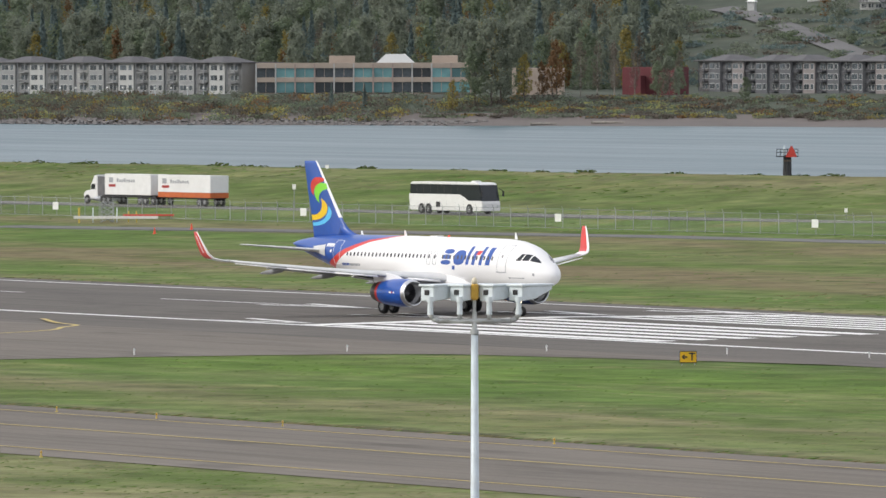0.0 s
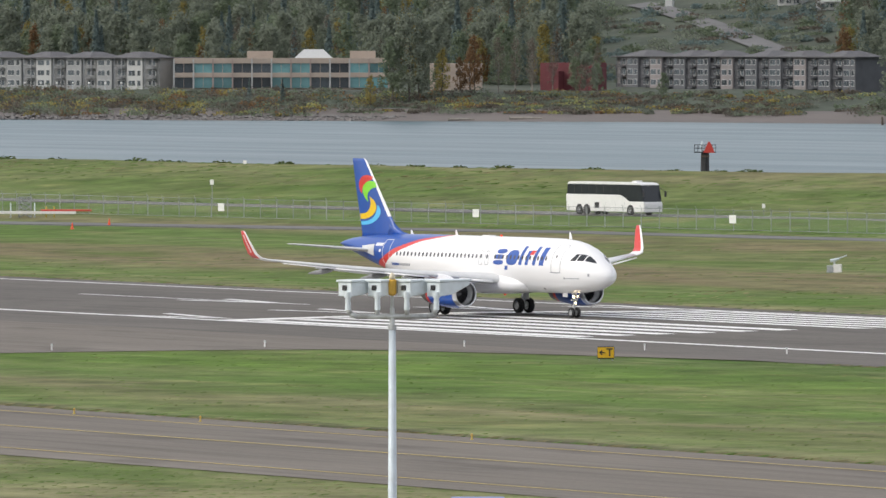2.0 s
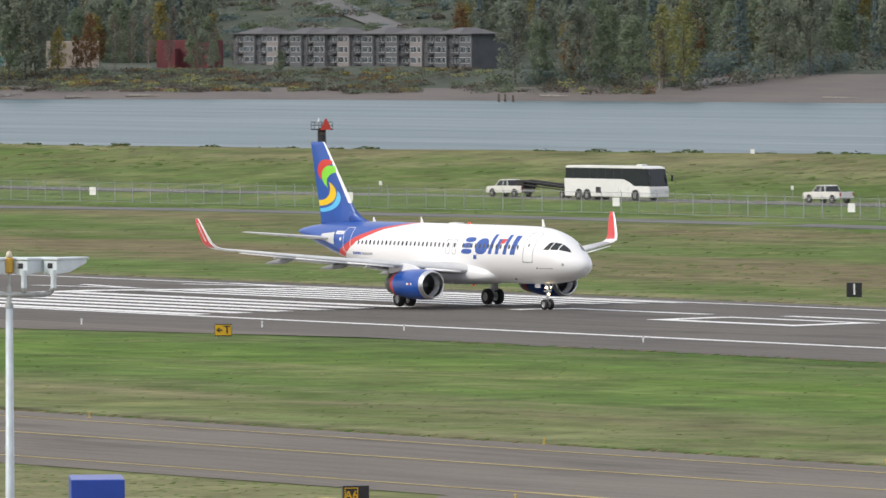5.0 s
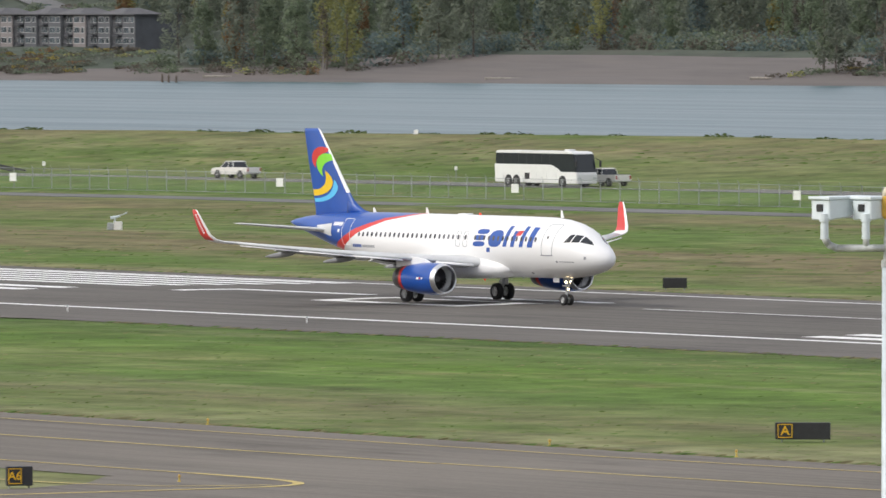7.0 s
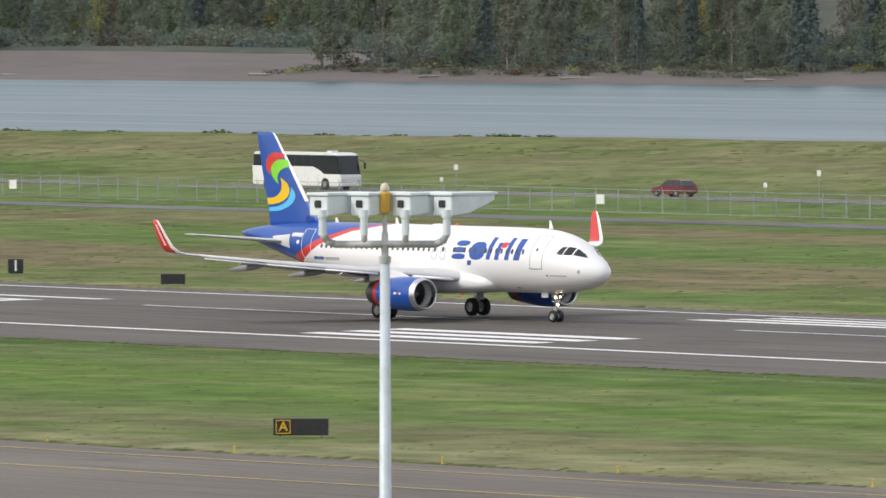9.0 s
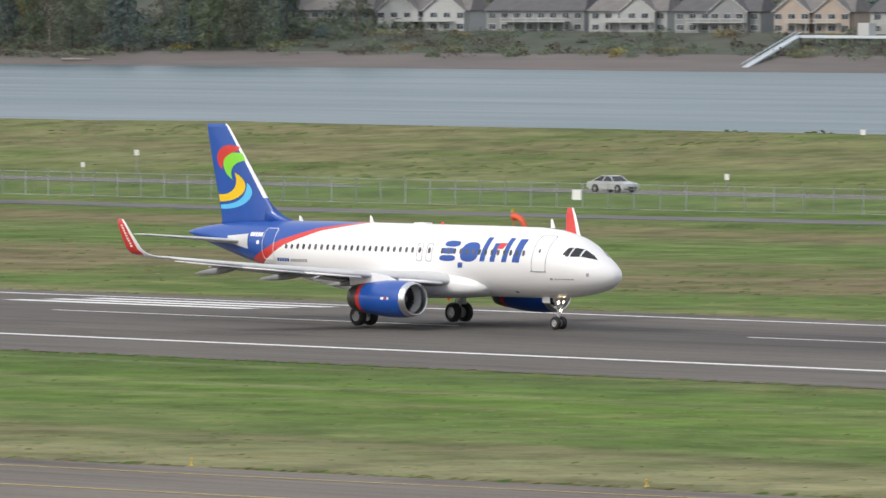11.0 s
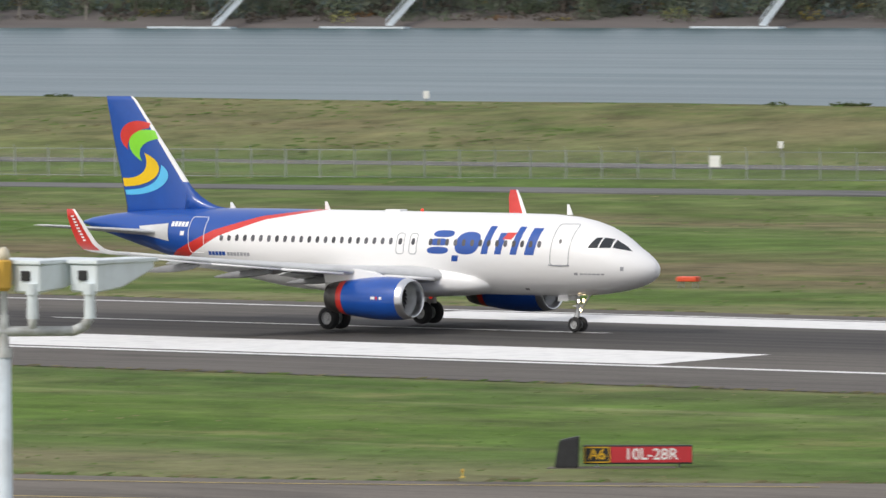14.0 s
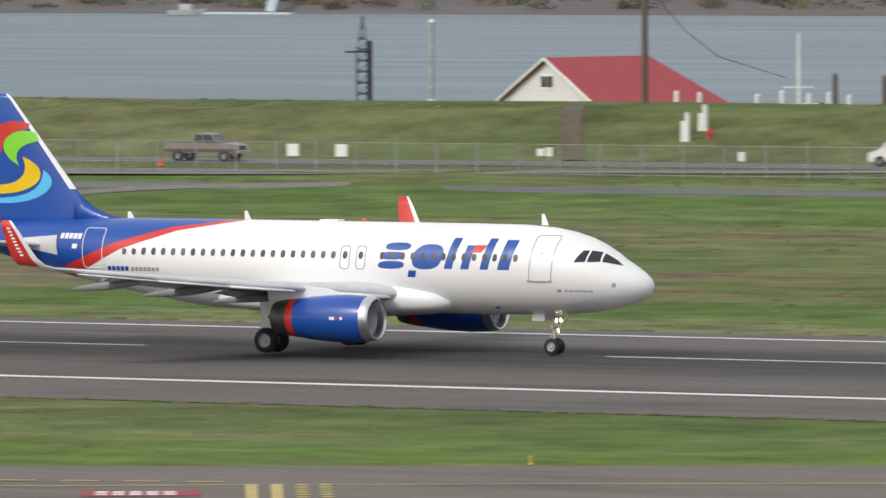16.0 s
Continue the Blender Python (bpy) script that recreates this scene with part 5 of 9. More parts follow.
# gravel pull-off and the branch towards the gate
strip("gravel_branch", smooth_line([(-341, 497), (-334, 512), (-338, 535), (-334, 553), (-322, 560)]), 4.0, GRAVEL, 0.07, "pale gravel track to the equipment shelter", "track")
strip("gravel_branch", smooth_line([(-372, 560), (-350, 567), (-330, 571), (-300, 582), (-290, 590)]), 7.0, GRAVEL, 0.075, "pale gravel pull-off beside the gate", "track")
strip("gravel_branch", smooth_line([(-356, 498), (-344, 500), (-330, 503.5), (-318, 508)]), 7.5, GRAVEL, 0.07, "gravel pad round the equipment shelter", "track")


def chain_link():
    """Woven wire seen from far off: mostly open, a grey veil."""
    m = bpy.data.materials.new("chain_link")
    m.use_nodes = True
    nt = m.node_tree
    b = nt.nodes["Principled BSDF"]
    b.inputs["Base Color"].default_value = (0.24, 0.25, 0.24, 1)
    b.inputs["Roughness"].default_value = 0.6
    b.inputs["Alpha"].default_value = 0.10
    return m


CHAIN = chain_link()


def build_fence():
    ob = thing("perimeter_fence", "grey galvanised chain-link fence with thin posts", "fence", kind="structure")
    FH = 2.1
    bm = bmesh.new()
    tube(bm, (0, 0, -0.1), (0, 0, FH), 0.045, 0.045, 6)
    tube(bm, (0, 0, FH), (0, -0.18, FH + 0.3), 0.025, 0.02, 5)
    first = part("post", bm, GALV, ob)
    mesh = first.data
    pts = along(-24, -1060, -260, 3.05)
    for k, (x, y) in enumerate(pts):
        p = first if k == 0 else new("post", mesh)
        p.parent = ob
        p.matrix_basis = Matrix.Translation((x, y, ground_z(x, y)))
    for k in range(0, len(pts) - 1, 20):
        seg = pts[k:k + 21]
        verts, faces = [], []
        for i, (x, y) in enumerate(seg):
            z = ground_z(x, y)
            verts += [(x, y - 0.05, z + 0.04), (x, y - 0.05, z + FH)]
            if i:
                faces.append((2 * i - 2, 2 * i, 2 * i + 1, 2 * i - 1))
        mesh_object("wire_mesh", verts, faces, CHAIN, parent=ob)
        bm = bmesh.new()
        for (x0, y0), (x1, y1) in zip(seg, seg[1:]):
            for h in (0.06, FH - 0.02):
                tube(bm, (x0, y0, ground_z(x0, y0) + h), (x1, y1, ground_z(x1, y1) + h), 0.022, seg=4)
        part("rail", bm, GALV, ob)


build_fence()


def fence_sign(x, w=0.85, h=0.85, zc=None):
    y = road_y(x) - 24.15
    z = ground_z(x, y) + 1.15 + 0.4 * min(1.0, max(0.0, (x + 520) / 170))
    ob = thing("fence_sign", "blank white notice board on the chain-link fence", "sign", "fence notices", pose(x, y, z, 0, 0, face_camera(x, y) * 0.35))
    bm = bmesh.new()
    box(bm, -w / 2, -0.02, -h / 2, w / 2, 0.02, h / 2, 0.008)
    part("board", bm, SIGN_WHITE, ob)
    bm = bmesh.new()
    for s in (-1, 1):
        box(bm, s * w * 0.4 - 0.02, 0.02, -h / 2, s * w * 0.4 + 0.02, 0.06, h / 2)
    part("clamp", bm, GALV, ob)


for x in (-968.4, -917.5, -871.3, -827.9, -785.8, -746.7, -703, -659.2, -615.9, -575, -533.8, -496.3, -418.3, -375.3, -331.9, -328.2):
    fence_sign(x)
for x in (-492.0, -486.2, -313.2):
    fence_sign(x, 0.5, 0.5)


def marker_post(x, off, height, plate=0.35, table=None, kind_label="thin white marker post with small plate on the levee", tilt=0):
    y = (road_y(x) if table is None else lerp_table(x, table)) + off
    ob = thing("marker_post", kind_label, "marker post", "roadside markers", pose(x, y, ground_z(x, y), 0, tilt, face_camera(x, y) * 0.6))
    bm = bmesh.new()
    tube(bm, (0, 0, -0.15), (0, 0, height), 0.045, 0.04, 8)
    part("stake", bm, GALV, ob)
    bm = bmesh.new()
    box(bm, -plate / 2, -0.07, height - plate * 1.3, plate / 2, -0.04, height, 0.01)
    part("plate", bm, SIGN_WHITE, ob)
    return ob


for x, off, hh, pl in ((-972.4, 10, 2.7, 0.45), (-668.8, 10, 2.6, 0.4), (-674, 8, 1.4, 0.35), (-526, 10, 2.4, 0.45), (-399, 10, 1.5, 0.8), (-389.8, 12, 1.9, 0.7), (-806, 14, 1.4, 0.3), (-868, 10, 1.3, 0.35), (-594, 12, 1.5, 0.4), (-440, 16, 1.2, 0.4), (-330, 9, 1.0, 0.5), (-315, 9, 0.8, 0.5), (-724, 12, 2.4, 0.4), (-722.5, 9, 1.2, 0.3)):
    marker_post(x, off, hh, pl)
for x, hh in ((-504.8, 0.9), (-879, 0.55), (-1042, 0.4), (-640, 0.5)):
    marker_post(x, 3, hh, 0.5, CREST_Y, "white marker box on the levee crest")


def bush(name, label, spread, height, mat, seed, count=60, leaf=0.35):
    """Clumped shrub of many small tilted leaf plates; returns a mesh."""
    rnd = random.Random(seed)
    verts, faces = [], []
    for k in range(count):
        a, r = rnd.uniform(0, 2 * math.pi), spread * math.sqrt(rnd.random())
        z = height * (0.15 + 0.85 * rnd.random()) * (1 - 0.5 * (r / spread) ** 2)
        c = Vector((r * math.cos(a), r * math.sin(a), z))
        u = Vector((rnd.uniform(-1, 1), rnd.uniform(-1, 1), rnd.uniform(-0.6, 0.6))).normalized()
        w = u.cross(Vector((rnd.uniform(-1, 1), rnd.uniform(-1, 1), rnd.uniform(-1, 1)))).normalized()
        s = leaf * rnd.uniform(0.6, 1.3)
        i = len(verts)
        verts += [c - u * s, c + w * s * 0.7, c + u * s, c - w * s * 0.7]
        faces.append((i, i + 1, i + 2, i + 3))
    me = bpy.data.meshes.new(name)
    me.from_pydata([tuple(v) for v in verts], [], faces)
    me.materials.append(mat)
    return me


def leaf_material(name, dark, light, per=0.18):
    m = bpy.data.materials.new(name)
    m.use_nodes = True
    nt = m.node_tree
    b = nt.nodes["Principled BSDF"]
    geo = nt.nodes.new("ShaderNodeNewGeometry")
    col = ramp(nt, geo.outputs["Random Per Island"], [(0.0, dark), (0.6, tuple((a + c) / 2 for a, c in zip(dark, light))), (1.0, light)])
    oi = nt.nodes.new("ShaderNodeObjectInfo")
    mr = node(nt, "ShaderNodeMapRange")
    mr.inputs[3].default_value, mr.inputs[4].default_value = 1 - per, 1 + per
    nt.links.new(oi.outputs["Random"], mr.inputs[0])
    hv = node(nt, "ShaderNodeHueSaturation")
    nt.links.new(mr.outputs[0], hv.inputs["Value"])
    nt.links.new(col, hv.inputs["Color"])
    nt.links.new(hv.outputs[0], b.inputs["Base Color"])
    b.inputs["Roughness"].default_value = 0.75
    b.inputs["Specular IOR Level"].default_value = 0.2
    # leaves let light through
    tr = nt.nodes.new("ShaderNodeBsdfTranslucent")
    nt.links.new(hv.outputs[0], tr.inputs["Color"])
    ms = nt.nodes.new("ShaderNodeMixShader")
    ms.inputs[0].default_value = 0.5
    nt.links.new(b.outputs[0], ms.inputs[1])
    nt.links.new(tr.outputs[0], ms.inputs[2])
    nt.links.new(ms.outputs[0], nt.nodes["Material Output"].inputs["Surface"])
    return m


SHRUB = leaf_material("levee_shrub_leaves", (0.085, 0.115, 0.042), (0.14, 0.18, 0.066))


def levee_growth():
    """Low brush along the far edge of the levee crest."""
    rnd = random.Random(5)
    bush_meshes = [bush("brush", "", 1.6, 0.9, SHRUB, 40 + k, 70, 0.3) for k in range(3)]
    x = -1120.0
    while x < -260:
        gap = rnd.random()
        near = x < -780
        if gap < (0.85 if near else 0.2):
            y = lerp_table(x, CREST_Y) + rnd.uniform(4, 8)
            ob = new("levee_bush", rnd.choice(bush_meshes))
            s = rnd.uniform(0.4, 0.85)
            ob.matrix_basis = pose(x, y, ground_z(x, y) - 0.15, 0, 0, rnd.uniform(0, 360)) @ Matrix.Diagonal((s * 1.5, s, s * 0.8, 1))
            tagged(ob, "low dark green bush on the levee crest", "bush", "levee bushes")
        x += rnd.uniform(3, 8) if near else rnd.uniform(6, 16)


levee_growth()

# ---- equipment along the far side of the runway ----
STRIPE_RED = material("shelter_red_paint", (0.55, 0.05, 0.035), 0.5, vary=0.1, scale=2)
STRIPE_WHITE = material("shelter_white_paint", (0.76, 0.75, 0.72), 0.5, vary=0.06, scale=2, dirt=0.2, dirt_color=(0.45, 0.42, 0.38))


def equipment_shelter():
    ob = thing("equipment_shelter", "red and white striped equipment shelter on gravel", "equipment shelter", at=pose(-341.6, 503.2, ground_z(-341.6, 503.2) + 0.05, 0, 0, 27))
    bm = bmesh.new()
    box(bm, -3.1, -1.4, 0.15, 3.1, 1.4, 2.8, 0.03)
    body = part("body", bm, STRIPE_WHITE, ob)
    for k in range(3):
        bm = bmesh.new()
        x0 = -1.85 + 2.07 * k
        box(bm, x0, -1.425, 0.16, x0 + 0.95, 1.425, 2.81, 0.01)
        part("stripe", bm, STRIPE_RED, body, "red stripe")
    bm = bmesh.new()
    box(bm, -3.12, -1.43, 2.8, 3.12, 1.43, 2.87, 0.02)
    part("roof", bm, STRIPE_WHITE, ob)
    bm = bmesh.new()
    box(bm, -3.0, -1.3, -0.1, 3.0, 1.3, 0.16)
    part("skid", bm, CONCRETE, ob)
    for x0 in (-2.8, 1.5):
        bm = bmesh.new()
        box(bm, x0, -1.6, 1.5, x0 + 0.5, -1.42, 2.2, 0.02)
        part("vent_box", bm, FIXTURE, ob)
    bm = bmesh.new()
    box(bm, 3.5, -0.9, 0.0, 4.8, 0.6, 1.15, 0.03)
    gen = part("generator", bm, GALV, ob, "grey generator box")
    for k in range(4):
        bm = bmesh.new()
        box(bm, 3.6 + 0.3 * k, -0.93, 0.3, 3.78 + 0.3 * k, -0.89, 0.95)
        part("louvre", bm, SIGN_BLACK, gen)


equipment_shelter()


def lattice_mast(x, y, height, w=0.75):
    ob = thing("lattice_mast", "red and white banded lattice mast with red lamps", "radio mast", at=pose(x, y, ground_z(x, y), 0, 0, 20))
    bands = 7
    step = height / bands
    for k in range(bands):
        m = STRIPE_RED if k % 2 == 0 else STRIPE_WHITE
        bm = bmesh.new()
        z0, z1 = k * step, (k + 1) * step
        cs = [(w / 2 * sx, w / 2 * sy) for sx, sy in ((-1, -1), (1, -1), (1, 1), (-1, 1))]
        for cx, cy in cs:
            tube(bm, (cx, cy, z0), (cx, cy, z1), 0.024, seg=6)
        for j in range(3):
            a, b = z0 + step * j / 3, z0 + step * (j + 1) / 3
            for (ax, ay), (bx, by) in zip(cs, cs[1:] + cs[:1]):
                tube(bm, (ax, ay, a), (bx, by, b), 0.012, seg=4)
                tube(bm, (bx, by, a), (ax, ay, b), 0.012, seg=4)
                tube(bm, (ax, ay, b), (bx, by, b), 0.012, seg=4)
        part("lattice_section", bm, m, ob, "red section" if k % 2 == 0 else "white section")
    for z in (height * 0.31, height * 0.6, height * 0.88):
        bm = bmesh.new()
        tube(bm, (-w / 2, 0, z), (-w - 0.35, 0, z), 0.04, seg=6)
        box(bm, -w - 0.65, -0.25, z - 0.12, -w - 0.1, 0.25, z + 0.12, 0.03)
        box(bm, -w - 0.5, -0.15, z + 0.1, -w - 0.25, 0.15, z + 0.42, 0.03)
        part("antenna", bm, STRIPE_RED, ob, "red antenna box")
    bm = bmesh.new()
    tube(bm, (0, 0, height), (0, 0, height + 0.3), 0.12, 0.08, 10)
    part("top_lamp", bm, BEACON_GLOW, ob, "lit red lamp")
    bm = bmesh.new()
    box(bm, -0.7, -0.7, -0.1, 0.7, 0.7, 0.15)
    part("base", bm, CONCRETE, ob)


lattice_mast(-347.5, 502.4, 13.8, 0.6)


def bollard(x, y, h=1.35, m=None):
    ob = thing("bollard", "yellow steel bollard on gravel", "bollard", "yellow bollards", pose(x, y, ground_z(x, y)))
    bm = bmesh.new()
    tube(bm, (0, 0, -0.1), (0, 0, h - 0.06), 0.085, 0.085, 10)
    tube(bm, (0, 0, h - 0.06), (0, 0, h), 0.085, 0.03, 10)
    part("post", bm, m or HAZARD_YELLOW, ob)


for k in range(13):
    bollard(-335.4 + 0.47 * k + 0.12 * math.sin(5 * k), 516.4 + 0.27 * k + 0.9 * (k % 2), 1.35 - 0.1 * (k % 3))
ob = thing("hydrant_post", "tall orange-red post with pale head among yellow bollards", "post", at=pose(-332.8, 520.3, ground_z(-332.8, 520.3)))
bm = bmesh.new()
tube(bm, (0, 0, -0.1), (0, 0, 2.9), 0.13, 0.11, 12)
part("pole", bm, ORANGE, ob)
bm = bmesh.new()
box(bm, -0.3, -0.2, 2.9, 0.3, 0.2, 3.35, 0.05)
part("head", bm, STRIPE_WHITE, ob)
bm = bmesh.new()
box(bm, -1.9, -0.6, 0.6, -1.0, -0.5, 1.35, 0.02)
part("notice", bm, SIGN_WHITE, ob)
bm = bmesh.new()
tube(bm, (-1.3, 0, 2.0), (-0.5, 0, 2.1), 0.09, 0.07, 8)
tube(bm, (-1.3, 0, 0), (-1.3, 0, 2.0), 0.03, seg=6)
part("red_lamp", bm, BEACON_GLOW, ob, "small red lamp")


def windsock(x, y):
    ob = thing("windsock", "drooping orange windsock on a thin orange pole", "windsock", at=pose(x, y, ground_z(x, y)))
    bm = bmesh.new()
    tube(bm, (0, 0, -0.1), (0, 0, 2.75), 0.05, 0.04, 8)
    part("pole", bm, ORANGE, ob)
    bm = bmesh.new()
    tube(bm, (0, 0, 2.75), (0, 0, 3.0), 0.14, 0.14, 10)
    part("lamp", bm, LAMP_AMBER, ob)
    bm = bmesh.new()
    rings = []
    for k in range(9):
        u = k / 8
        cx, cz = 1.5 * math.sin(u * 1.15), 2.45 - 0.95 * u ** 2.2
        r = 0.27 - 0.12 * u
        tilt = 0.9 * u
        rings.append([(cx + r * math.sin(a * math.pi / 6) * math.sin(tilt), r * math.cos(a * math.pi / 6), cz + r * math.sin(a * math.pi / 6) * math.cos(tilt)) for a in range(12)])
    loft(bm, rings, cap=False)
    part("sock", bm, ORANGE, ob, "orange fabric sock", smooth=True)


windsock(-518.4, 483.7)


def sensor_unit(x, y):
    ob = thing("weather_sensor", "pale weather sensor on a small cabinet in grass", "weather sensor", "runway sensors", pose(x, y, ground_z(x, y), 0, 0, 50))
    bm = bmesh.new()
    box(bm, -0.15, -0.3, 0, 0.55, 0.3, 0.75, 0.04)
    part("cabinet", bm, STRIPE_WHITE, ob)
    bm = bmesh.new()
    box(bm, -0.75, -0.25, 0, -0.2, 0.25, 0.65, 0.04)
    part("battery_box", bm, GALV, ob)
    bm = bmesh.new()
    tube(bm, (-0.1, 0, 0.7), (-0.1, 0, 1.15), 0.08, 0.06, 8)
    tube(bm, (-0.45, 0, 1.05), (0.35, 0, 1.25), 0.15, 0.1, 10)
    tube(bm, (0.3, 0, 1.25), (1.0, 0, 1.55), 0.04, 0.05, 6)
    part("sensor_arm", bm, POLE_PAINT, ob)


sensor_unit(-535.8, 485.5)
sensor_unit(-709.4, 470.5)


def approach_unit(x, y):
    ob = thing("approach_lamp_box", "orange-red landing aid box on short legs in grass", "landing light", "approach slope boxes", pose(x, y, ground_z(x, y), 0, 0, 12))
    bm = bmesh.new()
    box(bm, -0.6, -0.35, 0.32, 0.6, 0.35, 0.60, 0.06)
    part("lamp_box", bm, ORANGE, ob)
    for sx in (-0.45, 0.45):
        for sy in (-0.25, 0.25):
            bm = bmesh.new()
            tube(bm, (sx, sy, -0.05), (sx, sy, 0.34), 0.03, seg=6)
            part("leg", bm, GALV, ob)


for x, y in ((-332.5, 411.5), (-330.1, 419.5), (-329.0, 427.5), (-327.0, 435.5)):
    approach_unit(x, y)


def traffic_cone(x, y):
    ob = thing("traffic_cone", "orange traffic cone beside the perimeter road", "traffic cone", "traffic cones", pose(x, y, ground_z(x, y)))
    bm = bmesh.new()
    tube(bm, (0, 0, 0.04), (0, 0, 0.75), 0.17, 0.03, 12)
    part("cone", bm, ORANGE, ob)
    bm = bmesh.new()
    box(bm, -0.22, -0.22, 0, 0.22, 0.22, 0.05, 0.01)
    part("base", bm, ORANGE, ob)


for x, y in ((-348.2, 578.9), (-905, 506), (-897, 497)):
    traffic_cone(x, y)

ob = thing("barrier_gate", "white and red boom barrier with yellow post by the fence", "boom barrier", at=pose(-934, 514, ground_z(-934, 514), 0, 0, 52))
bm = bmesh.new()
tube(bm, (-5.4, 0, -0.05), (-5.4, 0, 1.7), 0.12, seg=10)
part("post", bm, HAZARD_YELLOW, ob)
bm = bmesh.new()
box(bm, -6.0, -0.15, 0.45, 3.5, 0.15, 0.75, 0.03)
part("boom", bm, STRIPE_WHITE, ob, "white boom")
bm = bmesh.new()
box(bm, -0.5, 0.3, 0.75, 5.2, 0.5, 0.95, 0.03)
part("red_boom", bm, STRIPE_RED, ob, "red boom")
for x, m in ((-3.9, FIXTURE), (-1.2, FIXTURE), (0.1, HAZARD_YELLOW), (1.0, HAZARD_YELLOW)):
    bm = bmesh.new()
    tube(bm, (x, 0.4, -0.05), (x, 0.4, 1.7 if m is FIXTURE else 1.3), 0.07, seg=8)
    part("post", bm, m, ob)
bm = bmesh.new()
for sx in (-3.0, -1.7):
    for sy in (0.4, 1.2):
        tube(bm, (sx, sy, -0.05), (sx, sy, 2.3), 0.05, seg=6)
for k in range(4):
    z = 0.1 + 0.55 * k
    for sy in (0.4, 1.2):
        tube(bm, (-3.0, sy, z), (-1.7, sy, z + 0.55), 0.035, seg=5)
        tube(bm, (-1.7, sy, z), (-3.0, sy, z + 0.55), 0.035, seg=5)
        tube(bm, (-3.0, sy, z + 0.55), (-1.7, sy, z + 0.55), 0.035, seg=5)
part("lattice_frame", bm, GALV, ob, "grey lattice frame")


# ---- vehicles: x forward from the front bumper, origin on the road under it ----
BUS_WHITE = material("coach_white_paint", (0.78, 0.78, 0.77), 0.35, vary=0.04, dirt=0.15, dirt_color=(0.4, 0.38, 0.35), coat=0.3)
CAR_WHITE = material("pickup_white_paint", (0.72, 0.71, 0.67), 0.35, vary=0.05, dirt=0.2, dirt_color=(0.4, 0.37, 0.33), coat=0.3)
CAR_SILVER = material("silver_car_paint", (0.52, 0.54, 0.55), 0.3, metal=0.4, vary=0.05, coat=0.4)
CAR_MAROON = material("maroon_car_paint", (0.16, 0.02, 0.03), 0.3, vary=0.1, coat=0.4)
CAR_BROWN = material("dusty_brown_paint", (0.10, 0.055, 0.05), 0.4, vary=0.1, coat=0.3)
CAR_TAUPE = material("taupe_paint", (0.22, 0.205, 0.19), 0.4, vary=0.08, coat=0.3)
TRAILER_ORANGE = material("trailer_orange_paint", (0.50, 0.12, 0.03), 0.5, vary=0.12, scale=2)
CHASSIS = material("dark_chassis", (0.03, 0.03, 0.032), 0.7, vary=0.2)
TAIL_RED = material("tail_lamp_red", (0.35, 0.02, 0.02), 0.3)


def slab_body(bm, outline, y0, y1, bevel=0.04, inset=0.0, z_in=None):
    """Extrude a side outline of (x, z) across the width; points above z_in lean inwards by inset."""
    rings = []
    for y in (y0, y1):
        s = 1 if y > (y0 + y1) / 2 else -1
        rings.append([(x, y - s * (inset if z_in is not None and z > z_in else 0), z) for x, z in outline])
    rows = loft(bm, rings)
    if bevel:
        bmesh.ops.bevel(bm, geom=list(bm.edges), offset=bevel, segments=2, affect="EDGES", clamp_overlap=True)
    return rows


def arch(bm, x, y, r):
    tube(bm, (x, y - 0.01, r * 0.95), (x, y + 0.02, r * 0.95), r * 1.22, seg=20)


def add_wheels(ob, axles, half, r, w):
    for x in axles:
        for s in (-1, 1):
            wh = build_wheel(ob, x, s * (half - w / 2 + 0.05), r, w)
            bm = bmesh.new()
            tube(bm, (x, s * (half - 0.05), r), (x, s * (half + 0.006), r), r * 1.2, seg=22)
            part("wheel_arch", bm, CHASSIS, ob)


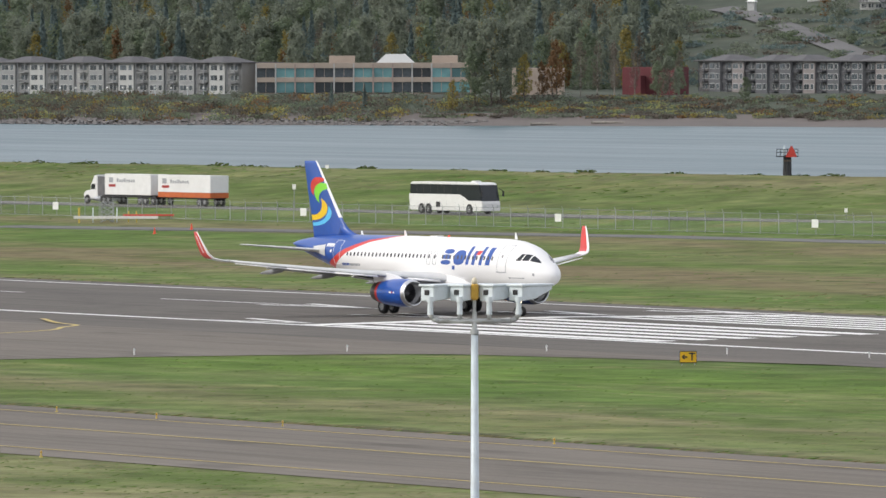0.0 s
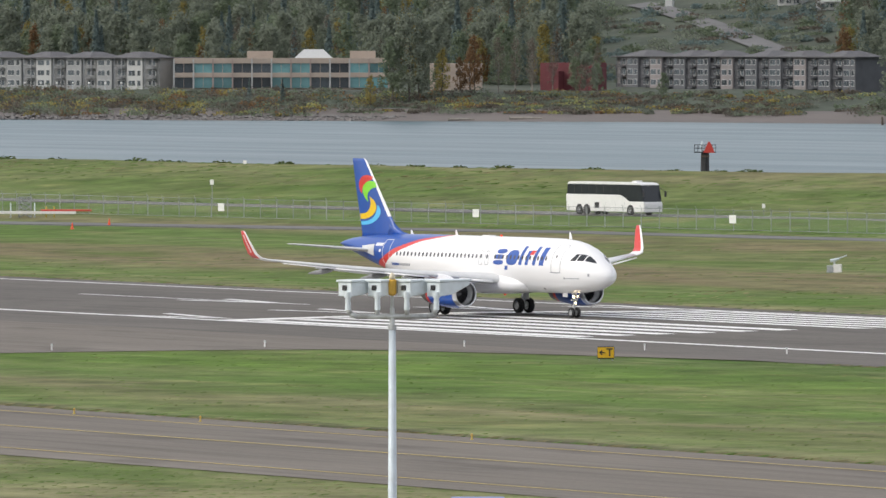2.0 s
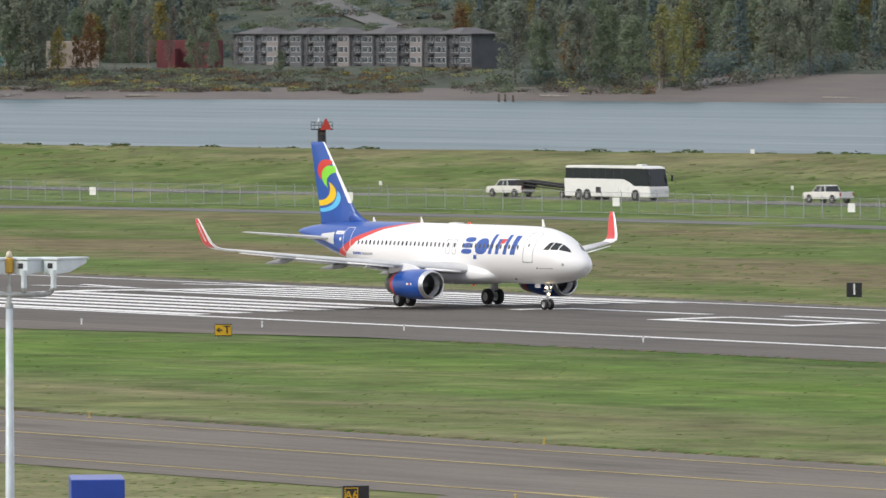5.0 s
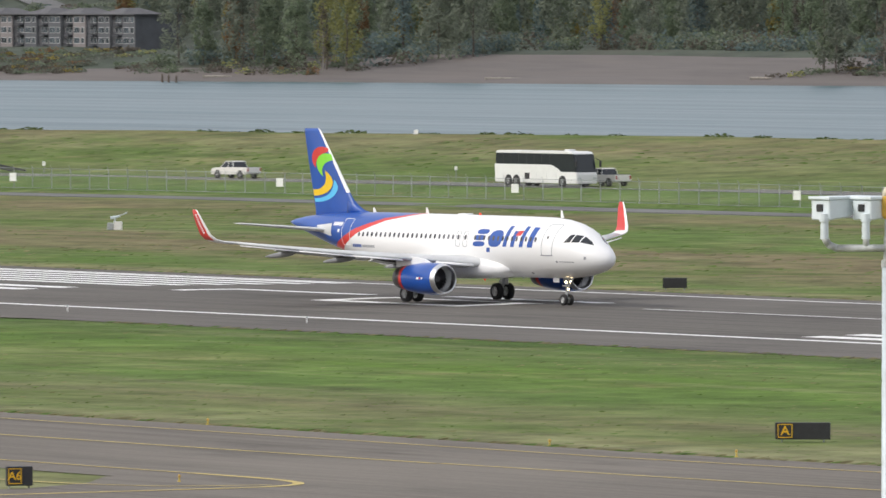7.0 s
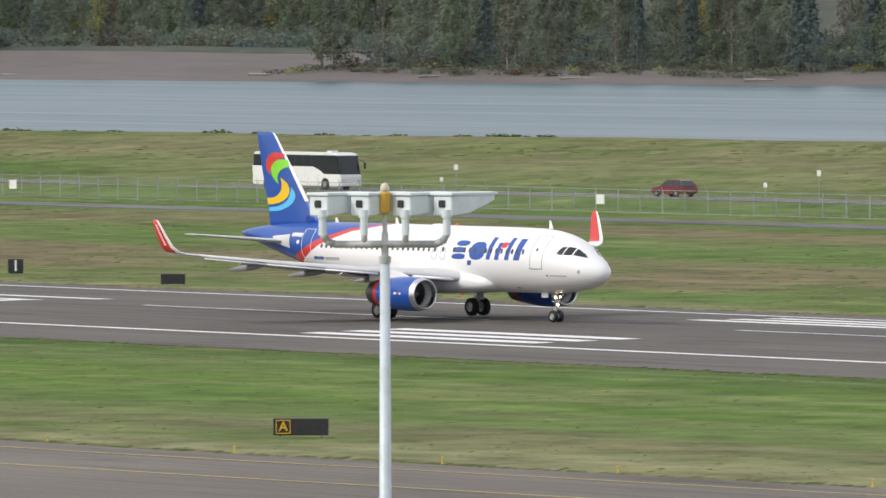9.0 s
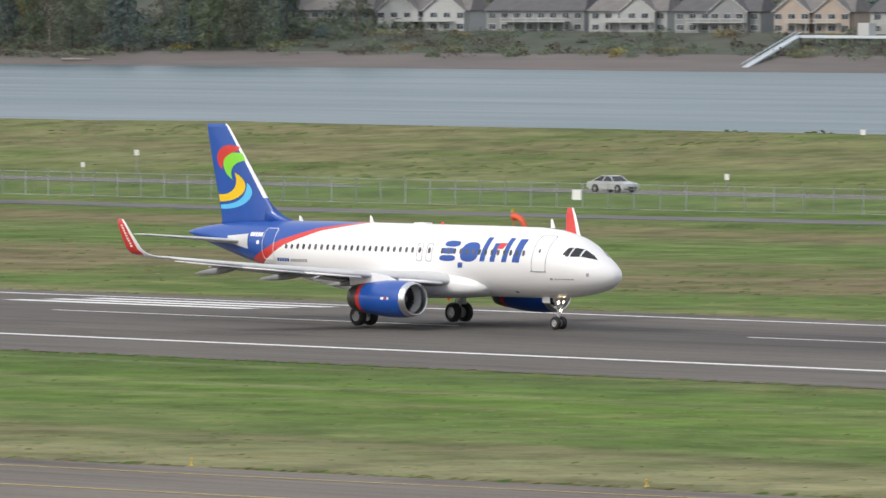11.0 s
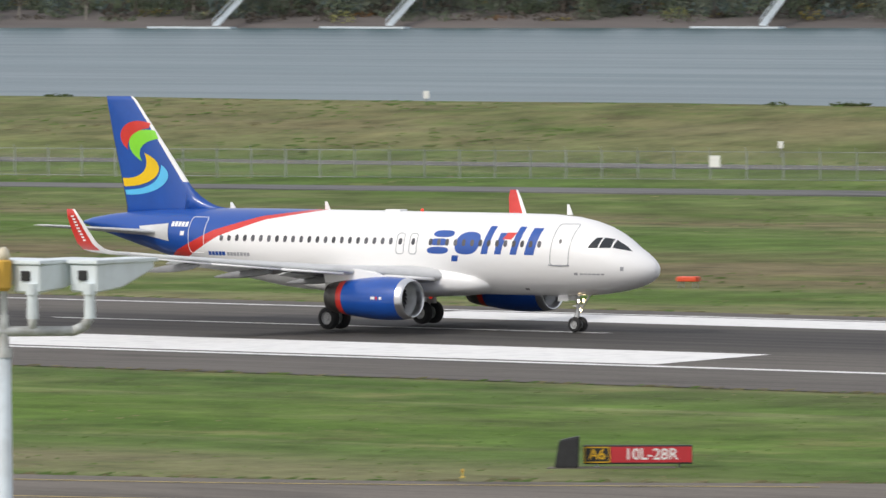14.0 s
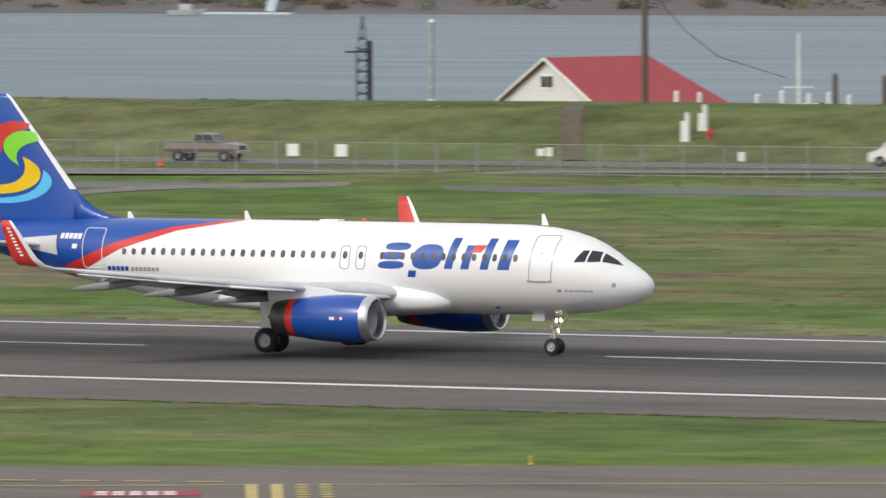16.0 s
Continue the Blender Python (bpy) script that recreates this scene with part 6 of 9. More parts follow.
def motor_coach():
    ob = thing("motor_coach", "white motor coach with dark wraparound windows driving on the road", "bus")
    hw = 1.29
    bm = bmesh.new()
    slab_body(bm, [(0, 0.45), (0.02, 1.25), (-0.12, 1.5), (-13.6, 1.5), (-13.65, 0.5), (-13.4, 0.38), (-0.3, 0.34)], -hw, hw, 0.06)
    part("lower_body", bm, BUS_WHITE, ob)
    bm = bmesh.new()
    slab_body(bm, [(-0.1, 1.48), (-0.55, 3.28), (-13.45, 3.28), (-13.6, 1.48)], -hw + 0.015, hw - 0.015, 0.05)
    glass = part("window_band", bm, DARK_GLASS, ob, "dark tinted window band", smooth=False)
    bm = bmesh.new()
    slab_body(bm, [(-0.5, 3.24), (-0.75, 3.46), (-1.6, 3.55), (-13.2, 3.55), (-13.5, 3.4), (-13.5, 3.24)], -hw, hw, 0.07)
    part("roof", bm, BUS_WHITE, ob)
    # white flank that sweeps up behind the driver
    for s in (-1, 1):
        bm = bmesh.new()
        y = s * (hw + 0.004)
        pts = [(-13.62, 1.4), (-13.62, 2.2), (-4.2, 2.2), (-3.2, 1.85), (-2.4, 1.4)]
        a = [bm.verts.new((x, y, z)) for x, z in pts]
        b = [bm.verts.new((x, y - s * 0.08, z)) for x, z in pts]
        bm.faces.new(a)
        bm.faces.new(b)
        for i in range(len(pts)):
            j = (i + 1) % len(pts)
            bm.faces.new((a[i], a[j], b[j], b[i]))
        part("flank_panel", bm, BUS_WHITE, ob)
        for k in range(7):
            bm = bmesh.new()
            x0 = -4.5 - 1.28 * k
            box(bm, x0 - 0.02, s * (hw - 0.01) - 0.01, 2.2, x0 + 0.02, s * (hw - 0.01) + 0.01, 3.25)
            part("window_divider", bm, CHASSIS, glass)
        bm = bmesh.new()
        box(bm, -8.6, s * (hw + 0.006) - 0.012, 0.72, -7.8, s * (hw + 0.006) + 0.012, 1.35, 0.005)
        part("vent_grille", bm, CHASSIS, ob, "dark vent grille")
        for x0 in (-3.4, -5.0, -6.6, -9.6):
            bm = bmesh.new()
            box(bm, x0 - 0.01, s * (hw + 0.003) - 0.006, 0.5, x0 + 0.01, s * (hw + 0.003) + 0.006, 1.42)
            part("panel_gap", bm, SEAL_GREY, ob)
        bm = bmesh.new()
        box(bm, -0.05, s * 0.98 - 0.24, 0.78, 0.06, s * 0.98 + 0.24, 0.98, 0.03)
        part("headlamp", bm, HEADLAMP, ob)
        bm = bmesh.new()
        tube(bm, (-0.3, s * 1.2, 2.9), (0.25, s * 1.5, 2.6), 0.03, seg=6)
        box(bm, 0.15, s * 1.5 - 0.1, 2.0, 0.3, s * 1.5 + 0.1, 2.6, 0.03)
        part("mirror", bm, CHASSIS, ob)
    bm = bmesh.new()
    box(bm, -0.1, -1.2, 0.36, 0.07, 1.2, 0.62, 0.04)
    part("bumper", bm, BUS_WHITE, ob)
    bm = bmesh.new()
    box(bm, -3.2, -0.4, 3.53, -2.4, 0.4, 3.72, 0.06)
    part("roof_hatch", bm, BUS_WHITE, ob)
    add_wheels(ob, (-2.35, -10.0, -11.3), hw, 0.52, 0.3)
    return ob


def pickup_truck(label, paint, lower=None, lift=0.0):
    ob = thing("pickup_truck", label, "pickup truck")
    hw = 0.98
    z = lift
    bm = bmesh.new()
    slab_body(bm, [(0, 0.5 + z), (-0.02, 0.98 + z), (-0.25, 1.08 + z), (-1.55, 1.16 + z), (-3.55, 1.16 + z), (-3.6, 1.18 + z), (-5.75, 1.18 + z), (-5.8, 0.55 + z), (-5.4, 0.45 + z), (-0.3, 0.42 + z)], -hw, hw, 0.05)
    part("body", bm, paint, ob)
    if lower is not None:
        bm = bmesh.new()
        box(bm, -5.78, -hw - 0.012, 0.5 + z, -0.05, hw + 0.012, 0.74 + z, 0.01)
        part("lower_panel", bm, lower, ob, "darker lower flank")
    bm = bmesh.new()
    slab_body(bm, [(-1.5, 1.14 + z), (-2.15, 1.74 + z), (-3.35, 1.76 + z), (-3.6, 1.14 + z)], -hw + 0.03, hw - 0.03, 0.03, 0.13, 1.4 + z)
    cab = part("glazing", bm, DARK_GLASS, ob, "dark cab glazing")
    bm = bmesh.new()
    slab_body(bm, [(-2.1, 1.72 + z), (-2.25, 1.82 + z), (-3.25, 1.83 + z), (-3.4, 1.72 + z)], -hw + 0.14, hw - 0.14, 0.03)
    part("cab_roof", bm, paint, ob)
    for s in (-1, 1):
        for xa, xb, tilt in ((-1.52, -2.14, 0), (-2.72, -2.72, 0), (-3.56, -3.34, 0)):
            bm = bmesh.new()
            tube(bm, (xa, s * (hw - 0.02), 1.15 + z), (xb, s * (hw - 0.15), 1.75 + z), 0.045, seg=6)
            part("pillar", bm, paint, cab)
    bm = bmesh.new()
    box(bm, -5.65, -hw + 0.1, 1.1 + z, -3.75, hw - 0.1, 1.19 + z)
    part("bed_opening", bm, CHASSIS, ob)
    bm = bmesh.new()
    box(bm, -0.06, -hw + 0.05, 0.42 + z, 0.08, hw - 0.05, 0.62 + z, 0.03)
    part("bumper", bm, SILVER, ob)
    for s in (-1, 1):
        bm = bmesh.new()
        box(bm, -0.1, s * 0.75 - 0.15, 0.72 + z, 0.015, s * 0.75 + 0.15, 0.92 + z, 0.02)
        part("headlamp", bm, HEADLAMP, ob)
        bm = bmesh.new()
        box(bm, -5.82, s * 0.85 - 0.08, 0.75 + z, -5.75, s * 0.85 + 0.08, 1.1 + z, 0.02)
        part("tail_lamp", bm, TAIL_RED, ob)
    bm = bmesh.new()
    box(bm, 0.0, -0.5, 0.7 + z, 0.012, 0.5, 0.95 + z, 0.01)
    part("grille", bm, CHASSIS, ob)
    add_wheels(ob, (-1.0, -4.65), hw, 0.40, 0.26)
    return ob


def sedan(name, label, paint, category, roof_x=(-1.45, -2.05, -3.2, -4.05), top=1.45):
    ob = thing(name, label, category)
    hw = 0.9
    bm = bmesh.new()
    slab_body(bm, [(0, 0.35), (-0.02, 0.68), (-0.3, 0.82), (-1.4, 0.95), (-4.1, 0.98), (-4.68, 0.92), (-4.75, 0.5), (-4.5, 0.28), (-0.3, 0.25)], -hw, hw, 0.07)
    part("body", bm, paint, ob)
    bm = bmesh.new()
    a, b, c, d = roof_x
    slab_body(bm, [(a, 0.92), (b, top - 0.06), (c, top - 0.05), (d, 0.95)], -hw + 0.05, hw - 0.05, 0.03, 0.2, 1.1)
    win = part("glazing", bm, DARK_GLASS, ob, "dark glazing")
    bm = bmesh.new()
    slab_body(bm, [(b + 0.05, top - 0.09), (b - 0.2, top), (c + 0.2, top), (c - 0.1, top - 0.09)], -hw + 0.22, hw - 0.22, 0.03)
    part("roof", bm, paint, ob)
    for s in (-1, 1):
        for xa, xb in ((a, b), ((a + d) / 2, (b + c) / 2), (d, c)):
            bm = bmesh.new()
            tube(bm, (xa, s * (hw - 0.04), 0.95), (xb, s * (hw - 0.24), top - 0.06), 0.04, seg=6)
            part("pillar", bm, paint, win)
        bm = bmesh.new()
        box(bm, -0.28, s * 0.64 - 0.18, 0.58, 0.0, s * 0.64 + 0.18, 0.74, 0.04)
        part("headlamp", bm, HEADLAMP, ob)
        bm = bmesh.new()
        box(bm, -4.76, s * 0.65 - 0.15, 0.65, -4.6, s * 0.65 + 0.15, 0.85, 0.03)
        part("tail_lamp", bm, TAIL_RED, ob)
    bm = bmesh.new()
    box(bm, -0.02, -0.5, 0.35, 0.012, 0.5, 0.5, 0.02)
    part("grille", bm, CHASSIS, ob)
    add_wheels(ob, (-0.9, -3.65), hw, 0.33, 0.22)
    return ob


def cargo_van():
    ob = thing("cargo_van", "white panel van driving on the road", "van")
    hw = 0.98
    bm = bmesh.new()
    slab_body(bm, [(0, 0.4), (-0.05, 0.95), (-0.9, 1.15), (-1.7, 1.95), (-2.0, 2.1), (-5.3, 2.1), (-5.4, 0.45), (-0.3, 0.32)], -hw, hw, 0.07, 0.1, 1.3)
    part("body", bm, BUS_WHITE, ob)
    for s in (-1, 1):
        bm = bmesh.new()
        slab_body(bm, [(-1.15, 1.2), (-1.75, 1.78), (-2.7, 1.78), (-2.7, 1.2)], s * (hw - 0.06) - 0.03, s * (hw - 0.06) + 0.03, 0.0)
        part("side_window", bm, DARK_GLASS, ob)
    bm = bmesh.new()
    slab_body(bm, [(-0.88, 1.18), (-1.62, 1.9), (-1.68, 1.86), (-0.95, 1.14)], -0.8, 0.8, 0.0)
    part("windscreen", bm, DARK_GLASS, ob)
    add_wheels(ob, (-0.95, -4.3), hw, 0.34, 0.22)
    return ob


def semi_truck():
    ob = thing("semi_truck", "white semi truck hauling two pale box trailers", "semi truck")
    bm = bmesh.new()
    slab_body(bm, [(0, 0.5), (0.0, 1.3), (-0.4, 1.55), (-2.2, 1.75), (-2.3, 0.6), (-0.3, 0.4)], -1.0, 1.0, 0.1)
    part("hood", bm, BUS_WHITE, ob)
    bm = bmesh.new()
    slab_body(bm, [(-1.7, 0.7), (-1.8, 1.75), (-2.15, 2.5), (-2.7, 3.35), (-3.3, 3.5), (-3.4, 3.45), (-3.4, 0.7)], -1.2, 1.2, 0.08)
    cab = part("cab", bm, BUS_WHITE, ob)
    # dark block added to fill the dark gap between cab and trailer
    bm = bmesh.new()
    box(bm, -4.9, -1.12, 0.9, -3.38, 1.12, 3.3, 0.06)
    part("gap_block", bm, AIR_DARKGREY, ob, "dark grey block filling the gap behind the cab")
    for s in (-1, 1):
        bm = bmesh.new()
        slab_body(bm, [(-1.95, 1.75), (-2.2, 2.4), (-2.95, 2.4), (-2.95, 1.75)], s * 1.2 - 0.02, s * 1.2 + 0.02, 0)
        part("side_window", bm, DARK_GLASS, cab)
    bm = bmesh.new()
    slab_body(bm, [(-1.74, 1.8), (-2.07, 2.45), (-2.15, 2.4), (-1.82, 1.76)], -1.05, 1.05, 0)
    part("windscreen", bm, DARK_GLASS, cab)
    bm = bmesh.new()
    box(bm, -6.2, -1.1, 0.75, -2.0, 1.1, 1.05)
    part("chassis", bm, CHASSIS, ob)
    for s in (-1, 1):
        bm = bmesh.new()
        tube(bm, (-3.0, s * 1.05, 0.65), (-4.2, s * 1.05, 0.65), 0.3, seg=14)
        part("fuel_tank", bm, SILVER, ob)
    add_wheels(ob, (-1.1, -4.9, -5.9), 1.2, 0.5, 0.3)
    for k, (x0, ln) in enumerate(((-5.2, 10.2), (-17.0, 11.4))):
        bm = bmesh.new()
        box(bm, x0 - ln, -1.28, 1.15 if k == 0 else 1.6, x0, 1.28, 3.62, 0.05)
        tr = part("box_trailer", bm, BUS_WHITE, ob, "white box trailer" if k == 0 else "white and orange box trailer")
        if k:
            bm = bmesh.new()
            box(bm, x0 - ln, -1.285, 1.0, x0, 1.285, 1.59, 0.02)
            part("orange_base", bm, TRAILER_ORANGE, tr, "orange lower flank")
        bm = bmesh.new()
        box(bm, x0 - ln + 0.3, -1.1, 0.85, x0 - 0.5, 1.1, 1.24)
        part("frame", bm, CHASSIS, tr)
        for s in (-1, 1):
            # emblem and name as plain shapes
            bm = bmesh.new()
            box(bm, x0 - 1.9, s * 1.285 - 0.01, 2.6, x0 - 1.0, s * 1.285 + 0.01, 3.2, 0.005)
            part("emblem", bm, SEAL_GREY, tr)
            bm = bmesh.new()
            box(bm, x0 - 2.4, s * 1.285 - 0.01, 2.1, x0 - 0.9, s * 1.285 + 0.01, 2.4, 0.005)
            part("emblem", bm, TAIL_RED, tr)
            for j in range(8):
                bm = bmesh.new()
                xx = x0 - 2.7 - 0.52 * j
                box(bm, xx - 0.38, s * 1.285 - 0.01, 2.65, xx, s * 1.285 + 0.01, 3.12 if j in (0, 3) else 2.98, 0.005)
                part("lettering_bar", bm, SEAL_GREY, tr)
        add_wheels(ob, (x0 - ln + 1.2, x0 - ln + 2.4), 1.24, 0.5, 0.3)
    add_wheels(ob, (-15.9,), 1.24, 0.5, 0.3)
    return ob


def ramp_trailer():
    """Empty car-carrier trailer with a long sloping deck, towed by the pickup."""
    ob = thing("flatbed_trailer", "dark empty car-hauling trailer with sloping deck", "trailer")
    bm = bmesh.new()
    for s in (-1, 1):
        tube(bm, (0.3, s * 0.95, 1.75), (-7.0, s * 0.95, 1.25), 0.09, seg=6)
        tube(bm, (-7.0, s * 0.95, 1.25), (-14.2, s * 0.95, 0.35), 0.09, seg=6)
        tube(bm, (0.2, s * 0.95, 1.4), (-9.0, s * 0.95, 0.7), 0.07, seg=6)
    part("rails", bm, CHASSIS, ob)
    for k in range(18):
        x = 0.1 - 0.8 * k
        z = 1.75 - 0.5 * (0.3 - x) / 7.3 if x > -7 else 1.25 - 0.9 * (-7 - x) / 7.2
        bm = bmesh.new()
        box(bm, x - 0.3, -0.95, z - 0.06, x + 0.25, 0.95, z + 0.02)
        part("deck_plank", bm, CHASSIS, ob)
    bm = bmesh.new()
    box(bm, -0.8, -0.9, 0.9, 0.5, 0.9, 1.6, 0.05)
    part("gooseneck", bm, CHASSIS, ob)
    add_wheels(ob, (-7.4, -8.3), 1.1, 0.38, 0.25)
    return ob


coach = motor_coach()
truck = semi_truck()
tow_pickup = pickup_truck("white crew-cab pickup towing an empty trailer on the road", CAR_WHITE)
hauler = ramp_trailer()
white_pickup = pickup_truck("white crew-cab pickup driving along the levee road", CAR_WHITE)
far_pickup = pickup_truck("cream pickup passing behind the coach on the road", CAR_WHITE)
brown_pickup = pickup_truck("dusty two-tone brown and taupe pickup on the road", CAR_TAUPE, CAR_BROWN, 0.15)
red_car = sedan("hatchback_car", "dark maroon hatchback driving on the levee road", CAR_MAROON, "car", (-1.35, -2.0, -3.9, -4.55), 1.55)
silver_car = sedan("sedan_car", "silver four-door sedan driving on the levee road", CAR_SILVER, "car")
van = cargo_van()


# ---- river, marina and far bank ----
TIMBER = material("weathered_timber", (0.12, 0.095, 0.075), 0.85, vary=0.3, scale=2, stretch=(1, 1, 0.2))
DARK_STEEL = material("dark_tarred_steel", (0.035, 0.036, 0.04), 0.6, vary=0.25)
ROOF_RED = material("red_sheet_roof", (0.36, 0.045, 0.05), 0.55, vary=0.1, scale=0.8, stretch=(3, 0.2, 1))
SHED_WHITE = material("white_clapboard", (0.72, 0.72, 0.68), 0.6, vary=0.06, scale=3, stretch=(0.2, 0.2, 4))


def river_beacon():
    """Navigation dolphin on piles, with a red triangle board."""
    x, y = -981.6, 632
    ob = thing("river_beacon", "dark timber navigation beacon with red triangle board in the river", "river beacon", at=pose(x, y, WATER_Z - 1, 0, 0, 57))
    bm = bmesh.new()
    for k in range(9):
        a = 2 * math.pi * k / 9
        tube(bm, (0.68 * math.cos(a), 0.68 * math.sin(a), 0), (0.34 * math.cos(a + 0.5), 0.34 * math.sin(a + 0.5), 12.6 + 0.2 * (k % 3)), 0.2, 0.15, 8)
    tube(bm, (0, 0, 0), (0, 0, 12.9), 0.3, 0.25, 8)
    part("pile_cluster", bm, DARK_STEEL, ob)
    for z, r in ((7.5, 0.72), (10.0, 0.62), (12.2, 0.54)):
        bm = bmesh.new()
        tube(bm, (0, 0, z), (0, 0, z + 0.22), r, r, 14)
        part("band", bm, TIMBER, ob)
    bm = bmesh.new()
    box(bm, -1.35, -0.7, 12.75, 1.35, 0.7, 12.88, 0.02)
    part("platform", bm, DARK_STEEL, ob)
    bm = bmesh.new()
    for k in range(7):
        for yy in (-0.65, 0.65):
            tube(bm, (-1.3 + 0.433 * k, yy, 12.88), (-1.3 + 0.433 * k, yy, 13.7), 0.035, seg=5)
    for yy in (-0.65, 0.65):
        for zz in (13.3, 13.7):
            tube(bm, (-1.3, yy, zz), (1.3, yy, zz), 0.04, seg=5)
    part("railing", bm, DARK_STEEL, ob)
    bm = bmesh.new()
    vs = [bm.verts.new(p) for p in ((-0.2, -0.76, 12.75), (1.2, -0.76, 12.75), (0.6, -0.76, 14.1), (0.4, -0.76, 14.1), (-0.2, -0.7, 12.75), (1.2, -0.7, 12.75), (0.6, -0.7, 14.1), (0.4, -0.7, 14.1))]
    for f in ((0, 1, 2, 3), (7, 6, 5, 4), (0, 4, 5, 1), (1, 5, 6, 2), (2, 6, 7, 3), (3, 7, 4, 0)):
        bm.faces.new([vs[i] for i in f])
    part("triangle_board", bm, STRIPE_RED, ob, "bright red triangle board")
    bm = bmesh.new()
    tube(bm, (-0.35, 0, 12.88), (-0.35, 0, 13.6), 0.22, 0.2, 10)
    tube(bm, (-0.35, 0, 13.6), (-0.35, 0, 14.2), 0.26, 0.05, 10)
    part("lantern", bm, POLE_PAINT, ob, "pale lantern with conical cap")


river_beacon()


def water_tower_frame():
    x, y = -366.8, 640
    ob = thing("steel_tower", "dark lattice pile tower with platform at the marina", "river tower", at=pose(x, y, WATER_Z - 1, 0, 0, 30))
    bm = bmesh.new()
    for sx in (-1, 1):
        for sy in (-1, 1):
            tube(bm, (sx * 0.55, sy * 0.55, 0), (sx * 0.4, sy * 0.4, 14.6), 0.06, seg=6)
            tube(bm, (sx * 0.4, sy * 0.4, 14.6), (0.0, 0.0, 17.4), 0.04, seg=6)
    for z in np.arange(9.5, 17.0, 0.85):
        w = 0.5 if z < 14.6 else 0.4 * (17.4 - z) / 2.8
        tube(bm, (-w, -w, z), (w, -w, z + 0.3), 0.05, seg=5)
        tube(bm, (w, w, z), (-w, w, z + 0.3), 0.05, seg=5)
        tube(bm, (-w, -w, z), (w, -w, z + 0.85), 0.03, seg=5)
    part("lattice", bm, DARK_STEEL, ob)
    bm = bmesh.new()
    box(bm, -1.3, -0.6, 14.5, 0.8, 0.6, 14.64)
    box(bm, 0.35, -0.2, 9, 0.75, 0.2, 15.4, 0.02)
    part("platform", bm, DARK_STEEL, ob)


water_tower_frame()


def marina_pole(name, label, x, y, z0, z1, r, mat, white_foot=False, cat="pole"):
    ob = thing(name, label, cat, at=pose(x, y, z0))
    bm = bmesh.new()
    tube(bm, (0, 0, 0), (0, 0, z1 - z0), r, r * 0.85, 12)
    part("shaft", bm, mat, ob)
    bm = bmesh.new()
    tube(bm, (0, 0, z1 - z0), (0, 0, z1 - z0 + r * 0.9), r * 0.95, r * 0.2, 12)
    part("cap", bm, SIGN_WHITE if white_foot else mat, ob)
    if white_foot:
        bm = bmesh.new()
        tube(bm, (0, 0, 9.0), (0, 0, 11.0), r * 1.06, r * 1.06, 12)
        part("sleeve", bm, SIGN_WHITE, ob, "white sleeve")
    return ob


marina_pole("mooring_pile", "grey steel mooring pile with pale sleeve", -360.7, 640, WATER_Z - 1, 10.9, 0.26, GALV, True, "mooring pile")
pole = marina_pole("utility_pole", "tall brown timber utility pole by the marina", -336.8, 630, 4.0, 16.5, 0.26, TIMBER, cat="utility pole")


wire = [Vector(p) for p in ((0, 0, 11.6), (0.4, 1.2, 8.9), (2.0, 2.6, 6.5), (4.0, 4.2, 4.5), (6.7, 10, 2.84))]
bm = bmesh.new()
for a, b in zip(wire, wire[1:]):
    tube(bm, a, b, 0.03, seg=5)
part("service_wire", bm, DARK_STEEL, pole, "slack dark service wire")


def boathouse():
    # the long roof runs along the bank, the gable faces west
    x, y = -363.7, 664
    ob = thing("boathouse", "white clapboard boathouse with red sheet roof beyond the levee", "boathouse", at=pose(x, y, 0.3, 0, 0, 74.8))
    ln, hw, eave, ridge = 14.6, 5.6, 3.7, 7.3
    bm = bmesh.new()
    loft(bm, [[(xx, -hw, -2), (xx, hw, -2), (xx, hw, eave - 0.1), (xx, 0, top), (xx, -hw, eave - 0.1)] for xx, top in ((0, ridge - 0.15), (ln - 3.4, ridge - 0.3), (ln, eave - 0.1))])
    part("wall", bm, SHED_WHITE, ob)
    for s in (-1, 1):
        bm = bmesh.new()
        a = [(-0.5, s * (hw + 0.5), eave - 0.35), (ln + 0.4, s * (hw + 0.5), eave - 0.35), (ln - 3.0, 0, ridge), (-0.5, 0, ridge)]
        loft(bm, [a, [(p[0], p[1], p[2] + 0.14) for p in a]])
        part("roof_slope", bm, ROOF_RED, ob, "red ribbed sheet roof")
    bm = bmesh.new()
    a = [(ln - 3.0, 0, ridge), (ln + 0.4, -hw - 0.5, eave - 0.35), (ln + 0.4, hw + 0.5, eave - 0.35)]
    loft(bm, [a, [(p[0], p[1], p[2] + 0.14) for p in a]])
    part("roof_hip", bm, ROOF_RED, ob)
    bm = bmesh.new()
    box(bm, -0.08, -0.7, 4.9, 0.02, 0.7, 6.1, 0.02)
    w = part("gable_window", bm, SIGN_WHITE, ob)
    for s in (-1, 1):
        bm = bmesh.new()
        box(bm, -0.11, s * 0.33 - 0.27, 5.1, -0.04, s * 0.33 + 0.27, 5.95)
        part("pane", bm, DARK_GLASS, w)
    for s in (-1, 1):
        bm = bmesh.new()
        tube(bm, (-0.45, s * (hw + 0.45), eave - 0.3), (-0.45, 0, ridge + 0.05), 0.12, seg=6)
        part("bargeboard", bm, SIGN_WHITE, ob)


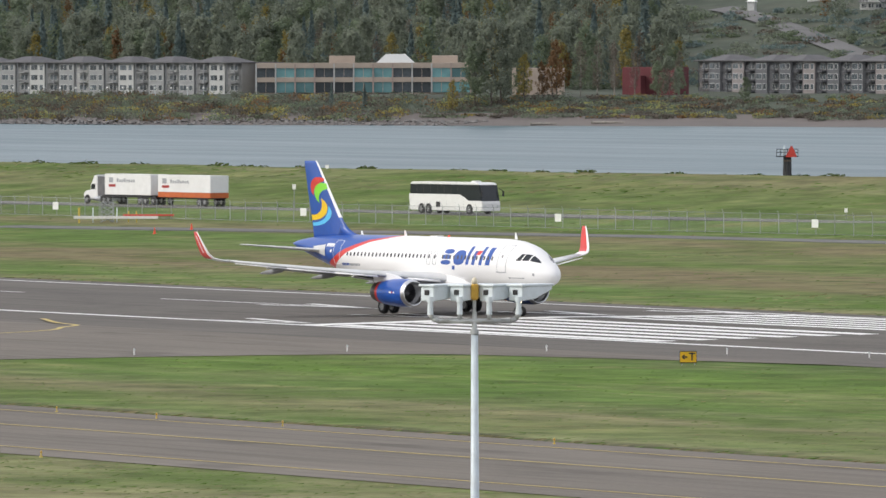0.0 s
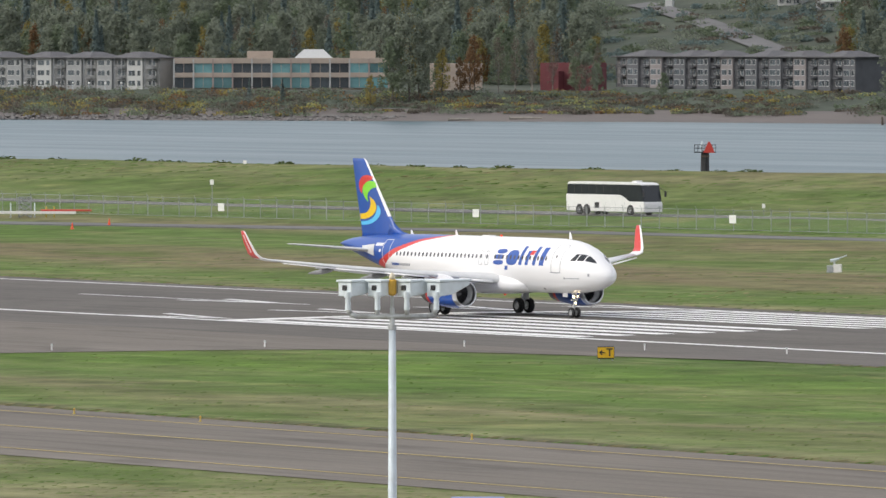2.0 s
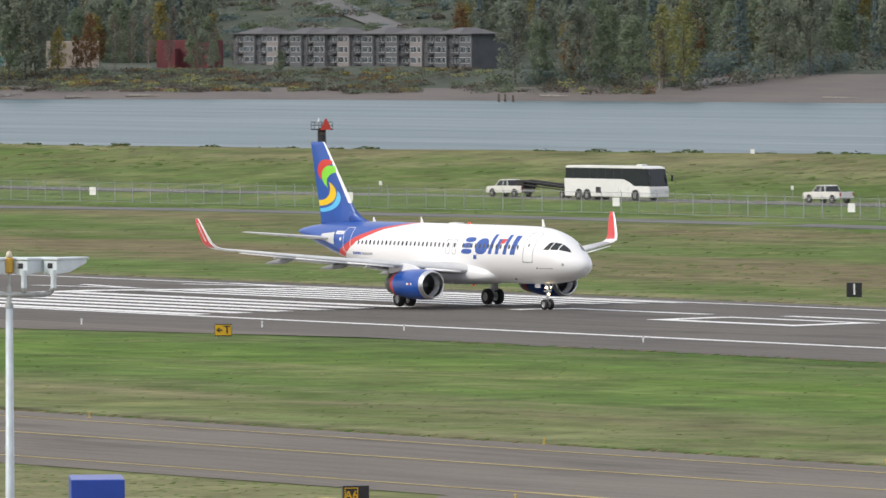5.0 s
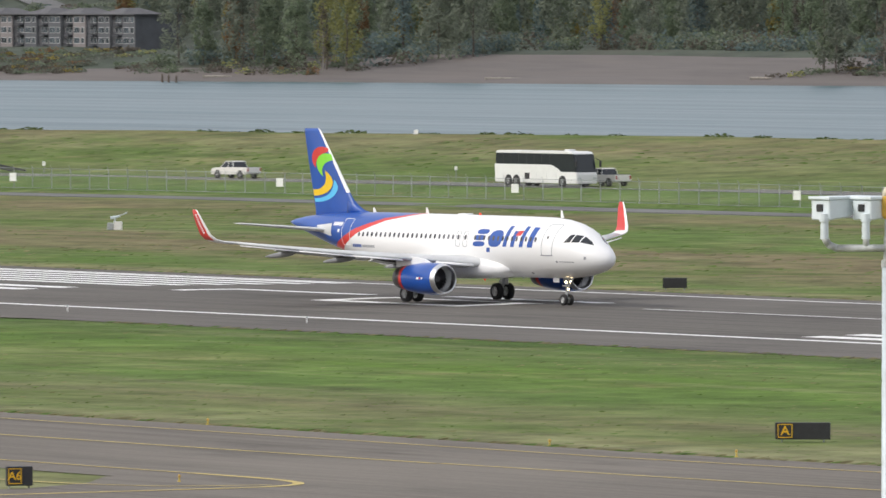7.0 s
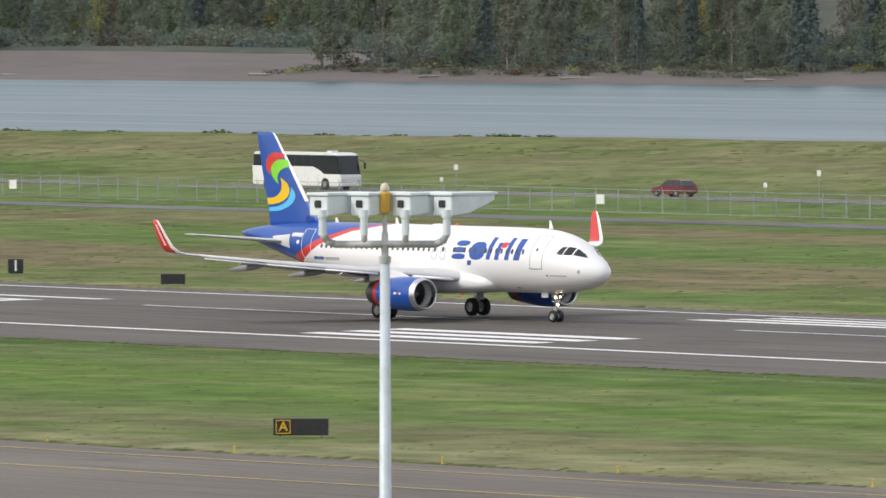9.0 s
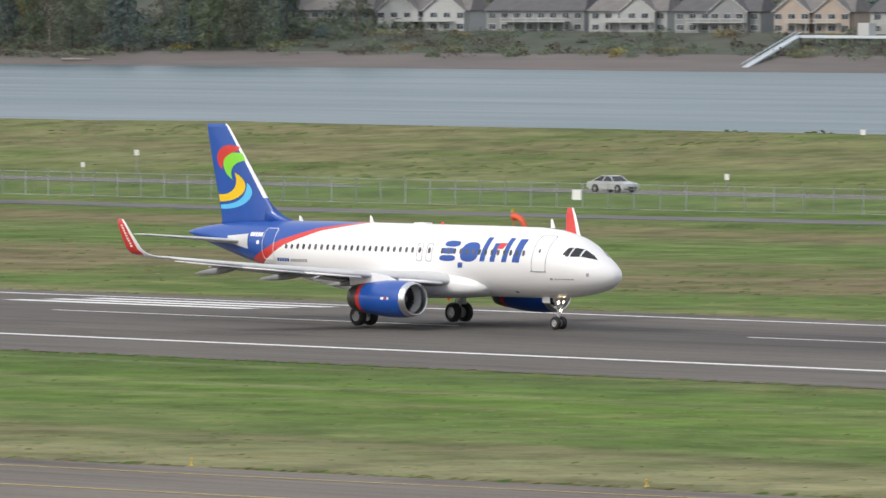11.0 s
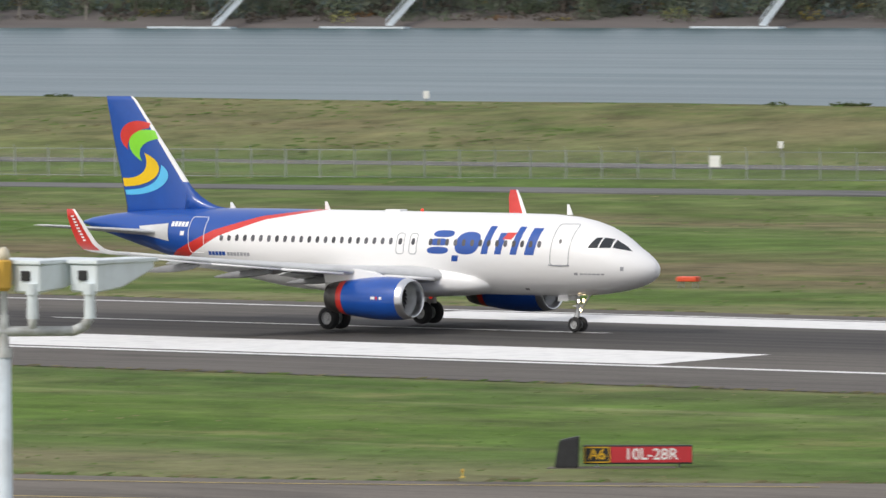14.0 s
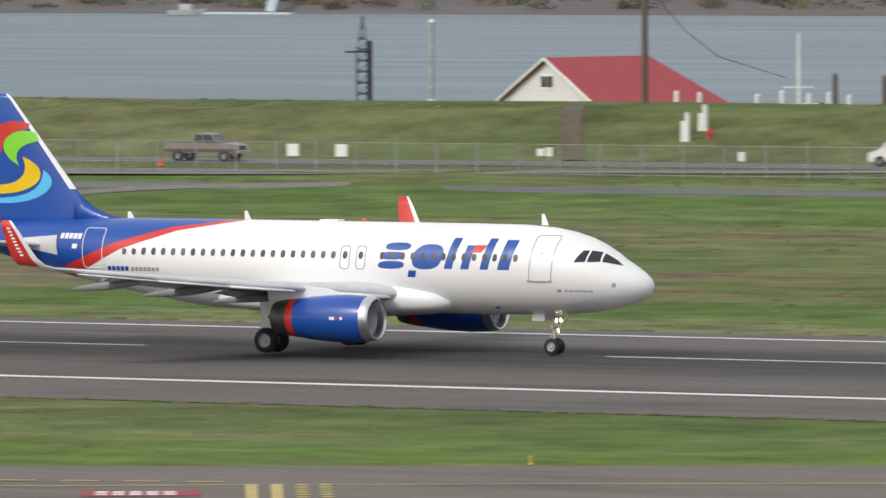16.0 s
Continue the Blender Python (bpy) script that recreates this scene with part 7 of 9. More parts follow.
boathouse()
for x, dz in ((-340.5, 0.7), (-338.5, 0.6), (-333.6, 0.5), (-331.5, 0.8), (-329.2, 0.6), (-327.5, 0.7), (-325.8, 0.5), (-322, 0.7)):
    marina_pole("mooring_pile", "short white-capped mooring pile at the marina", x, 642, WATER_Z - 1, 4.9 + dz, 0.2, SIGN_WHITE, cat="mooring pile")
for x, dz in ((-327.0, 2.0), (-322.8, 1.9), (-319.6, 1.9)):
    marina_pole("timber_pile", "dark timber pile at the marina dock", x, 642, WATER_Z - 1, 5.0 + dz, 0.24, TIMBER, cat="mooring pile")
ob = thing("sailboat_mast", "white mast and spreaders of a moored boat", "boat", at=pose(-334.2, 650, 4.0, 0, 0, 30))
bm = bmesh.new()
tube(bm, (0, 0, -5), (0, 0, 6.0), 0.14, 0.09, 8)
part("mast", bm, SIGN_WHITE, ob)
bm = bmesh.new()
tube(bm, (-1.1, 0, 1.9), (1.1, 0, 1.9), 0.05, seg=6)
tube(bm, (-1.5, 0, 0.6), (2.6, 0, 0.6), 0.08, seg=6)
part("spreader", bm, SIGN_WHITE, ob)
# two pale pipe stands on the levee slope with a red hydrant
for k, (x, y, h) in enumerate(((-324.3, 612.5, 1.5), (-324.7, 616.0, 1.3))):
    ob = thing("pipe_stand", "white standpipe with blue cap on the levee slope", "standpipe", "levee standpipes", pose(x, y, ground_z(x, y)))
    bm = bmesh.new()
    tube(bm, (0, 0, -0.2), (0, 0, h), 0.2, 0.19, 12)
    tube(bm, (0.35, 0, -0.2), (0.35, 0, h + 0.5), 0.18, 0.18, 12)
    part("pipe", bm, SIGN_WHITE, ob)
    bm = bmesh.new()
    tube(bm, (0.35, 0, h + 0.5), (0.35, 0, h + 0.64), 0.21, 0.18, 12)
    part("cap", bm, POLE_PAINT, ob)

ob = thing("fire_hydrant", "small red fire hydrant on the levee slope", "hydrant", at=pose(-322.6, 613.4, ground_z(-322.6, 613.4)))
bm = bmesh.new()
tube(bm, (0, 0, -0.1), (0, 0, 0.62), 0.17, 0.15, 12)
tube(bm, (0, 0, 0.62), (0, 0, 0.84), 0.19, 0.05, 12)
part("barrel", bm, SIGN_RED, ob)
bm = bmesh.new()
tube(bm, (-0.3, 0, 0.45), (0.3, 0, 0.45), 0.08, 0.08, 10)
part("outlet", bm, SIGN_RED, ob)
EARTH = material("bare_earth", (0.105, 0.082, 0.055), 0.95, vary=0.3, scale=0.9, dirt=0.5, dirt_color=(0.075, 0.085, 0.035), dirt_scale=0.5)
strip("earth_track", smooth_line([(-328.4, 603.5), (-333.2, 612), (-336.5, 618), (-341.5, 628)]), 1.5, EARTH, 0.12, "worn brown earth track up the levee slope", "track")

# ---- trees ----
# distance haze painted in: olive, green, conifer leaves blued, these and twigs lightened
LEAF_HAZY_OLIVE = leaf_material("hazy_olive_leaves", (0.172, 0.198, 0.158), (0.228, 0.254, 0.188))
LEAF_HAZY_GREEN = leaf_material("hazy_green_leaves", (0.164, 0.206, 0.142), (0.222, 0.268, 0.170))
LEAF_HAZY_DARK = leaf_material("hazy_conifer_needles", (0.116, 0.160, 0.156), (0.166, 0.212, 0.198))
LEAF_YELLOW = leaf_material("yellow_leaves", (0.22, 0.185, 0.065), (0.36, 0.30, 0.10))
LEAF_GOLDEN = leaf_material("yellow_green_leaves", (0.25, 0.26, 0.11), (0.36, 0.36, 0.15))
LEAF_RUST = leaf_material("rust_leaves", (0.16, 0.10, 0.055), (0.27, 0.165, 0.085))
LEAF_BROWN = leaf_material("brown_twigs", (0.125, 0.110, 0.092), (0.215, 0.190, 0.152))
BARK = material("bark", (0.11, 0.095, 0.08), 0.9, vary=0.3, scale=2)
BARK_PALE = material("pale_bark", (0.26, 0.24, 0.21), 0.9, vary=0.3, scale=2)


def crown_mesh(name, shape, height, radius, count, leaf, mat, seed):
    """Small leaf sprays gathered round limb ends inside an uneven envelope."""
    rng = np.random.default_rng(seed)
    n = int(count)
    if shape == "conifer":
        u = rng.random(n) ** 0.75
        a = rng.uniform(0, 2 * np.pi, n)
        tier = (1 - u) * (0.78 + 0.22 * np.sin(u * 55 + 2 * np.sin(3 * a)))
        r = radius * tier * (0.45 + 0.55 * np.sqrt(rng.random(n)))
        cen = np.stack([r * np.cos(a), r * np.sin(a), height * (0.05 + 0.95 * u)], 1)
        out = np.stack([np.cos(a), np.sin(a), np.full(n, 0.6)], 1)
    else:
        m = 64
        u = 0.14 + 0.84 * rng.random(m) ** 0.85
        low, span_u, p = (0.10, 0.86, 0.7) if shape == "poplar" else (0.20, 0.76, 0.6)
        env = np.sin(np.pi * np.minimum(1, low + span_u * u)) ** p
        a = rng.uniform(0, 2 * np.pi, m)
        r = radius * env * np.sqrt(rng.random(m)) * 0.92
        lobe = np.stack([r * np.cos(a), r * np.sin(a), height * u], 1)
        size = radius * rng.uniform(0.16, 0.34, m)
        k = rng.integers(0, m, n)
        d = rng.normal(size=(n, 3))
        d /= np.linalg.norm(d, axis=1, keepdims=True)
        tall = 1.9 if shape == "poplar" else 1.35
        cen = lobe[k] + d * size[k, None] * rng.uniform(0.35, 1.1, (n, 1)) * np.array([1, 1, tall])
        out = d + 0.9 * np.stack([cen[:, 0] / radius, cen[:, 1] / radius, cen[:, 2] / height - 0.4], 1)
    nrm = out / np.linalg.norm(out, axis=1, keepdims=True) + rng.normal(0, 0.38, (n, 3)) + np.array([0, 0, 0.12])
    nrm /= np.linalg.norm(nrm, axis=1, keepdims=True)
    ud = np.cross(nrm, rng.uniform(-1, 1, (n, 3)))
    ud /= np.linalg.norm(ud, axis=1, keepdims=True)
    w = np.cross(nrm, ud)
    s = (leaf * rng.uniform(0.55, 1.25, n))[:, None]
    quad = np.stack([cen - ud * s, cen + w * s * 0.62, cen + ud * s, cen - w * s * 0.62], 1).reshape(-1, 3)
    return quad_mesh(name, quad, mat)


def quad_mesh(name, co, mat):
    """A mesh of loose quads from rows of four corners."""
    n = len(co) // 4
    me = bpy.data.meshes.new(name)
    me.vertices.add(len(co))
    me.vertices.foreach_set("co", np.asarray(co, dtype=float).ravel())
    me.loops.add(n * 4)
    me.loops.foreach_set("vertex_index", np.arange(n * 4))
    me.polygons.add(n)
    me.polygons.foreach_set("loop_start", np.arange(n) * 4)
    me.update(calc_edges=True)
    me.materials.append(mat)
    return me


def leaf_cloud(rng, x, y, z, hh, sp, n, lo, hi):
    """Quads of one shrub: n leaf sprays in a low dome."""
    a, r = rng.uniform(0, 2 * np.pi, n), sp * np.sqrt(rng.random(n))
    cen = np.stack([x + r * np.cos(a), y + r * np.sin(a), z + hh * rng.random(n) * (1 - 0.45 * r / sp)], 1)
    u = rng.normal(size=(n, 3)) * np.array([1, 1, 0.6])
    u /= np.linalg.norm(u, axis=1, keepdims=True)
    w = np.cross(u, rng.normal(size=(n, 3)))
    w /= np.linalg.norm(w, axis=1, keepdims=True)
    s = rng.uniform(lo, hi, n)[:, None]
    return np.stack([cen - u * s, cen + w * s * 0.7, cen + u * s, cen - w * s * 0.7], 1).reshape(-1, 3)


def trunk_mesh(height, r, seed, bark, limbs=9, crown_from=0.25):
    rnd = random.Random(seed)
    bm = bmesh.new()
    pts = [Vector((0, 0, -0.6))]
    for k in range(1, 6):
        pts.append(Vector((rnd.uniform(-0.3, 0.3), rnd.uniform(-0.3, 0.3), height * k / 5)))
    for k, (a, b) in enumerate(zip(pts, pts[1:])):
        tube(bm, a, b, r * (1 - k / 5.5), r * (1 - (k + 1) / 5.5), 7)
    for k in range(limbs):
        u = crown_from + (0.9 - crown_from) * k / limbs
        a = rnd.uniform(0, 2 * math.pi)
        p = Vector((0, 0, height * u))
        q = p + Vector((math.cos(a), math.sin(a), 0.9)).normalized() * height * 0.22 * (1.1 - u)
        tube(bm, p, q, r * 0.35 * (1.1 - u), r * 0.08, 5)
    me = bpy.data.meshes.new("trunk")
    bm.to_mesh(me)
    bm.free()
    me.materials.append(bark)
    return me


TREE_KINDS = {}
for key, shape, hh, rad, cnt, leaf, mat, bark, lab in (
        ("poplar", "poplar", 27, 4.4, 2300, 0.42, LEAF_HAZY_GREEN, BARK, "tall green poplar with an uneven crown on the river bank"),
        ("poplar2", "poplar", 24, 4.0, 2000, 0.42, LEAF_HAZY_OLIVE, BARK, "tall olive-green poplar on the river bank"),
        ("cottonwood", "round", 25, 6.5, 2800, 0.45, LEAF_HAZY_OLIVE, BARK, "broad olive cottonwood tree on the river bank"),
        ("broadleaf", "round", 22, 5.6, 2500, 0.44, LEAF_HAZY_GREEN, BARK, "broad green tree on the river bank"),
        ("fir", "conifer", 30, 5.2, 2500, 0.45, LEAF_HAZY_DARK, BARK, "dark green fir tree on the river bank"),
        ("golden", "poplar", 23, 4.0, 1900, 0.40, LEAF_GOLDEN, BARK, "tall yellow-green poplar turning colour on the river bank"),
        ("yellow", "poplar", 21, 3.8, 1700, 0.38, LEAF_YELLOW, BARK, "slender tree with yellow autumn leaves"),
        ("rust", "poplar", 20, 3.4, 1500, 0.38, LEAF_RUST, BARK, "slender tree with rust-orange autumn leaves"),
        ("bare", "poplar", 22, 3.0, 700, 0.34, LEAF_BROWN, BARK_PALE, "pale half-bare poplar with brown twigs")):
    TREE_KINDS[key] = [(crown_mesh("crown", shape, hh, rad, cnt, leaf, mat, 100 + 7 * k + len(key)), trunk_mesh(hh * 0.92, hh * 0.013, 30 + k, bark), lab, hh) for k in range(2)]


def bank_z(x, d):
    return ground_z(x, lerp_table(x, SHORE_Y) + d)


def plant(kind, x, d, scale, rnd, y=None):
    crown, trunk, lab, hh = rnd.choice(TREE_KINDS[kind])
    yy = lerp_table(x, SHORE_Y) + d if y is None else y
    ob = thing("tree", lab, "tree", "river bank trees", pose(x, yy, ground_z(x, yy) - 0.4, 0, 0, rnd.uniform(0, 360)) @ Matrix.Diagonal((scale * rnd.uniform(0.9, 1.12), scale * rnd.uniform(0.9, 1.12), scale, 1)))
    for nm, me in (("trunk", trunk), ("crown", crown)):
        p = new(nm, me)
        p.parent = ob
    return ob


def bank_trees():
    rnd = random.Random(11)
    # woods between the dark apartments and the houses
    x = -2346.0
    while x < -1868:
        for row in range(2):
            if -2235 < x < -2085 and row == 0:
                continue
            u = rnd.random()
            kind = ("golden" if u < 0.22 and row == 0 else "poplar" if u < 0.30 else "poplar2" if u < 0.42 else "cottonwood" if u < 0.56 else "broadleaf" if u < 0.72 else "fir" if u < 0.80 else "yellow" if u < 0.88 else "bare" if u < 0.95 else "rust")
            if x > -2060 and u < 0.72:
                kind = "fir" if u < 0.22 else "cottonwood" if u < 0.46 else "broadleaf"
            plant(kind, x + rnd.uniform(-4, 4), 38 + 34 * row + rnd.uniform(-6, 12) + (62 if -2250 < x < -2085 else 0), rnd.uniform(0.85, 1.15), rnd)
        x += rnd.uniform(8, 12.5)
    # woods east of the houses
    x = -1548.0
    while x < -1180:
        for row in range(2):
            u = rnd.random()
            kind = ("fir" if u < 0.2 else "cottonwood" if u < 0.6 else "broadleaf" if u < 0.8 else "bare" if u < 0.9 else "poplar2")
            plant(kind, x + rnd.uniform(-4, 4), 24 + 26 * row + rnd.uniform(-6, 8), rnd.uniform(0.75, 1.0), rnd)
        x += rnd.uniform(6, 10)
    # single trees in front of and between the apartments
    for kind, x, y, s in (("cottonwood", -2506, 1506, 1.08), ("broadleaf", -2507, 1501, 0.9), ("poplar2", -2508, 1511, 1.0), ("yellow", -2502, 1490, 0.48), ("yellow", -2506, 1518, 0.7), ("rust", -2510, 1532, 0.9), ("rust", -2507, 1525, 0.6), ("bare", -2506, 1538, 0.8),
                          ("bare", -2501, 1541, 0.8), ("bare", -2494, 1543, 0.78), ("rust", -2508, 1529, 0.7), ("bare", -2498, 1545, 0.8), ("broadleaf", -2479, 1549, 0.5), ("cottonwood", -2477, 1552, 0.5), ("broadleaf", -2440, 1556, 0.38), ("fir", -2548, 1474, 0.28), ("fir", -2538, 1480, 0.26), ("broadleaf", -2512, 1520, 0.5), ("bare", -2490, 1556, 0.6), ("bare", -2497, 1552, 0.7), ("broadleaf", -2484, 1560, 0.42), ("bare", -2487, 1562, 0.65)):
        plant(kind, x, 0, s, rnd, y)
    # trees between and behind the houses
    for k in range(26):
        x = -1905 + 14 * k + rnd.uniform(-3, 3)
        plant(rnd.choice(["fir", "cottonwood", "broadleaf", "bare"]), x, 150 + rnd.uniform(0, 20), rnd.uniform(0.5, 0.8), rnd)


bank_trees()


def hill_woods():
    """The wooded slope behind the bank: one uncountable mass of crowns."""
    rnd = random.Random(21)
    kinds = ["fir"] * 4 + ["cottonwood"] * 7 + ["poplar2"] * 3 + ["broadleaf"] * 5 + ["rust", "rust", "bare", "bare", "yellow", "yellow"]
    cache = {}
    for key in set(kinds):
        me = TREE_KINDS[key][0][0]
        co = np.empty(len(me.vertices) * 3)
        me.vertices.foreach_get("co", co)
        cache[key] = co.reshape(-1, 3)
    by_mat = {}
    for k in range(2300):
        if k < 2050:
            x = rnd.uniform(-3350, -2330)
            d = 150 + 360 * rnd.random()
        else:
            x, d = rnd.uniform(-2420, -1200), rnd.uniform(120, 260)
        y = lerp_table(x, SHORE_Y) + d
        # clearings: the buildings, the road cut and the open hillside beside it
        if x < -2400 and d < 215:
            continue
        bearing = math.degrees(math.atan2(-x, y))
        if bearing > 62.2:
            continue
        if 56.40 < bearing < 57.85 and d < 520 and rnd.random() < 0.985:
            continue
        key = rnd.choice(kinds)
        co = cache[key]
        pick = co.reshape(-1, 4, 3)
        pick = pick[rnd.randrange(2)::2] if d < 330 else pick[rnd.randrange(3)::3]
        s, a = rnd.uniform(0.6, 0.98), rnd.uniform(0, 2 * math.pi)
        R = np.array([[math.cos(a), -math.sin(a), 0], [math.sin(a), math.cos(a), 0], [0, 0, 1]]) * s
        mid = pick.mean(axis=1, keepdims=True)
        pts = (mid + (pick - mid) * 1.4).reshape(-1, 3) @ R.T + np.array([x, y, ground_z(x, y) - 1.0])
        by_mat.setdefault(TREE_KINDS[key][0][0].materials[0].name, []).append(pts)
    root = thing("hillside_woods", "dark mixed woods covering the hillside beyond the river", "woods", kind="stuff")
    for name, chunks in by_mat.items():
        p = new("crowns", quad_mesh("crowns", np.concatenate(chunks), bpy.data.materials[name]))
        p.parent = root


hill_woods()


def bank_brush():
    rnd, rng = random.Random(31), np.random.default_rng(31)
    mats = [LEAF_HAZY_OLIVE, LEAF_YELLOW, LEAF_RUST, LEAF_BROWN, LEAF_HAZY_GREEN, LEAF_GOLDEN]
    root = thing("bank_brush", "tangled olive, yellow and rust brush along the far bank", "brush", kind="stuff")
    for m, n in zip(mats, (900, 330, 240, 1050, 520, 130)):
        chunks = []
        for k in range(n):
            x = rnd.uniform(-2900, -2380) if k % 2 else rnd.uniform(-2900, -820)
            if -2255 < x < -2085:
                continue
            d = rnd.uniform(14, 82) if x < -2500 else rnd.uniform(26, 84) if x < -2385 else rnd.uniform(22, 48) if x < -1900 else rnd.uniform(30, 84) if x < -1555 else rnd.uniform(12, 60)
            if -2380 < x < -1555 and m in (LEAF_YELLOW, LEAF_RUST) and rnd.random() < 0.85:
                continue
            y = lerp_table(x, SHORE_Y) + d
            chunks.append(leaf_cloud(rng, x, y, ground_z(x, y), rnd.uniform(1.0, 3.4) * (0.55 if -2500 < x < -2350 else 1.0), rnd.uniform(1.5, 5.0), 66, 0.22, 0.52))
        p = new("brush", quad_mesh("brush", np.concatenate(chunks), m))
        p.parent = root


bank_brush()


def riprap():
    """Grey stones along the foot of the far bank, below the apartments."""
    rng = np.random.default_rng(51)
    verts, faces = [], []
    for k in range(1500):
        x = rng.uniform(-2900, -2470)
        d = rng.uniform(1, 17)
        y = lerp_table(x, SHORE_Y) + d
        r = rng.uniform(0.35, 1.0)
        c = np.array([x, y, ground_z(x, y) + 0.1 * r])
        i = len(verts)
        for ax in range(3):
            for sg in (-1, 1):
                v = rng.normal(0, 0.22, 3)
                v[ax] += sg
                verts.append(tuple(c + v * r * np.array([1.2, 1, 0.7])))
        faces += [(i + a, i + b, i + e) for a in (0, 1) for b in (2, 3) for e in (4, 5)]
    stone = material("bank_stone", (0.15, 0.145, 0.14), 0.9, vary=0.35, scale=0.6)
    ob = mesh_object("bank_stones", verts, faces, stone)
    tagged(ob, "loose grey stones along the foot of the far river bank", "stones", kind="stuff")


riprap()


def understory():
    """Shrub layer below the bank woods and scattered scrub on the open hillside."""
    rnd, rng = random.Random(41), np.random.default_rng(41)
    root = thing("understory_shrubs", "dense dull green shrub layer below the far bank woods", "shrubs", kind="stuff")
    for m, n in ((LEAF_HAZY_OLIVE, 520), (LEAF_HAZY_GREEN, 480), (LEAF_HAZY_DARK, 480), (LEAF_BROWN, 260)):
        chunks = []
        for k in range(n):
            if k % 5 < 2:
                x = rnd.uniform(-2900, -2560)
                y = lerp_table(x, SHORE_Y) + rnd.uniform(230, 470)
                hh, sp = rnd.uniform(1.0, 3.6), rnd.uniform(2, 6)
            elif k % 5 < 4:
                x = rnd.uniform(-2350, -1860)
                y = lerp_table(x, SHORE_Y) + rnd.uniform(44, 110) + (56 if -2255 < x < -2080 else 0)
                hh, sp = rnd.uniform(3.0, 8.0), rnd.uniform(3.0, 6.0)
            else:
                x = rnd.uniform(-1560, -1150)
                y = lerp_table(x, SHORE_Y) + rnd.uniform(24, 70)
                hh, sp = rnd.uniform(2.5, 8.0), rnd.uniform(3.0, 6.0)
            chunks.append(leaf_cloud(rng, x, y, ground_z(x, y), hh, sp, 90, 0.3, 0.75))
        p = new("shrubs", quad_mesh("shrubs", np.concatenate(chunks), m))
        p.parent = root


understory()

# ---- far buildings ----
WALL_GREY = material("grey_siding", (0.26, 0.27, 0.27), 0.8, vary=0.1, scale=0.3)
WALL_PALE = material("pale_siding", (0.40, 0.41, 0.40), 0.8, vary=0.08, scale=0.3)
WALL_SLATE = material("slate_siding", (0.095, 0.10, 0.11), 0.8, vary=0.15, scale=0.3)
WALL_SLATE_LIGHT = material("grey_brick_bays", (0.22, 0.20, 0.20), 0.85, vary=0.12, scale=0.5)
WALL_TAN = material("tan_masonry", (0.42, 0.35, 0.29), 0.8, vary=0.08, scale=0.3)
WALL_BRICK = material("dusty_brick", (0.36, 0.29, 0.26), 0.85, vary=0.12, scale=0.5)
WALL_RED = material("dark_red_siding", (0.125, 0.030, 0.036), 0.8, vary=0.15, scale=0.3)
ROOF_DARK = material("dark_shingle", (0.10, 0.10, 0.105), 0.85, vary=0.15, scale=0.5)
ROOF_BROWN = material("brown_shingle", (0.165, 0.158, 0.152), 0.85, vary=0.15, scale=0.5)
GLASS_TEAL = material("teal_office_glass", (0.12, 0.26, 0.27), 0.15, vary=0.2, scale=0.2, per_object=0.35)
GLASS_HOUSE = material("house_glass", (0.06, 0.075, 0.085), 0.15, vary=0.2, per_object=0.5)
TRIM = material("white_trim", (0.46, 0.47, 0.46), 0.7, vary=0.05)
TRIM_DULL = material("dull_trim", (0.27, 0.28, 0.29), 0.7, vary=0.08)


def line_frame(p, q):
    """A frame whose x runs from p to q and whose -y faces the river."""
    a = math.degrees(math.atan2(q[1] - p[1], q[0] - p[0]))
    return pose(p[0], p[1], 0, 0, 0, a), math.dist(p, q)


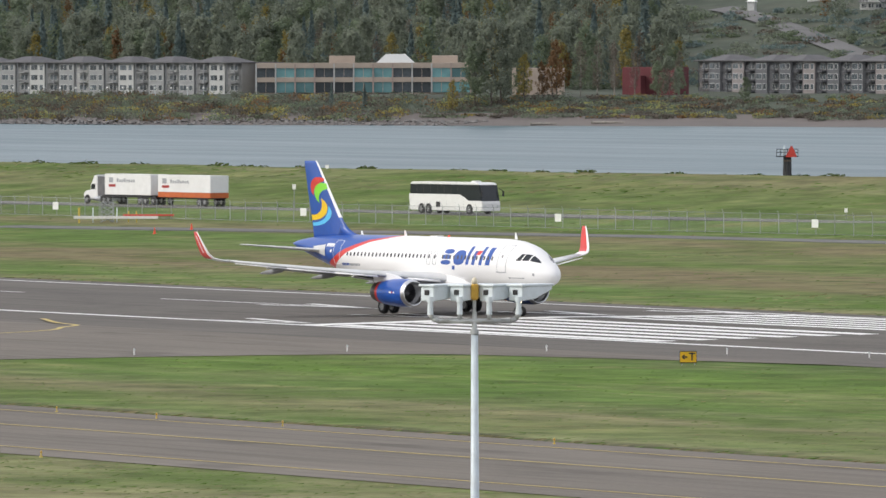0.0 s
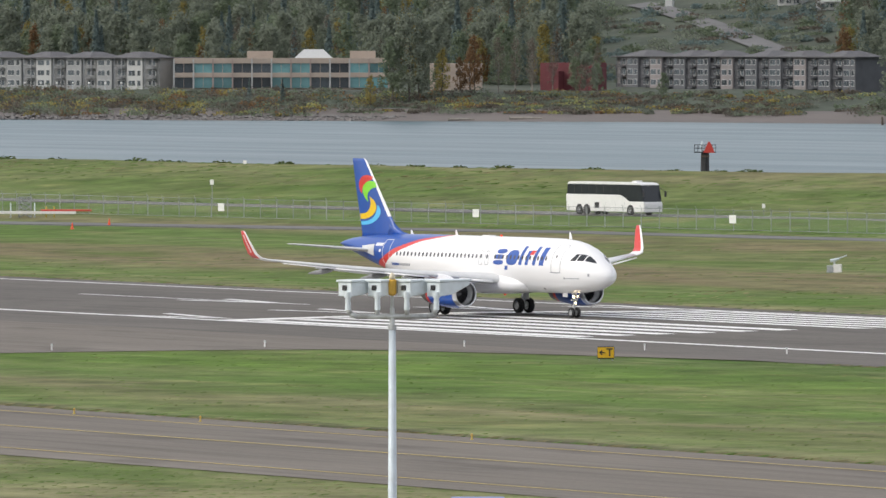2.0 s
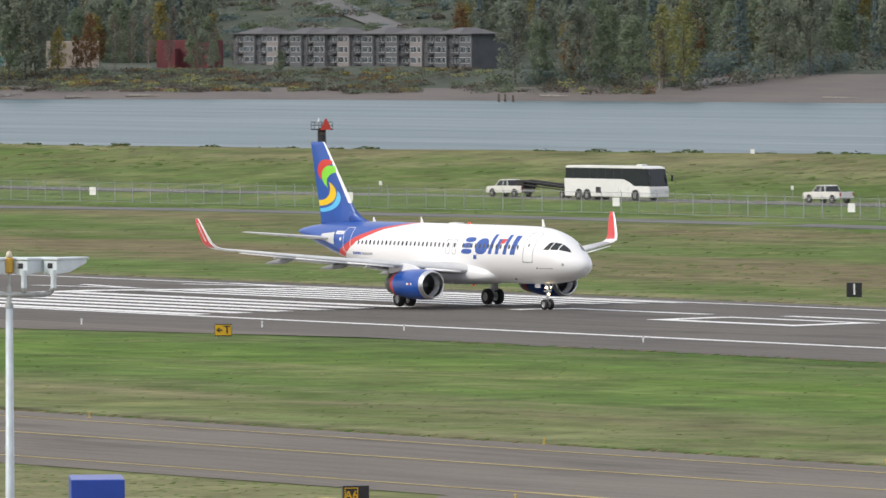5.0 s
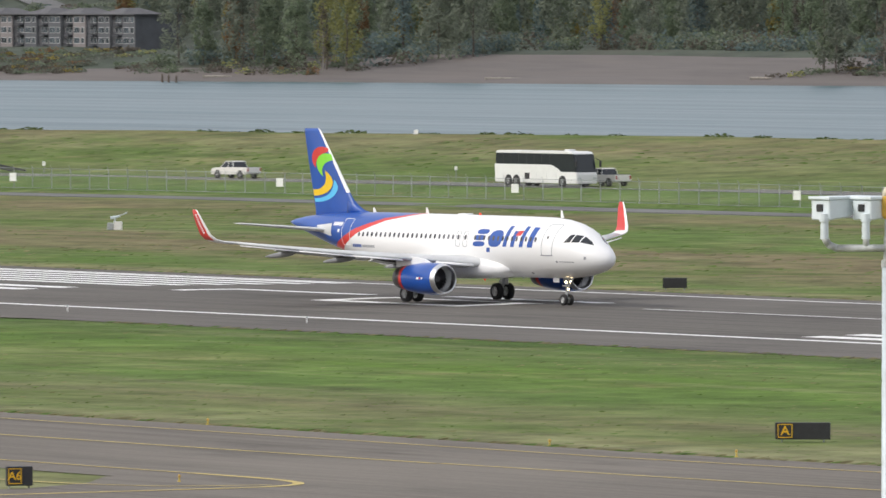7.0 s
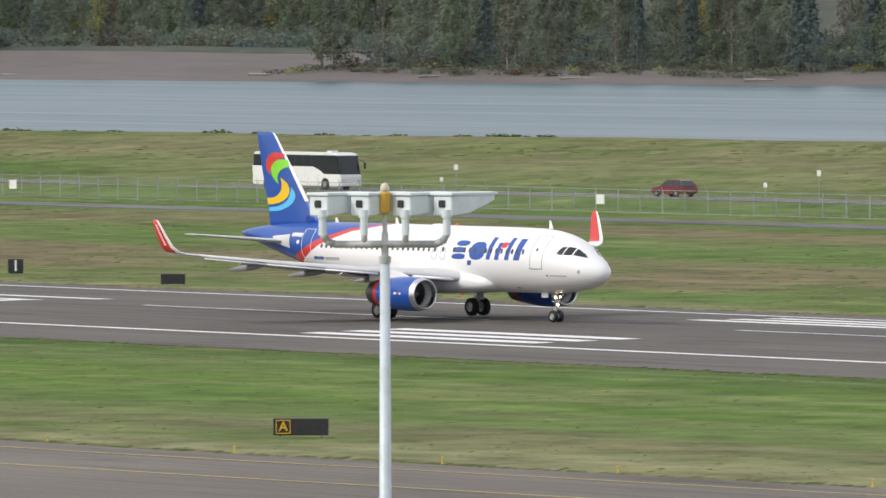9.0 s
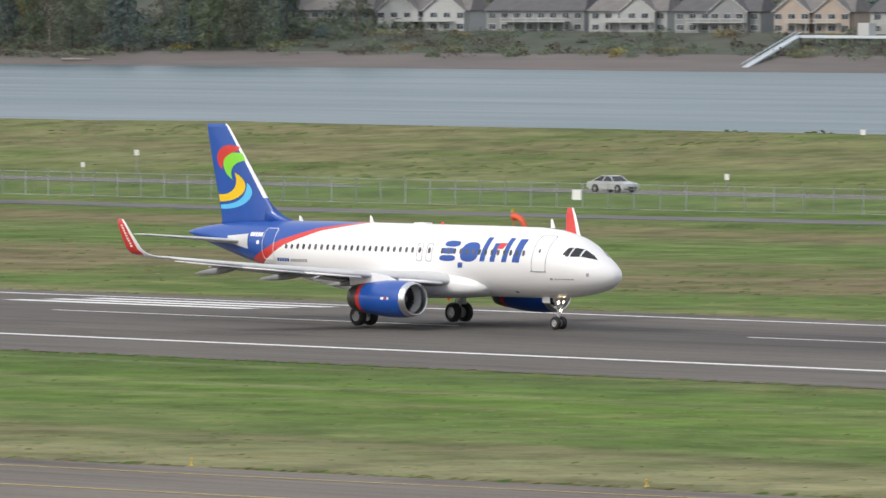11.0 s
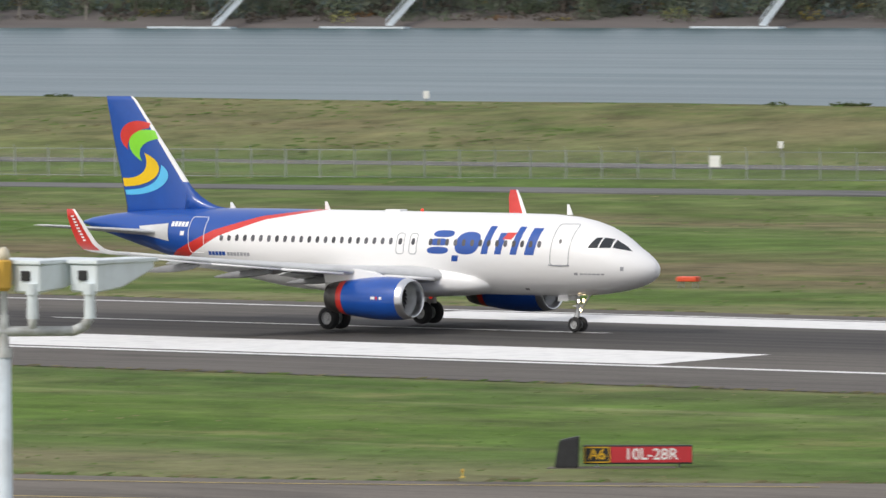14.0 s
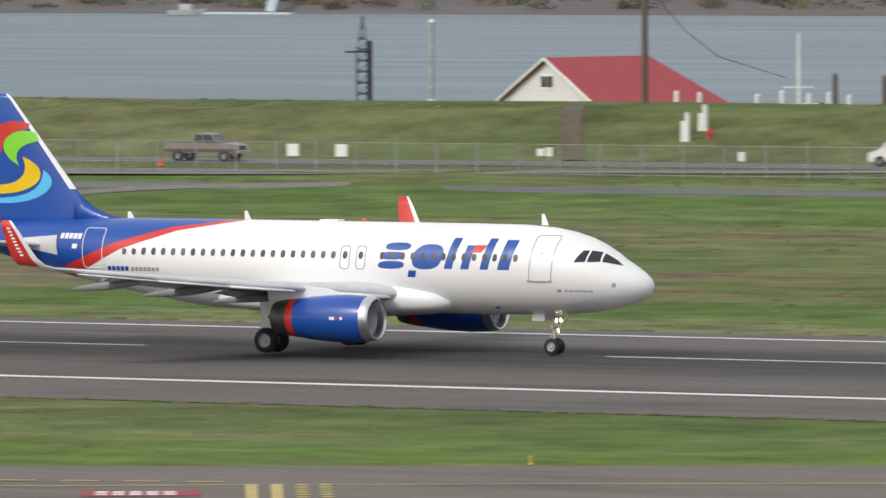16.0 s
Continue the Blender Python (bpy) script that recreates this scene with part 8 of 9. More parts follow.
def apartment(p, q, z0, floors, wall, alt, label, bay=7.5, fh=3.2, balconies=True, roof=ROOF_DARK, seed=1, pavilions=True):
    m, ln = line_frame(p, q)
    ob = thing("apartment_building", label, "apartment building", at=m @ Matrix.Translation((0, 0, z0)))
    rnd = random.Random(seed)
    h = floors * fh
    n = max(2, round(ln / bay))
    w = ln / n
    pane = bpy.data.meshes.new("window")
    bm = bmesh.new()
    box(bm, -0.75, -0.06, -0.8, 0.75, 0.06, 0.8, 0, 0)
    box(bm, -0.9, -0.02, -0.95, 0.9, 0.05, 0.95, 0, 1)
    bm.to_mesh(pane)
    bm.free()
    pane.materials.append(GLASS_HOUSE)
    pane.materials.append(TRIM)
    bal = bpy.data.meshes.new("balcony")
    bm = bmesh.new()
    box(bm, -1.9, -1.5, -0.1, 1.9, 0, 0.1)
    box(bm, -1.9, -1.5, 1.0, 1.9, -1.4, 1.1)
    for k in range(9):
        box(bm, -1.9 + 0.46 * k, -1.48, 0.1, -1.82 + 0.46 * k, -1.42, 1.0)
    box(bm, -1.95, -1.5, -0.1, -1.75, -1.3, fh)
    box(bm, 1.75, -1.5, -0.1, 1.95, -1.3, fh)
    bm.to_mesh(bal)
    bm.free()
    bal.materials.append(TRIM_DULL if wall is not WALL_SLATE else WALL_SLATE)
    bm = bmesh.new()
    box(bm, 0, 0.8, -2, ln, 16, h)
    body = part("wall", bm, wall, ob)
    for k in range(n):
        out = 0.0 if k % 2 else 0.8
        bm = bmesh.new()
        box(bm, k * w + 0.02, out, -2, (k + 1) * w - 0.02, 4, h + (0.0 if k % 2 else 0.12))
        sec = part("wall_bay", bm, alt if k % 3 == 0 else wall, ob)
        for f in range(floors):
            zc = f * fh + 1.75
            if k % 2 == 0 and balconies:
                b = new("balcony", bal)
                b.parent = ob
                b.matrix_basis = Matrix.Translation((k * w + w * 0.5, 0.8, f * fh + 0.1))
                spots = (0.38, 0.62)
            else:
                spots = (0.2, 0.42, 0.78)
            for u in spots:
                wv = new("window", pane)
                wv.parent = sec
                wv.matrix_basis = Matrix.Translation((k * w + w * u, out - 0.03, zc))
    bm = bmesh.new()
    box(bm, -1.2, -0.9, h, ln + 1.2, 17, h + 0.35, 0.05)
    rf = part("roof", bm, roof, ob)
    if pavilions:
        for k in range(max(1, n // 3)):
            cx = ln * (k + 0.5 + rnd.uniform(-0.15, 0.15)) / max(1, n // 3)
            bm = bmesh.new()
            loft(bm, [[(cx - 7, 0, h + 0.35), (cx + 7, 0, h + 0.35), (cx + 7, 14, h + 0.35), (cx - 7, 14, h + 0.35)], [(cx - 2, 5, h + 2.1), (cx + 2, 5, h + 2.1), (cx + 2, 9, h + 2.1), (cx - 2, 9, h + 2.1)]])
            part("hip_roof", bm, roof, rf)
    return ob


def office(p, q, z0):
    m, ln = line_frame(p, q)
    ob = thing("office_building", "tan two-storey office block with teal glass bands", "office building", at=m @ Matrix.Translation((0, 0, z0)))
    bm = bmesh.new()
    box(bm, 0.5, 1.2, -2, ln - 0.5, 18, 9.4)
    part("core", bm, WALL_TAN, ob)
    for z, hh in ((3.6, 1.5), (8.0, 1.7)):
        bm = bmesh.new()
        box(bm, 0, 0, z, ln, 2, z + hh, 0.05)
        part("spandrel", bm, WALL_TAN, ob)
    n = 11
    for f, (a, b) in enumerate(((0.3, 3.6), (5.1, 8.0))):
        for k in range(n):
            bm = bmesh.new()
            x0, x1 = ln * k / n, ln * (k + 1) / n
            deep = 0.9 if k % 4 in (0, 3) else 0.3
            box(bm, x0 + 0.25, deep, a, x1 - 0.25, deep + 0.2, b)
            g = part("window", bm, GLASS_TEAL if k % 4 in (1, 2) else GLASS_HOUSE, ob, "teal glass" if k % 4 in (1, 2) else "")
            bm = bmesh.new()
            box(bm, (x0 + x1) / 2 - 0.07, deep - 0.05, a, (x0 + x1) / 2 + 0.07, deep + 0.1, b)
            part("mullion", bm, WALL_TAN, g)
    for k in range(n + 1):
        bm = bmesh.new()
        x = ln * k / n
        box(bm, x - 0.22, -0.15, 0, x + 0.22, 0.4, 9.4)
        part("column", bm, TRIM if k % 4 in (0, 1) else WALL_BRICK, ob)
    for x0, x1, hh, mt in ((0.34, 0.46, 2.4, WALL_TAN), (0.82, 0.94, 2.4, WALL_TAN)):
        bm = bmesh.new()
        box(bm, ln * x0, 5, 9.5, ln * x1, 12, 9.5 + hh, 0.1)
        part("roof_plant", bm, mt, ob)
    bm = bmesh.new()
    a, b = ln * 0.56, ln * 0.74
    loft(bm, [[(a, 4, 9.6), (b, 4, 9.6), (b, 14, 9.6), (a, 14, 9.6)], [(a + 3, 8, 12.4), (b - 3, 8, 12.4), (b - 3, 10, 12.4), (a + 3, 10, 12.4)]])
    part("skylight", bm, TRIM, ob, "white glazed skylight")


def house(x, y, yaw, wd, dp, z0, wall, roof, storeys, label, gables=1, seed=0):
    ob = thing("house", label, "house", "riverside houses", pose(x, y, z0, 0, 0, yaw))
    h = storeys * 2.9
    bm = bmesh.new()
    box(bm, -wd / 2, 0, -2, wd / 2, dp, h)
    part("wall", bm, wall, ob)
    rh = dp * 0.32
    bm = bmesh.new()
    loft(bm, [[(-wd / 2 - 0.6, -0.7, h - 0.1), (wd / 2 + 0.6, -0.7, h - 0.1), (wd / 2 + 0.6, dp + 0.6, h - 0.1), (-wd / 2 - 0.6, dp + 0.6, h - 0.1)], [(-wd / 2 + 1.5, dp * 0.45, h + rh), (wd / 2 - 1.5, dp * 0.45, h + rh), (wd / 2 - 1.5, dp * 0.55, h + rh), (-wd / 2 + 1.5, dp * 0.55, h + rh)]])
    part("roof", bm, roof, ob)
    for g in range(gables):
        cx = wd * (-0.25 + 0.5 * g / max(1, gables - 1)) if gables > 1 else wd * 0.15
        gw = wd * 0.22
        bm = bmesh.new()
        loft(bm, [[(cx - gw, yy, -1), (cx + gw, yy, -1), (cx + gw, yy, h), (cx, yy, h + gw * 0.75), (cx - gw, yy, h)] for yy in (-1.6, 3)])
        gb = part("gable", bm, wall, ob)
        for s in (-1, 1):
            bm = bmesh.new()
            a = [(cx + s * (gw + 0.5), -1.9, h - 0.45), (cx, -1.9, h + gw * 0.75 + 0.05), (cx, 4.5, h + gw * 0.75 + 0.05), (cx + s * (gw + 0.5), 4.5, h - 0.45)]
            loft(bm, [a, [(p[0], p[1], p[2] + 0.25) for p in a]])
            part("gable_roof", bm, roof, gb)
            bm = bmesh.new()
            tube(bm, (cx + s * (gw + 0.5), -1.95, h - 0.4), (cx, -1.95, h + gw * 0.75 + 0.1), 0.14, seg=6)
            part("bargeboard", bm, TRIM, gb)
    for f in range(storeys):
        n = max(3, int(wd / 3.4))
        for k in range(n):
            xx = -wd / 2 + wd * (k + 0.5) / n
            yy = -1.66 if any(abs(xx - (wd * (-0.25 + 0.5 * g / max(1, gables - 1)) if gables > 1 else wd * 0.15)) < wd * 0.2 for g in range(gables)) else -0.06
            bm = bmesh.new()
            box(bm, xx - 1.05, yy, f * 2.9 + 0.75, xx + 1.05, yy + 0.12, f * 2.9 + 2.35)
            fr = part("window", bm, TRIM, ob)
            for s in (-1, 1):
                bm = bmesh.new()
                box(bm, xx + s * 0.48 - 0.42, yy - 0.05, f * 2.9 + 0.9, xx + s * 0.48 + 0.42, yy + 0.02, f * 2.9 + 2.2)
                part("pane", bm, GLASS_HOUSE, fr)
    bm = bmesh.new()
    box(bm, -wd * 0.3, -3.4, 2.75, wd * 0.35, 0, 2.95)
    for k in range(6):
        xx = -wd * 0.3 + wd * 0.65 * k / 5
        box(bm, xx - 0.08, -3.35, 0, xx + 0.08, -3.2, 3.9)
    box(bm, -wd * 0.3, -3.35, 3.75, wd * 0.35, -3.25, 3.9)
    part("deck", bm, TRIM, ob)
    return ob


apartment((-2800, 1456), (-2628, 1487), 3.9, 3, WALL_GREY, WALL_PALE, "long grey-white apartment block with balconies and hip roofs", seed=3)
office((-2619.5, 1488), (-2585, 1546), 3.9)
apartment((-2564, 1617), (-2415, 1609), 4.2, 3, WALL_SLATE, WALL_SLATE_LIGHT, "dark slate apartment block with brick bays and balconies", seed=8, pavilions=True)
ob = thing("low_office", "low tan building with round window behind trees", "building", at=line_frame((-2536, 1531.6), (-2524, 1550))[0] @ Matrix.Translation((0, 0, 4)))
bm = bmesh.new()
box(bm, 0, 0, -2, 16, 10, 8.0, 0.1)
part("wall", bm, WALL_TAN, ob)
bm = bmesh.new()
tube(bm, (9, -0.05, 5), (9, 0.1, 5), 1.0, seg=18)
part("round_window", bm, GLASS_HOUSE, ob)
ob = thing("red_building", "dark red flat-roofed building among trees", "building", at=line_frame((-2512, 1560), (-2504, 1565))[0] @ Matrix.Translation((0, 0, 4)))
bm = bmesh.new()
box(bm, -3, 0, -2, 15, 10, 8.2, 0.1)
part("wall", bm, WALL_RED, ob)
bm = bmesh.new()
box(bm, 1, -3.5, -2, 5, 0, 5.6)
part("wing", bm, WALL_RED, ob)
# white road cut and small house on the hill
HOUSE_ROWS = [(-1893, 1699, 26, 14, WALL_GREY, ROOF_BROWN, 2, "grey two-storey riverside house with brown roof", 0), (-1861, 1704, 27, 14, TRIM, ROOF_BROWN, 2, "white gabled riverside house with decks", 2),
              (-1820, 1706, 28, 14, WALL_GREY, ROOF_DARK, 2, "modern grey house with long white balcony", 0), (-1785, 1706, 22, 12, WALL_PALE, ROOF_BROWN, 2, "pale riverside house with gables", 1),
              (-1752, 1706, 24, 12, WALL_GREY, ROOF_DARK, 2, "grey riverside house with white trim", 1), (-1718, 1707, 22, 12, WALL_TAN, ROOF_BROWN, 2, "tan riverside house with white trim", 2),
              (-1684, 1706, 20, 12, WALL_PALE, ROOF_DARK, 2, "pale riverside house with dark roof", 1), (-1655, 1706, 26, 12, WALL_GREY, ROOF_DARK, 1, "long low grey riverside house", 0),
              (-1620, 1707, 24, 12, WALL_TAN, ROOF_BROWN, 2, "tan riverside house with large windows", 2), (-1584, 1710, 20, 12, WALL_PALE, ROOF_DARK, 2, "pale riverside house beside dark trees", 1)]
for k, (x, y, wd, dp, wall, roof, st, lab, gb) in enumerate(HOUSE_ROWS):
    house(x, y, 22, wd, dp, ground_z(x, y) - 0.2, wall, roof, st, lab, gb, k)
for x, y, wd, st, wall, lab in ((-2850, 1852, 15, 1, TRIM, "white hillside house behind a hedge"), (-2800, 1838, 9, 1, TRIM, "small white gabled house on the hillside"), (-2766, 1834, 13, 2, TRIM, "white two-storey house at the top of the hillside"), (-2736, 1836, 12, 1, WALL_TAN, "tan hillside house among trees")):
    house(x, y, 40, wd, 8, ground_z(x, y) - 0.2, wall, ROOF_DARK, st, lab, 1)
ob = thing("gate_hut", "small white hut at the top of the hill road", "hut", at=pose(-2856, 1824, ground_z(-2856, 1824) - 0.2, 0, 0, 40))
bm = bmesh.new()
box(bm, -1.3, -1.3, 0, 1.3, 1.3, 3.8, 0.05)
part("wall", bm, TRIM, ob)
bm = bmesh.new()
loft(bm, [[(-1.7, -1.7, 3.8), (1.7, -1.7, 3.8), (1.7, 1.7, 3.8), (-1.7, 1.7, 3.8)], [(-0.1, -0.1, 5.4), (0.1, -0.1, 5.4), (0.1, 0.1, 5.4), (-0.1, 0.1, 5.4)]])
part("roof", bm, SIGN_WHITE, ob)
strip("hill_road", smooth_line([(-2880, 1826), (-2846, 1816), (-2784, 1794), (-2738, 1776), (-2689, 1757), (-2650, 1742)]), 9, ROAD, 0.6, "pale road climbing the hillside", "road")


def gangway(x, label="pale metal gangway down to a floating dock"):
    y0 = lerp_table(x, SHORE_Y) + 26
    ob = thing("dock_gangway", label, "gangway", "dock gangways", pose(x, y0, 0))
    z0, dx, dy, z1 = 3.2, 12.5, -27.0, WATER_Z + 0.7
    bm = bmesh.new()
    for s in (-1, 1):
        for h in (0, 1.2):
            tube(bm, (s * 0.9, 0, z0 + h), (s * 0.9 + dx, dy, z1 + h), 0.12, seg=6)
        for k in range(9):
            u = k / 8
            z = z0 + (z1 - z0) * u
            tube(bm, (s * 0.9 + dx * u, dy * u, z), (s * 0.9 + dx * u, dy * u, z + 1.2), 0.06, seg=5)
    part("rail", bm, POLE_PAINT, ob)
    bm = bmesh.new()
    loft(bm, [[(-0.9, 0, z0 - 0.1), (0.9, 0, z0 - 0.1), (0.9, 0, z0 + 0.1), (-0.9, 0, z0 + 0.1)], [(dx - 0.9, dy, z1 - 0.1), (dx + 0.9, dy, z1 - 0.1), (dx + 0.9, dy, z1 + 0.1), (dx - 0.9, dy, z1 + 0.1)]])
    part("deck", bm, POLE_PAINT, ob)
    bm = bmesh.new()
    box(bm, -0.5, 0, z0 - 0.2, 0.5, 22, z0 + 0.1)
    for k in range(4):
        tube(bm, (0, 1 + 6 * k, -7), (0, 1 + 6 * k, z0), 0.18, seg=6)
    part("pier", bm, TIMBER, ob)
    bm = bmesh.new()
    box(bm, dx - 18, dy - 2.4, WATER_Z - 0.2, dx + 6, dy, WATER_Z + 0.4, 0.05)
    part("float", bm, POLE_PAINT, ob, "pale floating dock")
    return ob


for x in (-1372, -1331, -1245, -1180, -1093, -1009):
    gangway(x)
ob = thing("pier", "pale pier deck with small hut and gangway on the far bank", "pier", at=pose(-1683, 1666.6, 0))
bm = bmesh.new()
box(bm, 0, -1.2, 2.6, 36, 1.2, 3.3, 0.05)
part("deck", bm, POLE_PAINT, ob)
bm = bmesh.new()
box(bm, 22, -1.2, 3.3, 26, 1.2, 6.4, 0.1)
part("hut", bm, TRIM, ob)
bm = bmesh.new()
for k in range(8):
    tube(bm, (1 + 4.7 * k, 0, -4), (1 + 4.7 * k, 0, 2.7), 0.2, seg=7)
part("piles", bm, TIMBER, ob)
bm = bmesh.new()
for s in (-1, 1):
    for h in (0, 1.1):
        tube(bm, (s * 0.9, 0, 3.0 + h), (s * 0.9 + 30, -48, WATER_Z + 0.7 + h), 0.14, seg=6)
loft(bm, [[(-1, 0, 2.8), (1, 0, 2.8), (1, 0, 3.2), (-1, 0, 3.2)], [(29, -48, WATER_Z + 0.5), (31, -48, WATER_Z + 0.5), (31, -48, WATER_Z + 0.9), (29, -48, WATER_Z + 0.9)]])
part("ramp", bm, POLE_PAINT, ob)


def moored_boat(x, d, ln):
    y = lerp_table(x, SHORE_Y) - d
    ob = thing("motorboat", "small white motorboat moored at a dock", "boat", "", pose(x, y, WATER_Z, 0, 0, 8))
    bm = bmesh.new()
    loft(bm, [[(-ln / 2, -1, 0.2), (-ln / 2, 1, 0.2), (-ln / 2, 1.2, 1.1), (-ln / 2, -1.2, 1.1)], [(ln * 0.2, -1, 0.2), (ln * 0.2, 1, 0.2), (ln * 0.2, 1.25, 1.2), (ln * 0.2, -1.25, 1.2)], [(ln / 2, -0.1, 0.7), (ln / 2, 0.1, 0.7), (ln / 2, 0.15, 1.5), (ln / 2, -0.15, 1.5)]])
    part("hull", bm, TRIM, ob)
    bm = bmesh.new()
    box(bm, -ln * 0.2, -0.8, 1.1, ln * 0.12, 0.8, 2.3, 0.15)
    part("cabin", bm, TRIM, ob)
    return ob


moored_boat(-1003, 24, 8)
for k, x in enumerate((-2268.5, -2266, -2263)):
    marina_pole("river_pile", "weathered timber pile standing in the river", x, lerp_table(x, SHORE_Y) - 25, WATER_Z - 1, WATER_Z + 2.2 - 0.2 * k, 0.35, TIMBER, cat="mooring pile")


def driftwood(x, d, ln, turn):
    y = lerp_table(x, SHORE_Y) + d
    ob = thing("driftwood_log", "bleached driftwood log on the river beach", "log", "driftwood logs", pose(x, y, ground_z(x, y) + 0.25, 0, 0, turn))
    bm = bmesh.new()
    tube(bm, (-ln / 2, 0, 0), (0, 0.2, 0.1), 0.42, 0.36, 8)
    tube(bm, (0, 0.2, 0.1), (ln / 2, 0, 0.05), 0.36, 0.2, 8)
    tube(bm, (-ln * 0.42, 0, 0), (-ln * 0.5, -0.6, 0.7), 0.18, 0.06, 6)
    part("trunk", bm, BARK_PALE, ob)


for x, d, ln, turn in ((-2178, 12, 11, 40), (-1962, 14, 13, 55), (-2290, 13, 9, 30), (-2432, 9, 10, 48), (-2446, 4, 8, 60), (-2085, 18, 7, 20), (-1900, 13, 8, 35), (-2020, 16, 6, 70)):
    driftwood(x, d, ln, turn)


def promenade_lamp(x, y):
    ob = thing("promenade_lamp", "white globe lamp on a short post by the apartments", "street lamp", "promenade lamps", pose(x, y, ground_z(x, y)))
    bm = bmesh.new()
    tube(bm, (0, 0, -0.2), (0, 0, 2.6), 0.09, 0.07, 8)
    part("post", bm, POLE_PAINT, ob)
    bm = bmesh.new()
    bmesh.ops.create_uvsphere(bm, u_segments=12, v_segments=8, radius=0.34, matrix=Matrix.Translation((0, 0, 2.85)))
    part("globe", bm, SIGN_WHITE, ob, smooth=True)
    return ob


lamp_first = promenade_lamp(-2794, 1444)
for k in range(1, 22):
    x = -2794 + 7.9 * k
    y = 1444 + 0.18 * (x + 2794)
    copy_thing(lamp_first, pose(x, y, ground_z(x, y)))


# ---- tufts: uneven growth on the airfield strips, the pavement edges and the levee ----
TUFT_GREEN = leaf_material("tuft_green", (0.105, 0.180, 0.040), (0.165, 0.250, 0.066))
TUFT_STRAW = leaf_material("tuft_straw", (0.19, 0.175, 0.085), (0.31, 0.275, 0.145))
TUFT_DARK = leaf_material("tuft_dark", (0.105, 0.140, 0.045), (0.150, 0.180, 0.066))


def exit_edge_y(x):
    xs, ys = zip(*EXIT_EDGE)
    return float(np.interp(x, xs, ys))


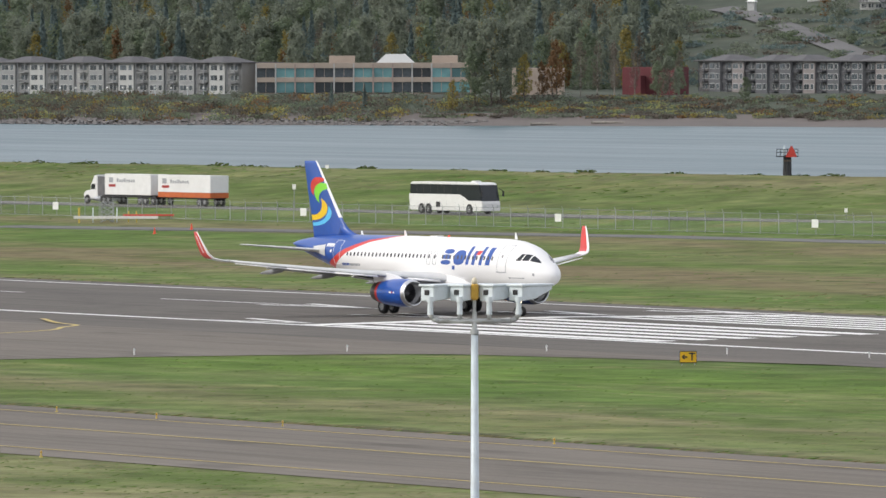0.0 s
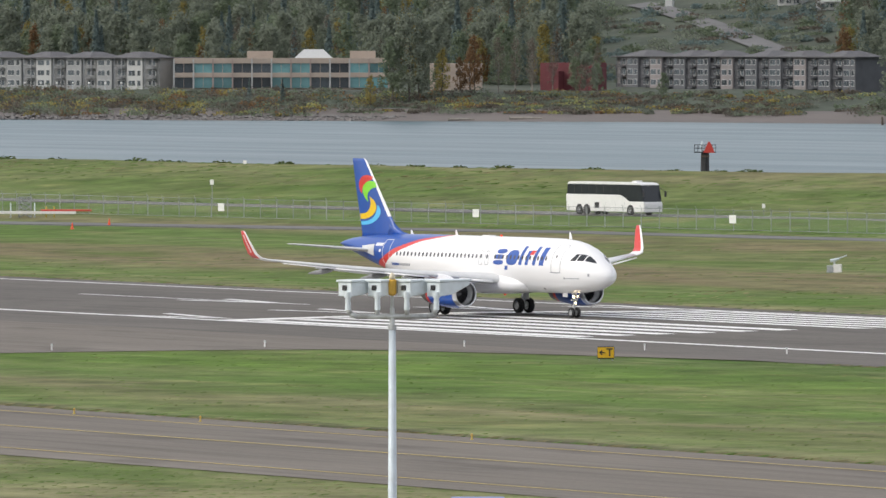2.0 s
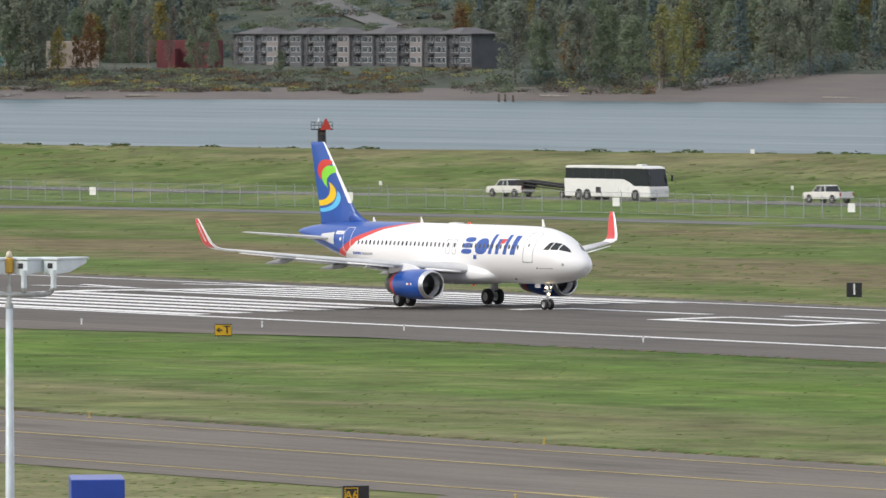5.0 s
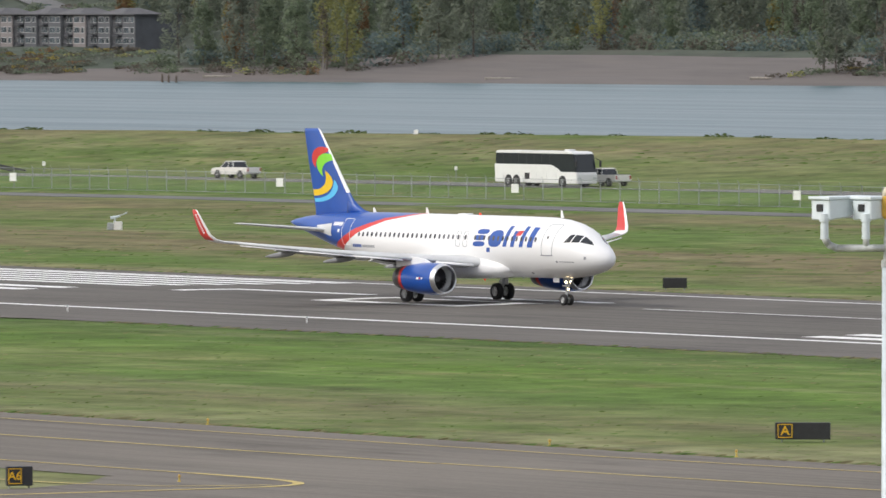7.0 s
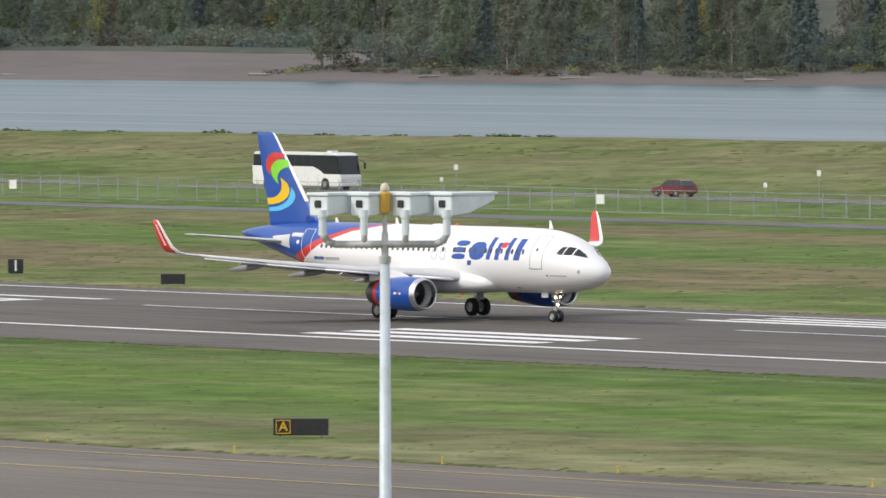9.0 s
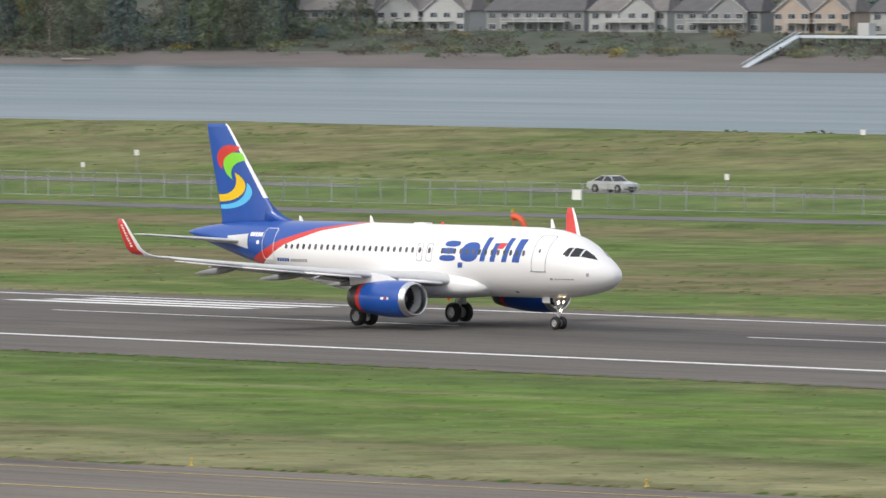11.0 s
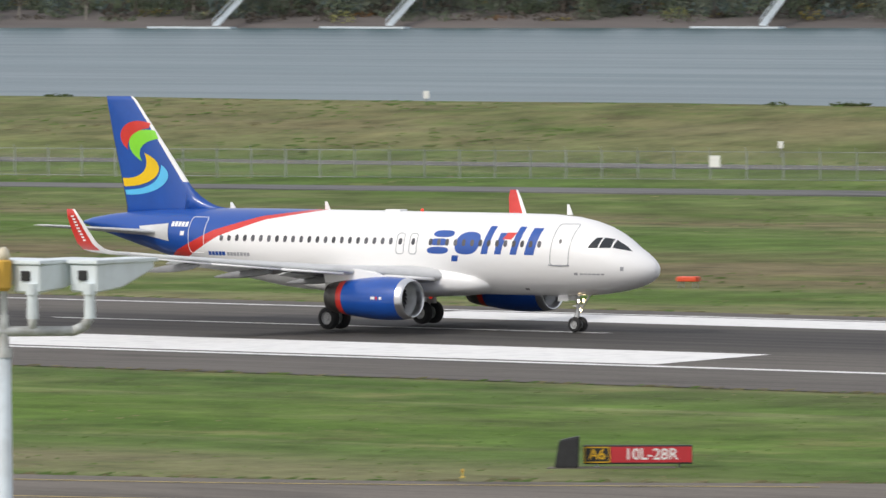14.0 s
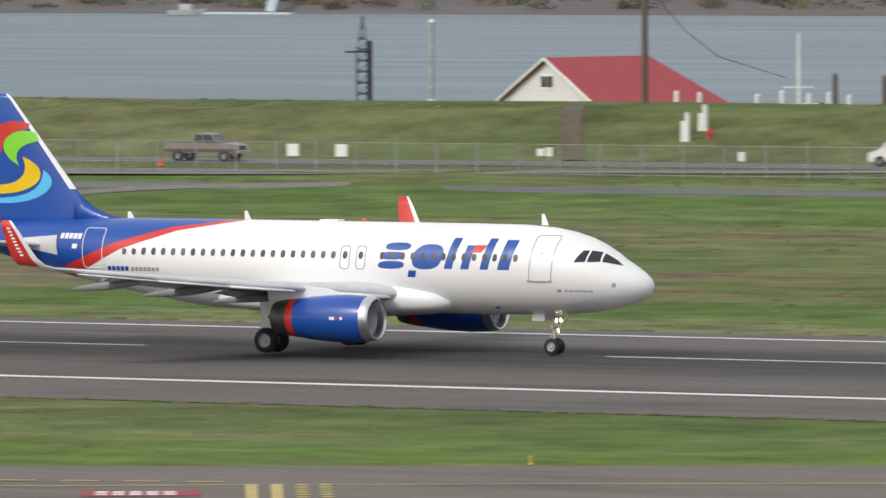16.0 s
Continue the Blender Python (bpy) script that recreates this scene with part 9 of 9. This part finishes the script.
def grass_tufts():
    rnd = random.Random(77)
    sets = {"green": [], "straw": [], "dark": []}

    def put(x, y, tall, wide, kind):
        z = ground_z(x, y) - 0.02
        a = rnd.uniform(-0.7, 0.7) + math.atan2(-x, y)
        ux, uy = math.cos(a) * wide / 2, math.sin(a) * wide / 2
        lean = rnd.uniform(-0.4, 0.4) * tall
        back = tall * rnd.uniform(3.0, 7.0)
        t = rnd.uniform(0.45, 0.8)
        sets[kind] += [(x - ux, y - uy, z), (x + ux, y + uy, z), (x + ux * t + lean, y + uy * t + back, z + tall), (x - ux * t + lean, y - uy * t + back, z + tall * rnd.uniform(0.6, 1.0))]

    def pick(x, y):
        n1 = noise.noise(Vector((x * 0.02, y * 0.06, 7.0)))
        n2 = noise.noise(Vector((x * 0.11, y * 0.25, 2.0)))
        v = n1 + 0.6 * n2 + rnd.uniform(-0.25, 0.25)
        return "straw" if v > 0.34 else "dark" if v < -0.55 else "green"

    def scatter(count, x0, x1, lo, hi, tall, wide):
        for _ in range(count):
            x = rnd.uniform(x0, x1)
            a, b = lo(x), hi(x)
            if b <= a:
                continue
            y = rnd.uniform(a, b)
            put(x, y, rnd.uniform(*tall), rnd.uniform(*wide), pick(x, y))

    near_lo = lambda x: 262.9 if x < -350 else exit_edge_y(x) + 0.15
    near_hi = lambda x: RWY - 40.7 if x > -520 else 329.0
    scatter(9000, -556, -185, near_lo, near_hi, (0.02, 0.06), (0.12, 0.5))
    scatter(3500, -520, -352, lambda x: 214, lambda x: 231.8, (0.02, 0.06), (0.15, 0.5))
    scatter(8000, -800, -190, lambda x: RWY + 27.7, lambda x: road_y(x) - 41, (0.03, 0.08), (0.2, 0.8))
    scatter(4500, -1060, -240, lambda x: road_y(x) - 33, lambda x: road_y(x) - 6, (0.03, 0.09), (0.25, 0.9))
    scatter(9000, -1180, -240, lambda x: road_y(x) + 6, lambda x: lerp_table(x, CREST_Y) + 3, (0.04, 0.13), (0.3, 1.1))
    # ragged growth along the pavement edges
    for _ in range(1100):
        x = rnd.uniform(-556, -190)
        put(x, near_lo(x) + rnd.uniform(-0.25, 0.5), rnd.uniform(0.05, 0.14), rnd.uniform(0.2, 0.8), rnd.choice(["straw", "straw", "green"]))
        x = rnd.uniform(-515, -150)
        put(x, RWY - 40.5 + rnd.uniform(-0.5, 0.3), rnd.uniform(0.04, 0.12), rnd.uniform(0.2, 0.8), rnd.choice(["straw", "straw", "green"]))
        x = rnd.uniform(-800, -190)
        put(x, RWY + 27.6 + rnd.uniform(-0.2, 0.6), rnd.uniform(0.04, 0.12), rnd.uniform(0.3, 1.0), rnd.choice(["straw", "straw", "green"]))
    root = thing("grass_tufts", "uneven green and straw grass tufts over the airfield", "grass", kind="stuff")
    for kind, m in (("green", TUFT_GREEN), ("straw", TUFT_STRAW), ("dark", TUFT_DARK)):
        p = new("tufts", quad_mesh("tufts", np.array(sets[kind]), m))
        p.parent = root


grass_tufts()


def drive(ob, lane, fixes, heading):
    """Key a vehicle along the levee road; fixes: (seconds, x of its front)."""
    rows = []
    ts = sorted({0.0, 16.0} | {float(t) for t in range(17)} | {t for t, _ in fixes})
    for t in ts:
        if t <= fixes[0][0] or t >= fixes[-1][0]:
            (ta, xa), (tb, xb) = (fixes[0], fixes[1]) if t <= fixes[0][0] else (fixes[-2], fixes[-1])
        else:
            (ta, xa), (tb, xb) = next((p, q) for p, q in zip(fixes, fixes[1:]) if p[0] <= t <= q[0])
        x = xa + (xb - xa) * (t - ta) / (tb - ta)
        slope = math.degrees(math.atan2(road_y(x + 15) - road_y(x - 15), 30))
        rows.append((t, pose(x, road_y(x) + lane, ground_z(x, road_y(x)) + 0.07, 0, 0, slope + (0 if heading > 0 else 180))))
    walk(ob, rows)


def motions():
    walk(aircraft, [(t, pose(x, y, 0.05, 0, 0, r)) for t, x, y, r in PLANE_ROWS])
    drive(coach, -2.1, [(0, -914.4), (3, -849.0), (7, -764.6), (10.2, -697.2)], 1)
    drive(silver_car, -2.1, [(0, -828.6), (10.2, -609.6), (12.5, -556.6)], 1)
    drive(brown_pickup, -2.1, [(15, -370.1), (16, -348.2)], 1)
    drive(truck, 2.1, [(0, -1004.2), (1.2, -1036.8)], -1)
    drive(tow_pickup, 2.1, [(5.5, -849.4), (6.1, -862.1)], -1)
    drive(hauler, 2.1, [(5.5, -844.2), (6.1, -856.9)], -1)
    drive(white_pickup, 2.1, [(5.5, -798.8), (7, -828.8)], -1)
    drive(far_pickup, 2.1, [(7, -770.0), (8.5, -801.4)], -1)
    drive(red_car, 2.1, [(9, -682.3), (9.7, -698.5)], -1)
    drive(van, 2.1, [(15, -281.6), (16, -301.6)], -1)


motions()
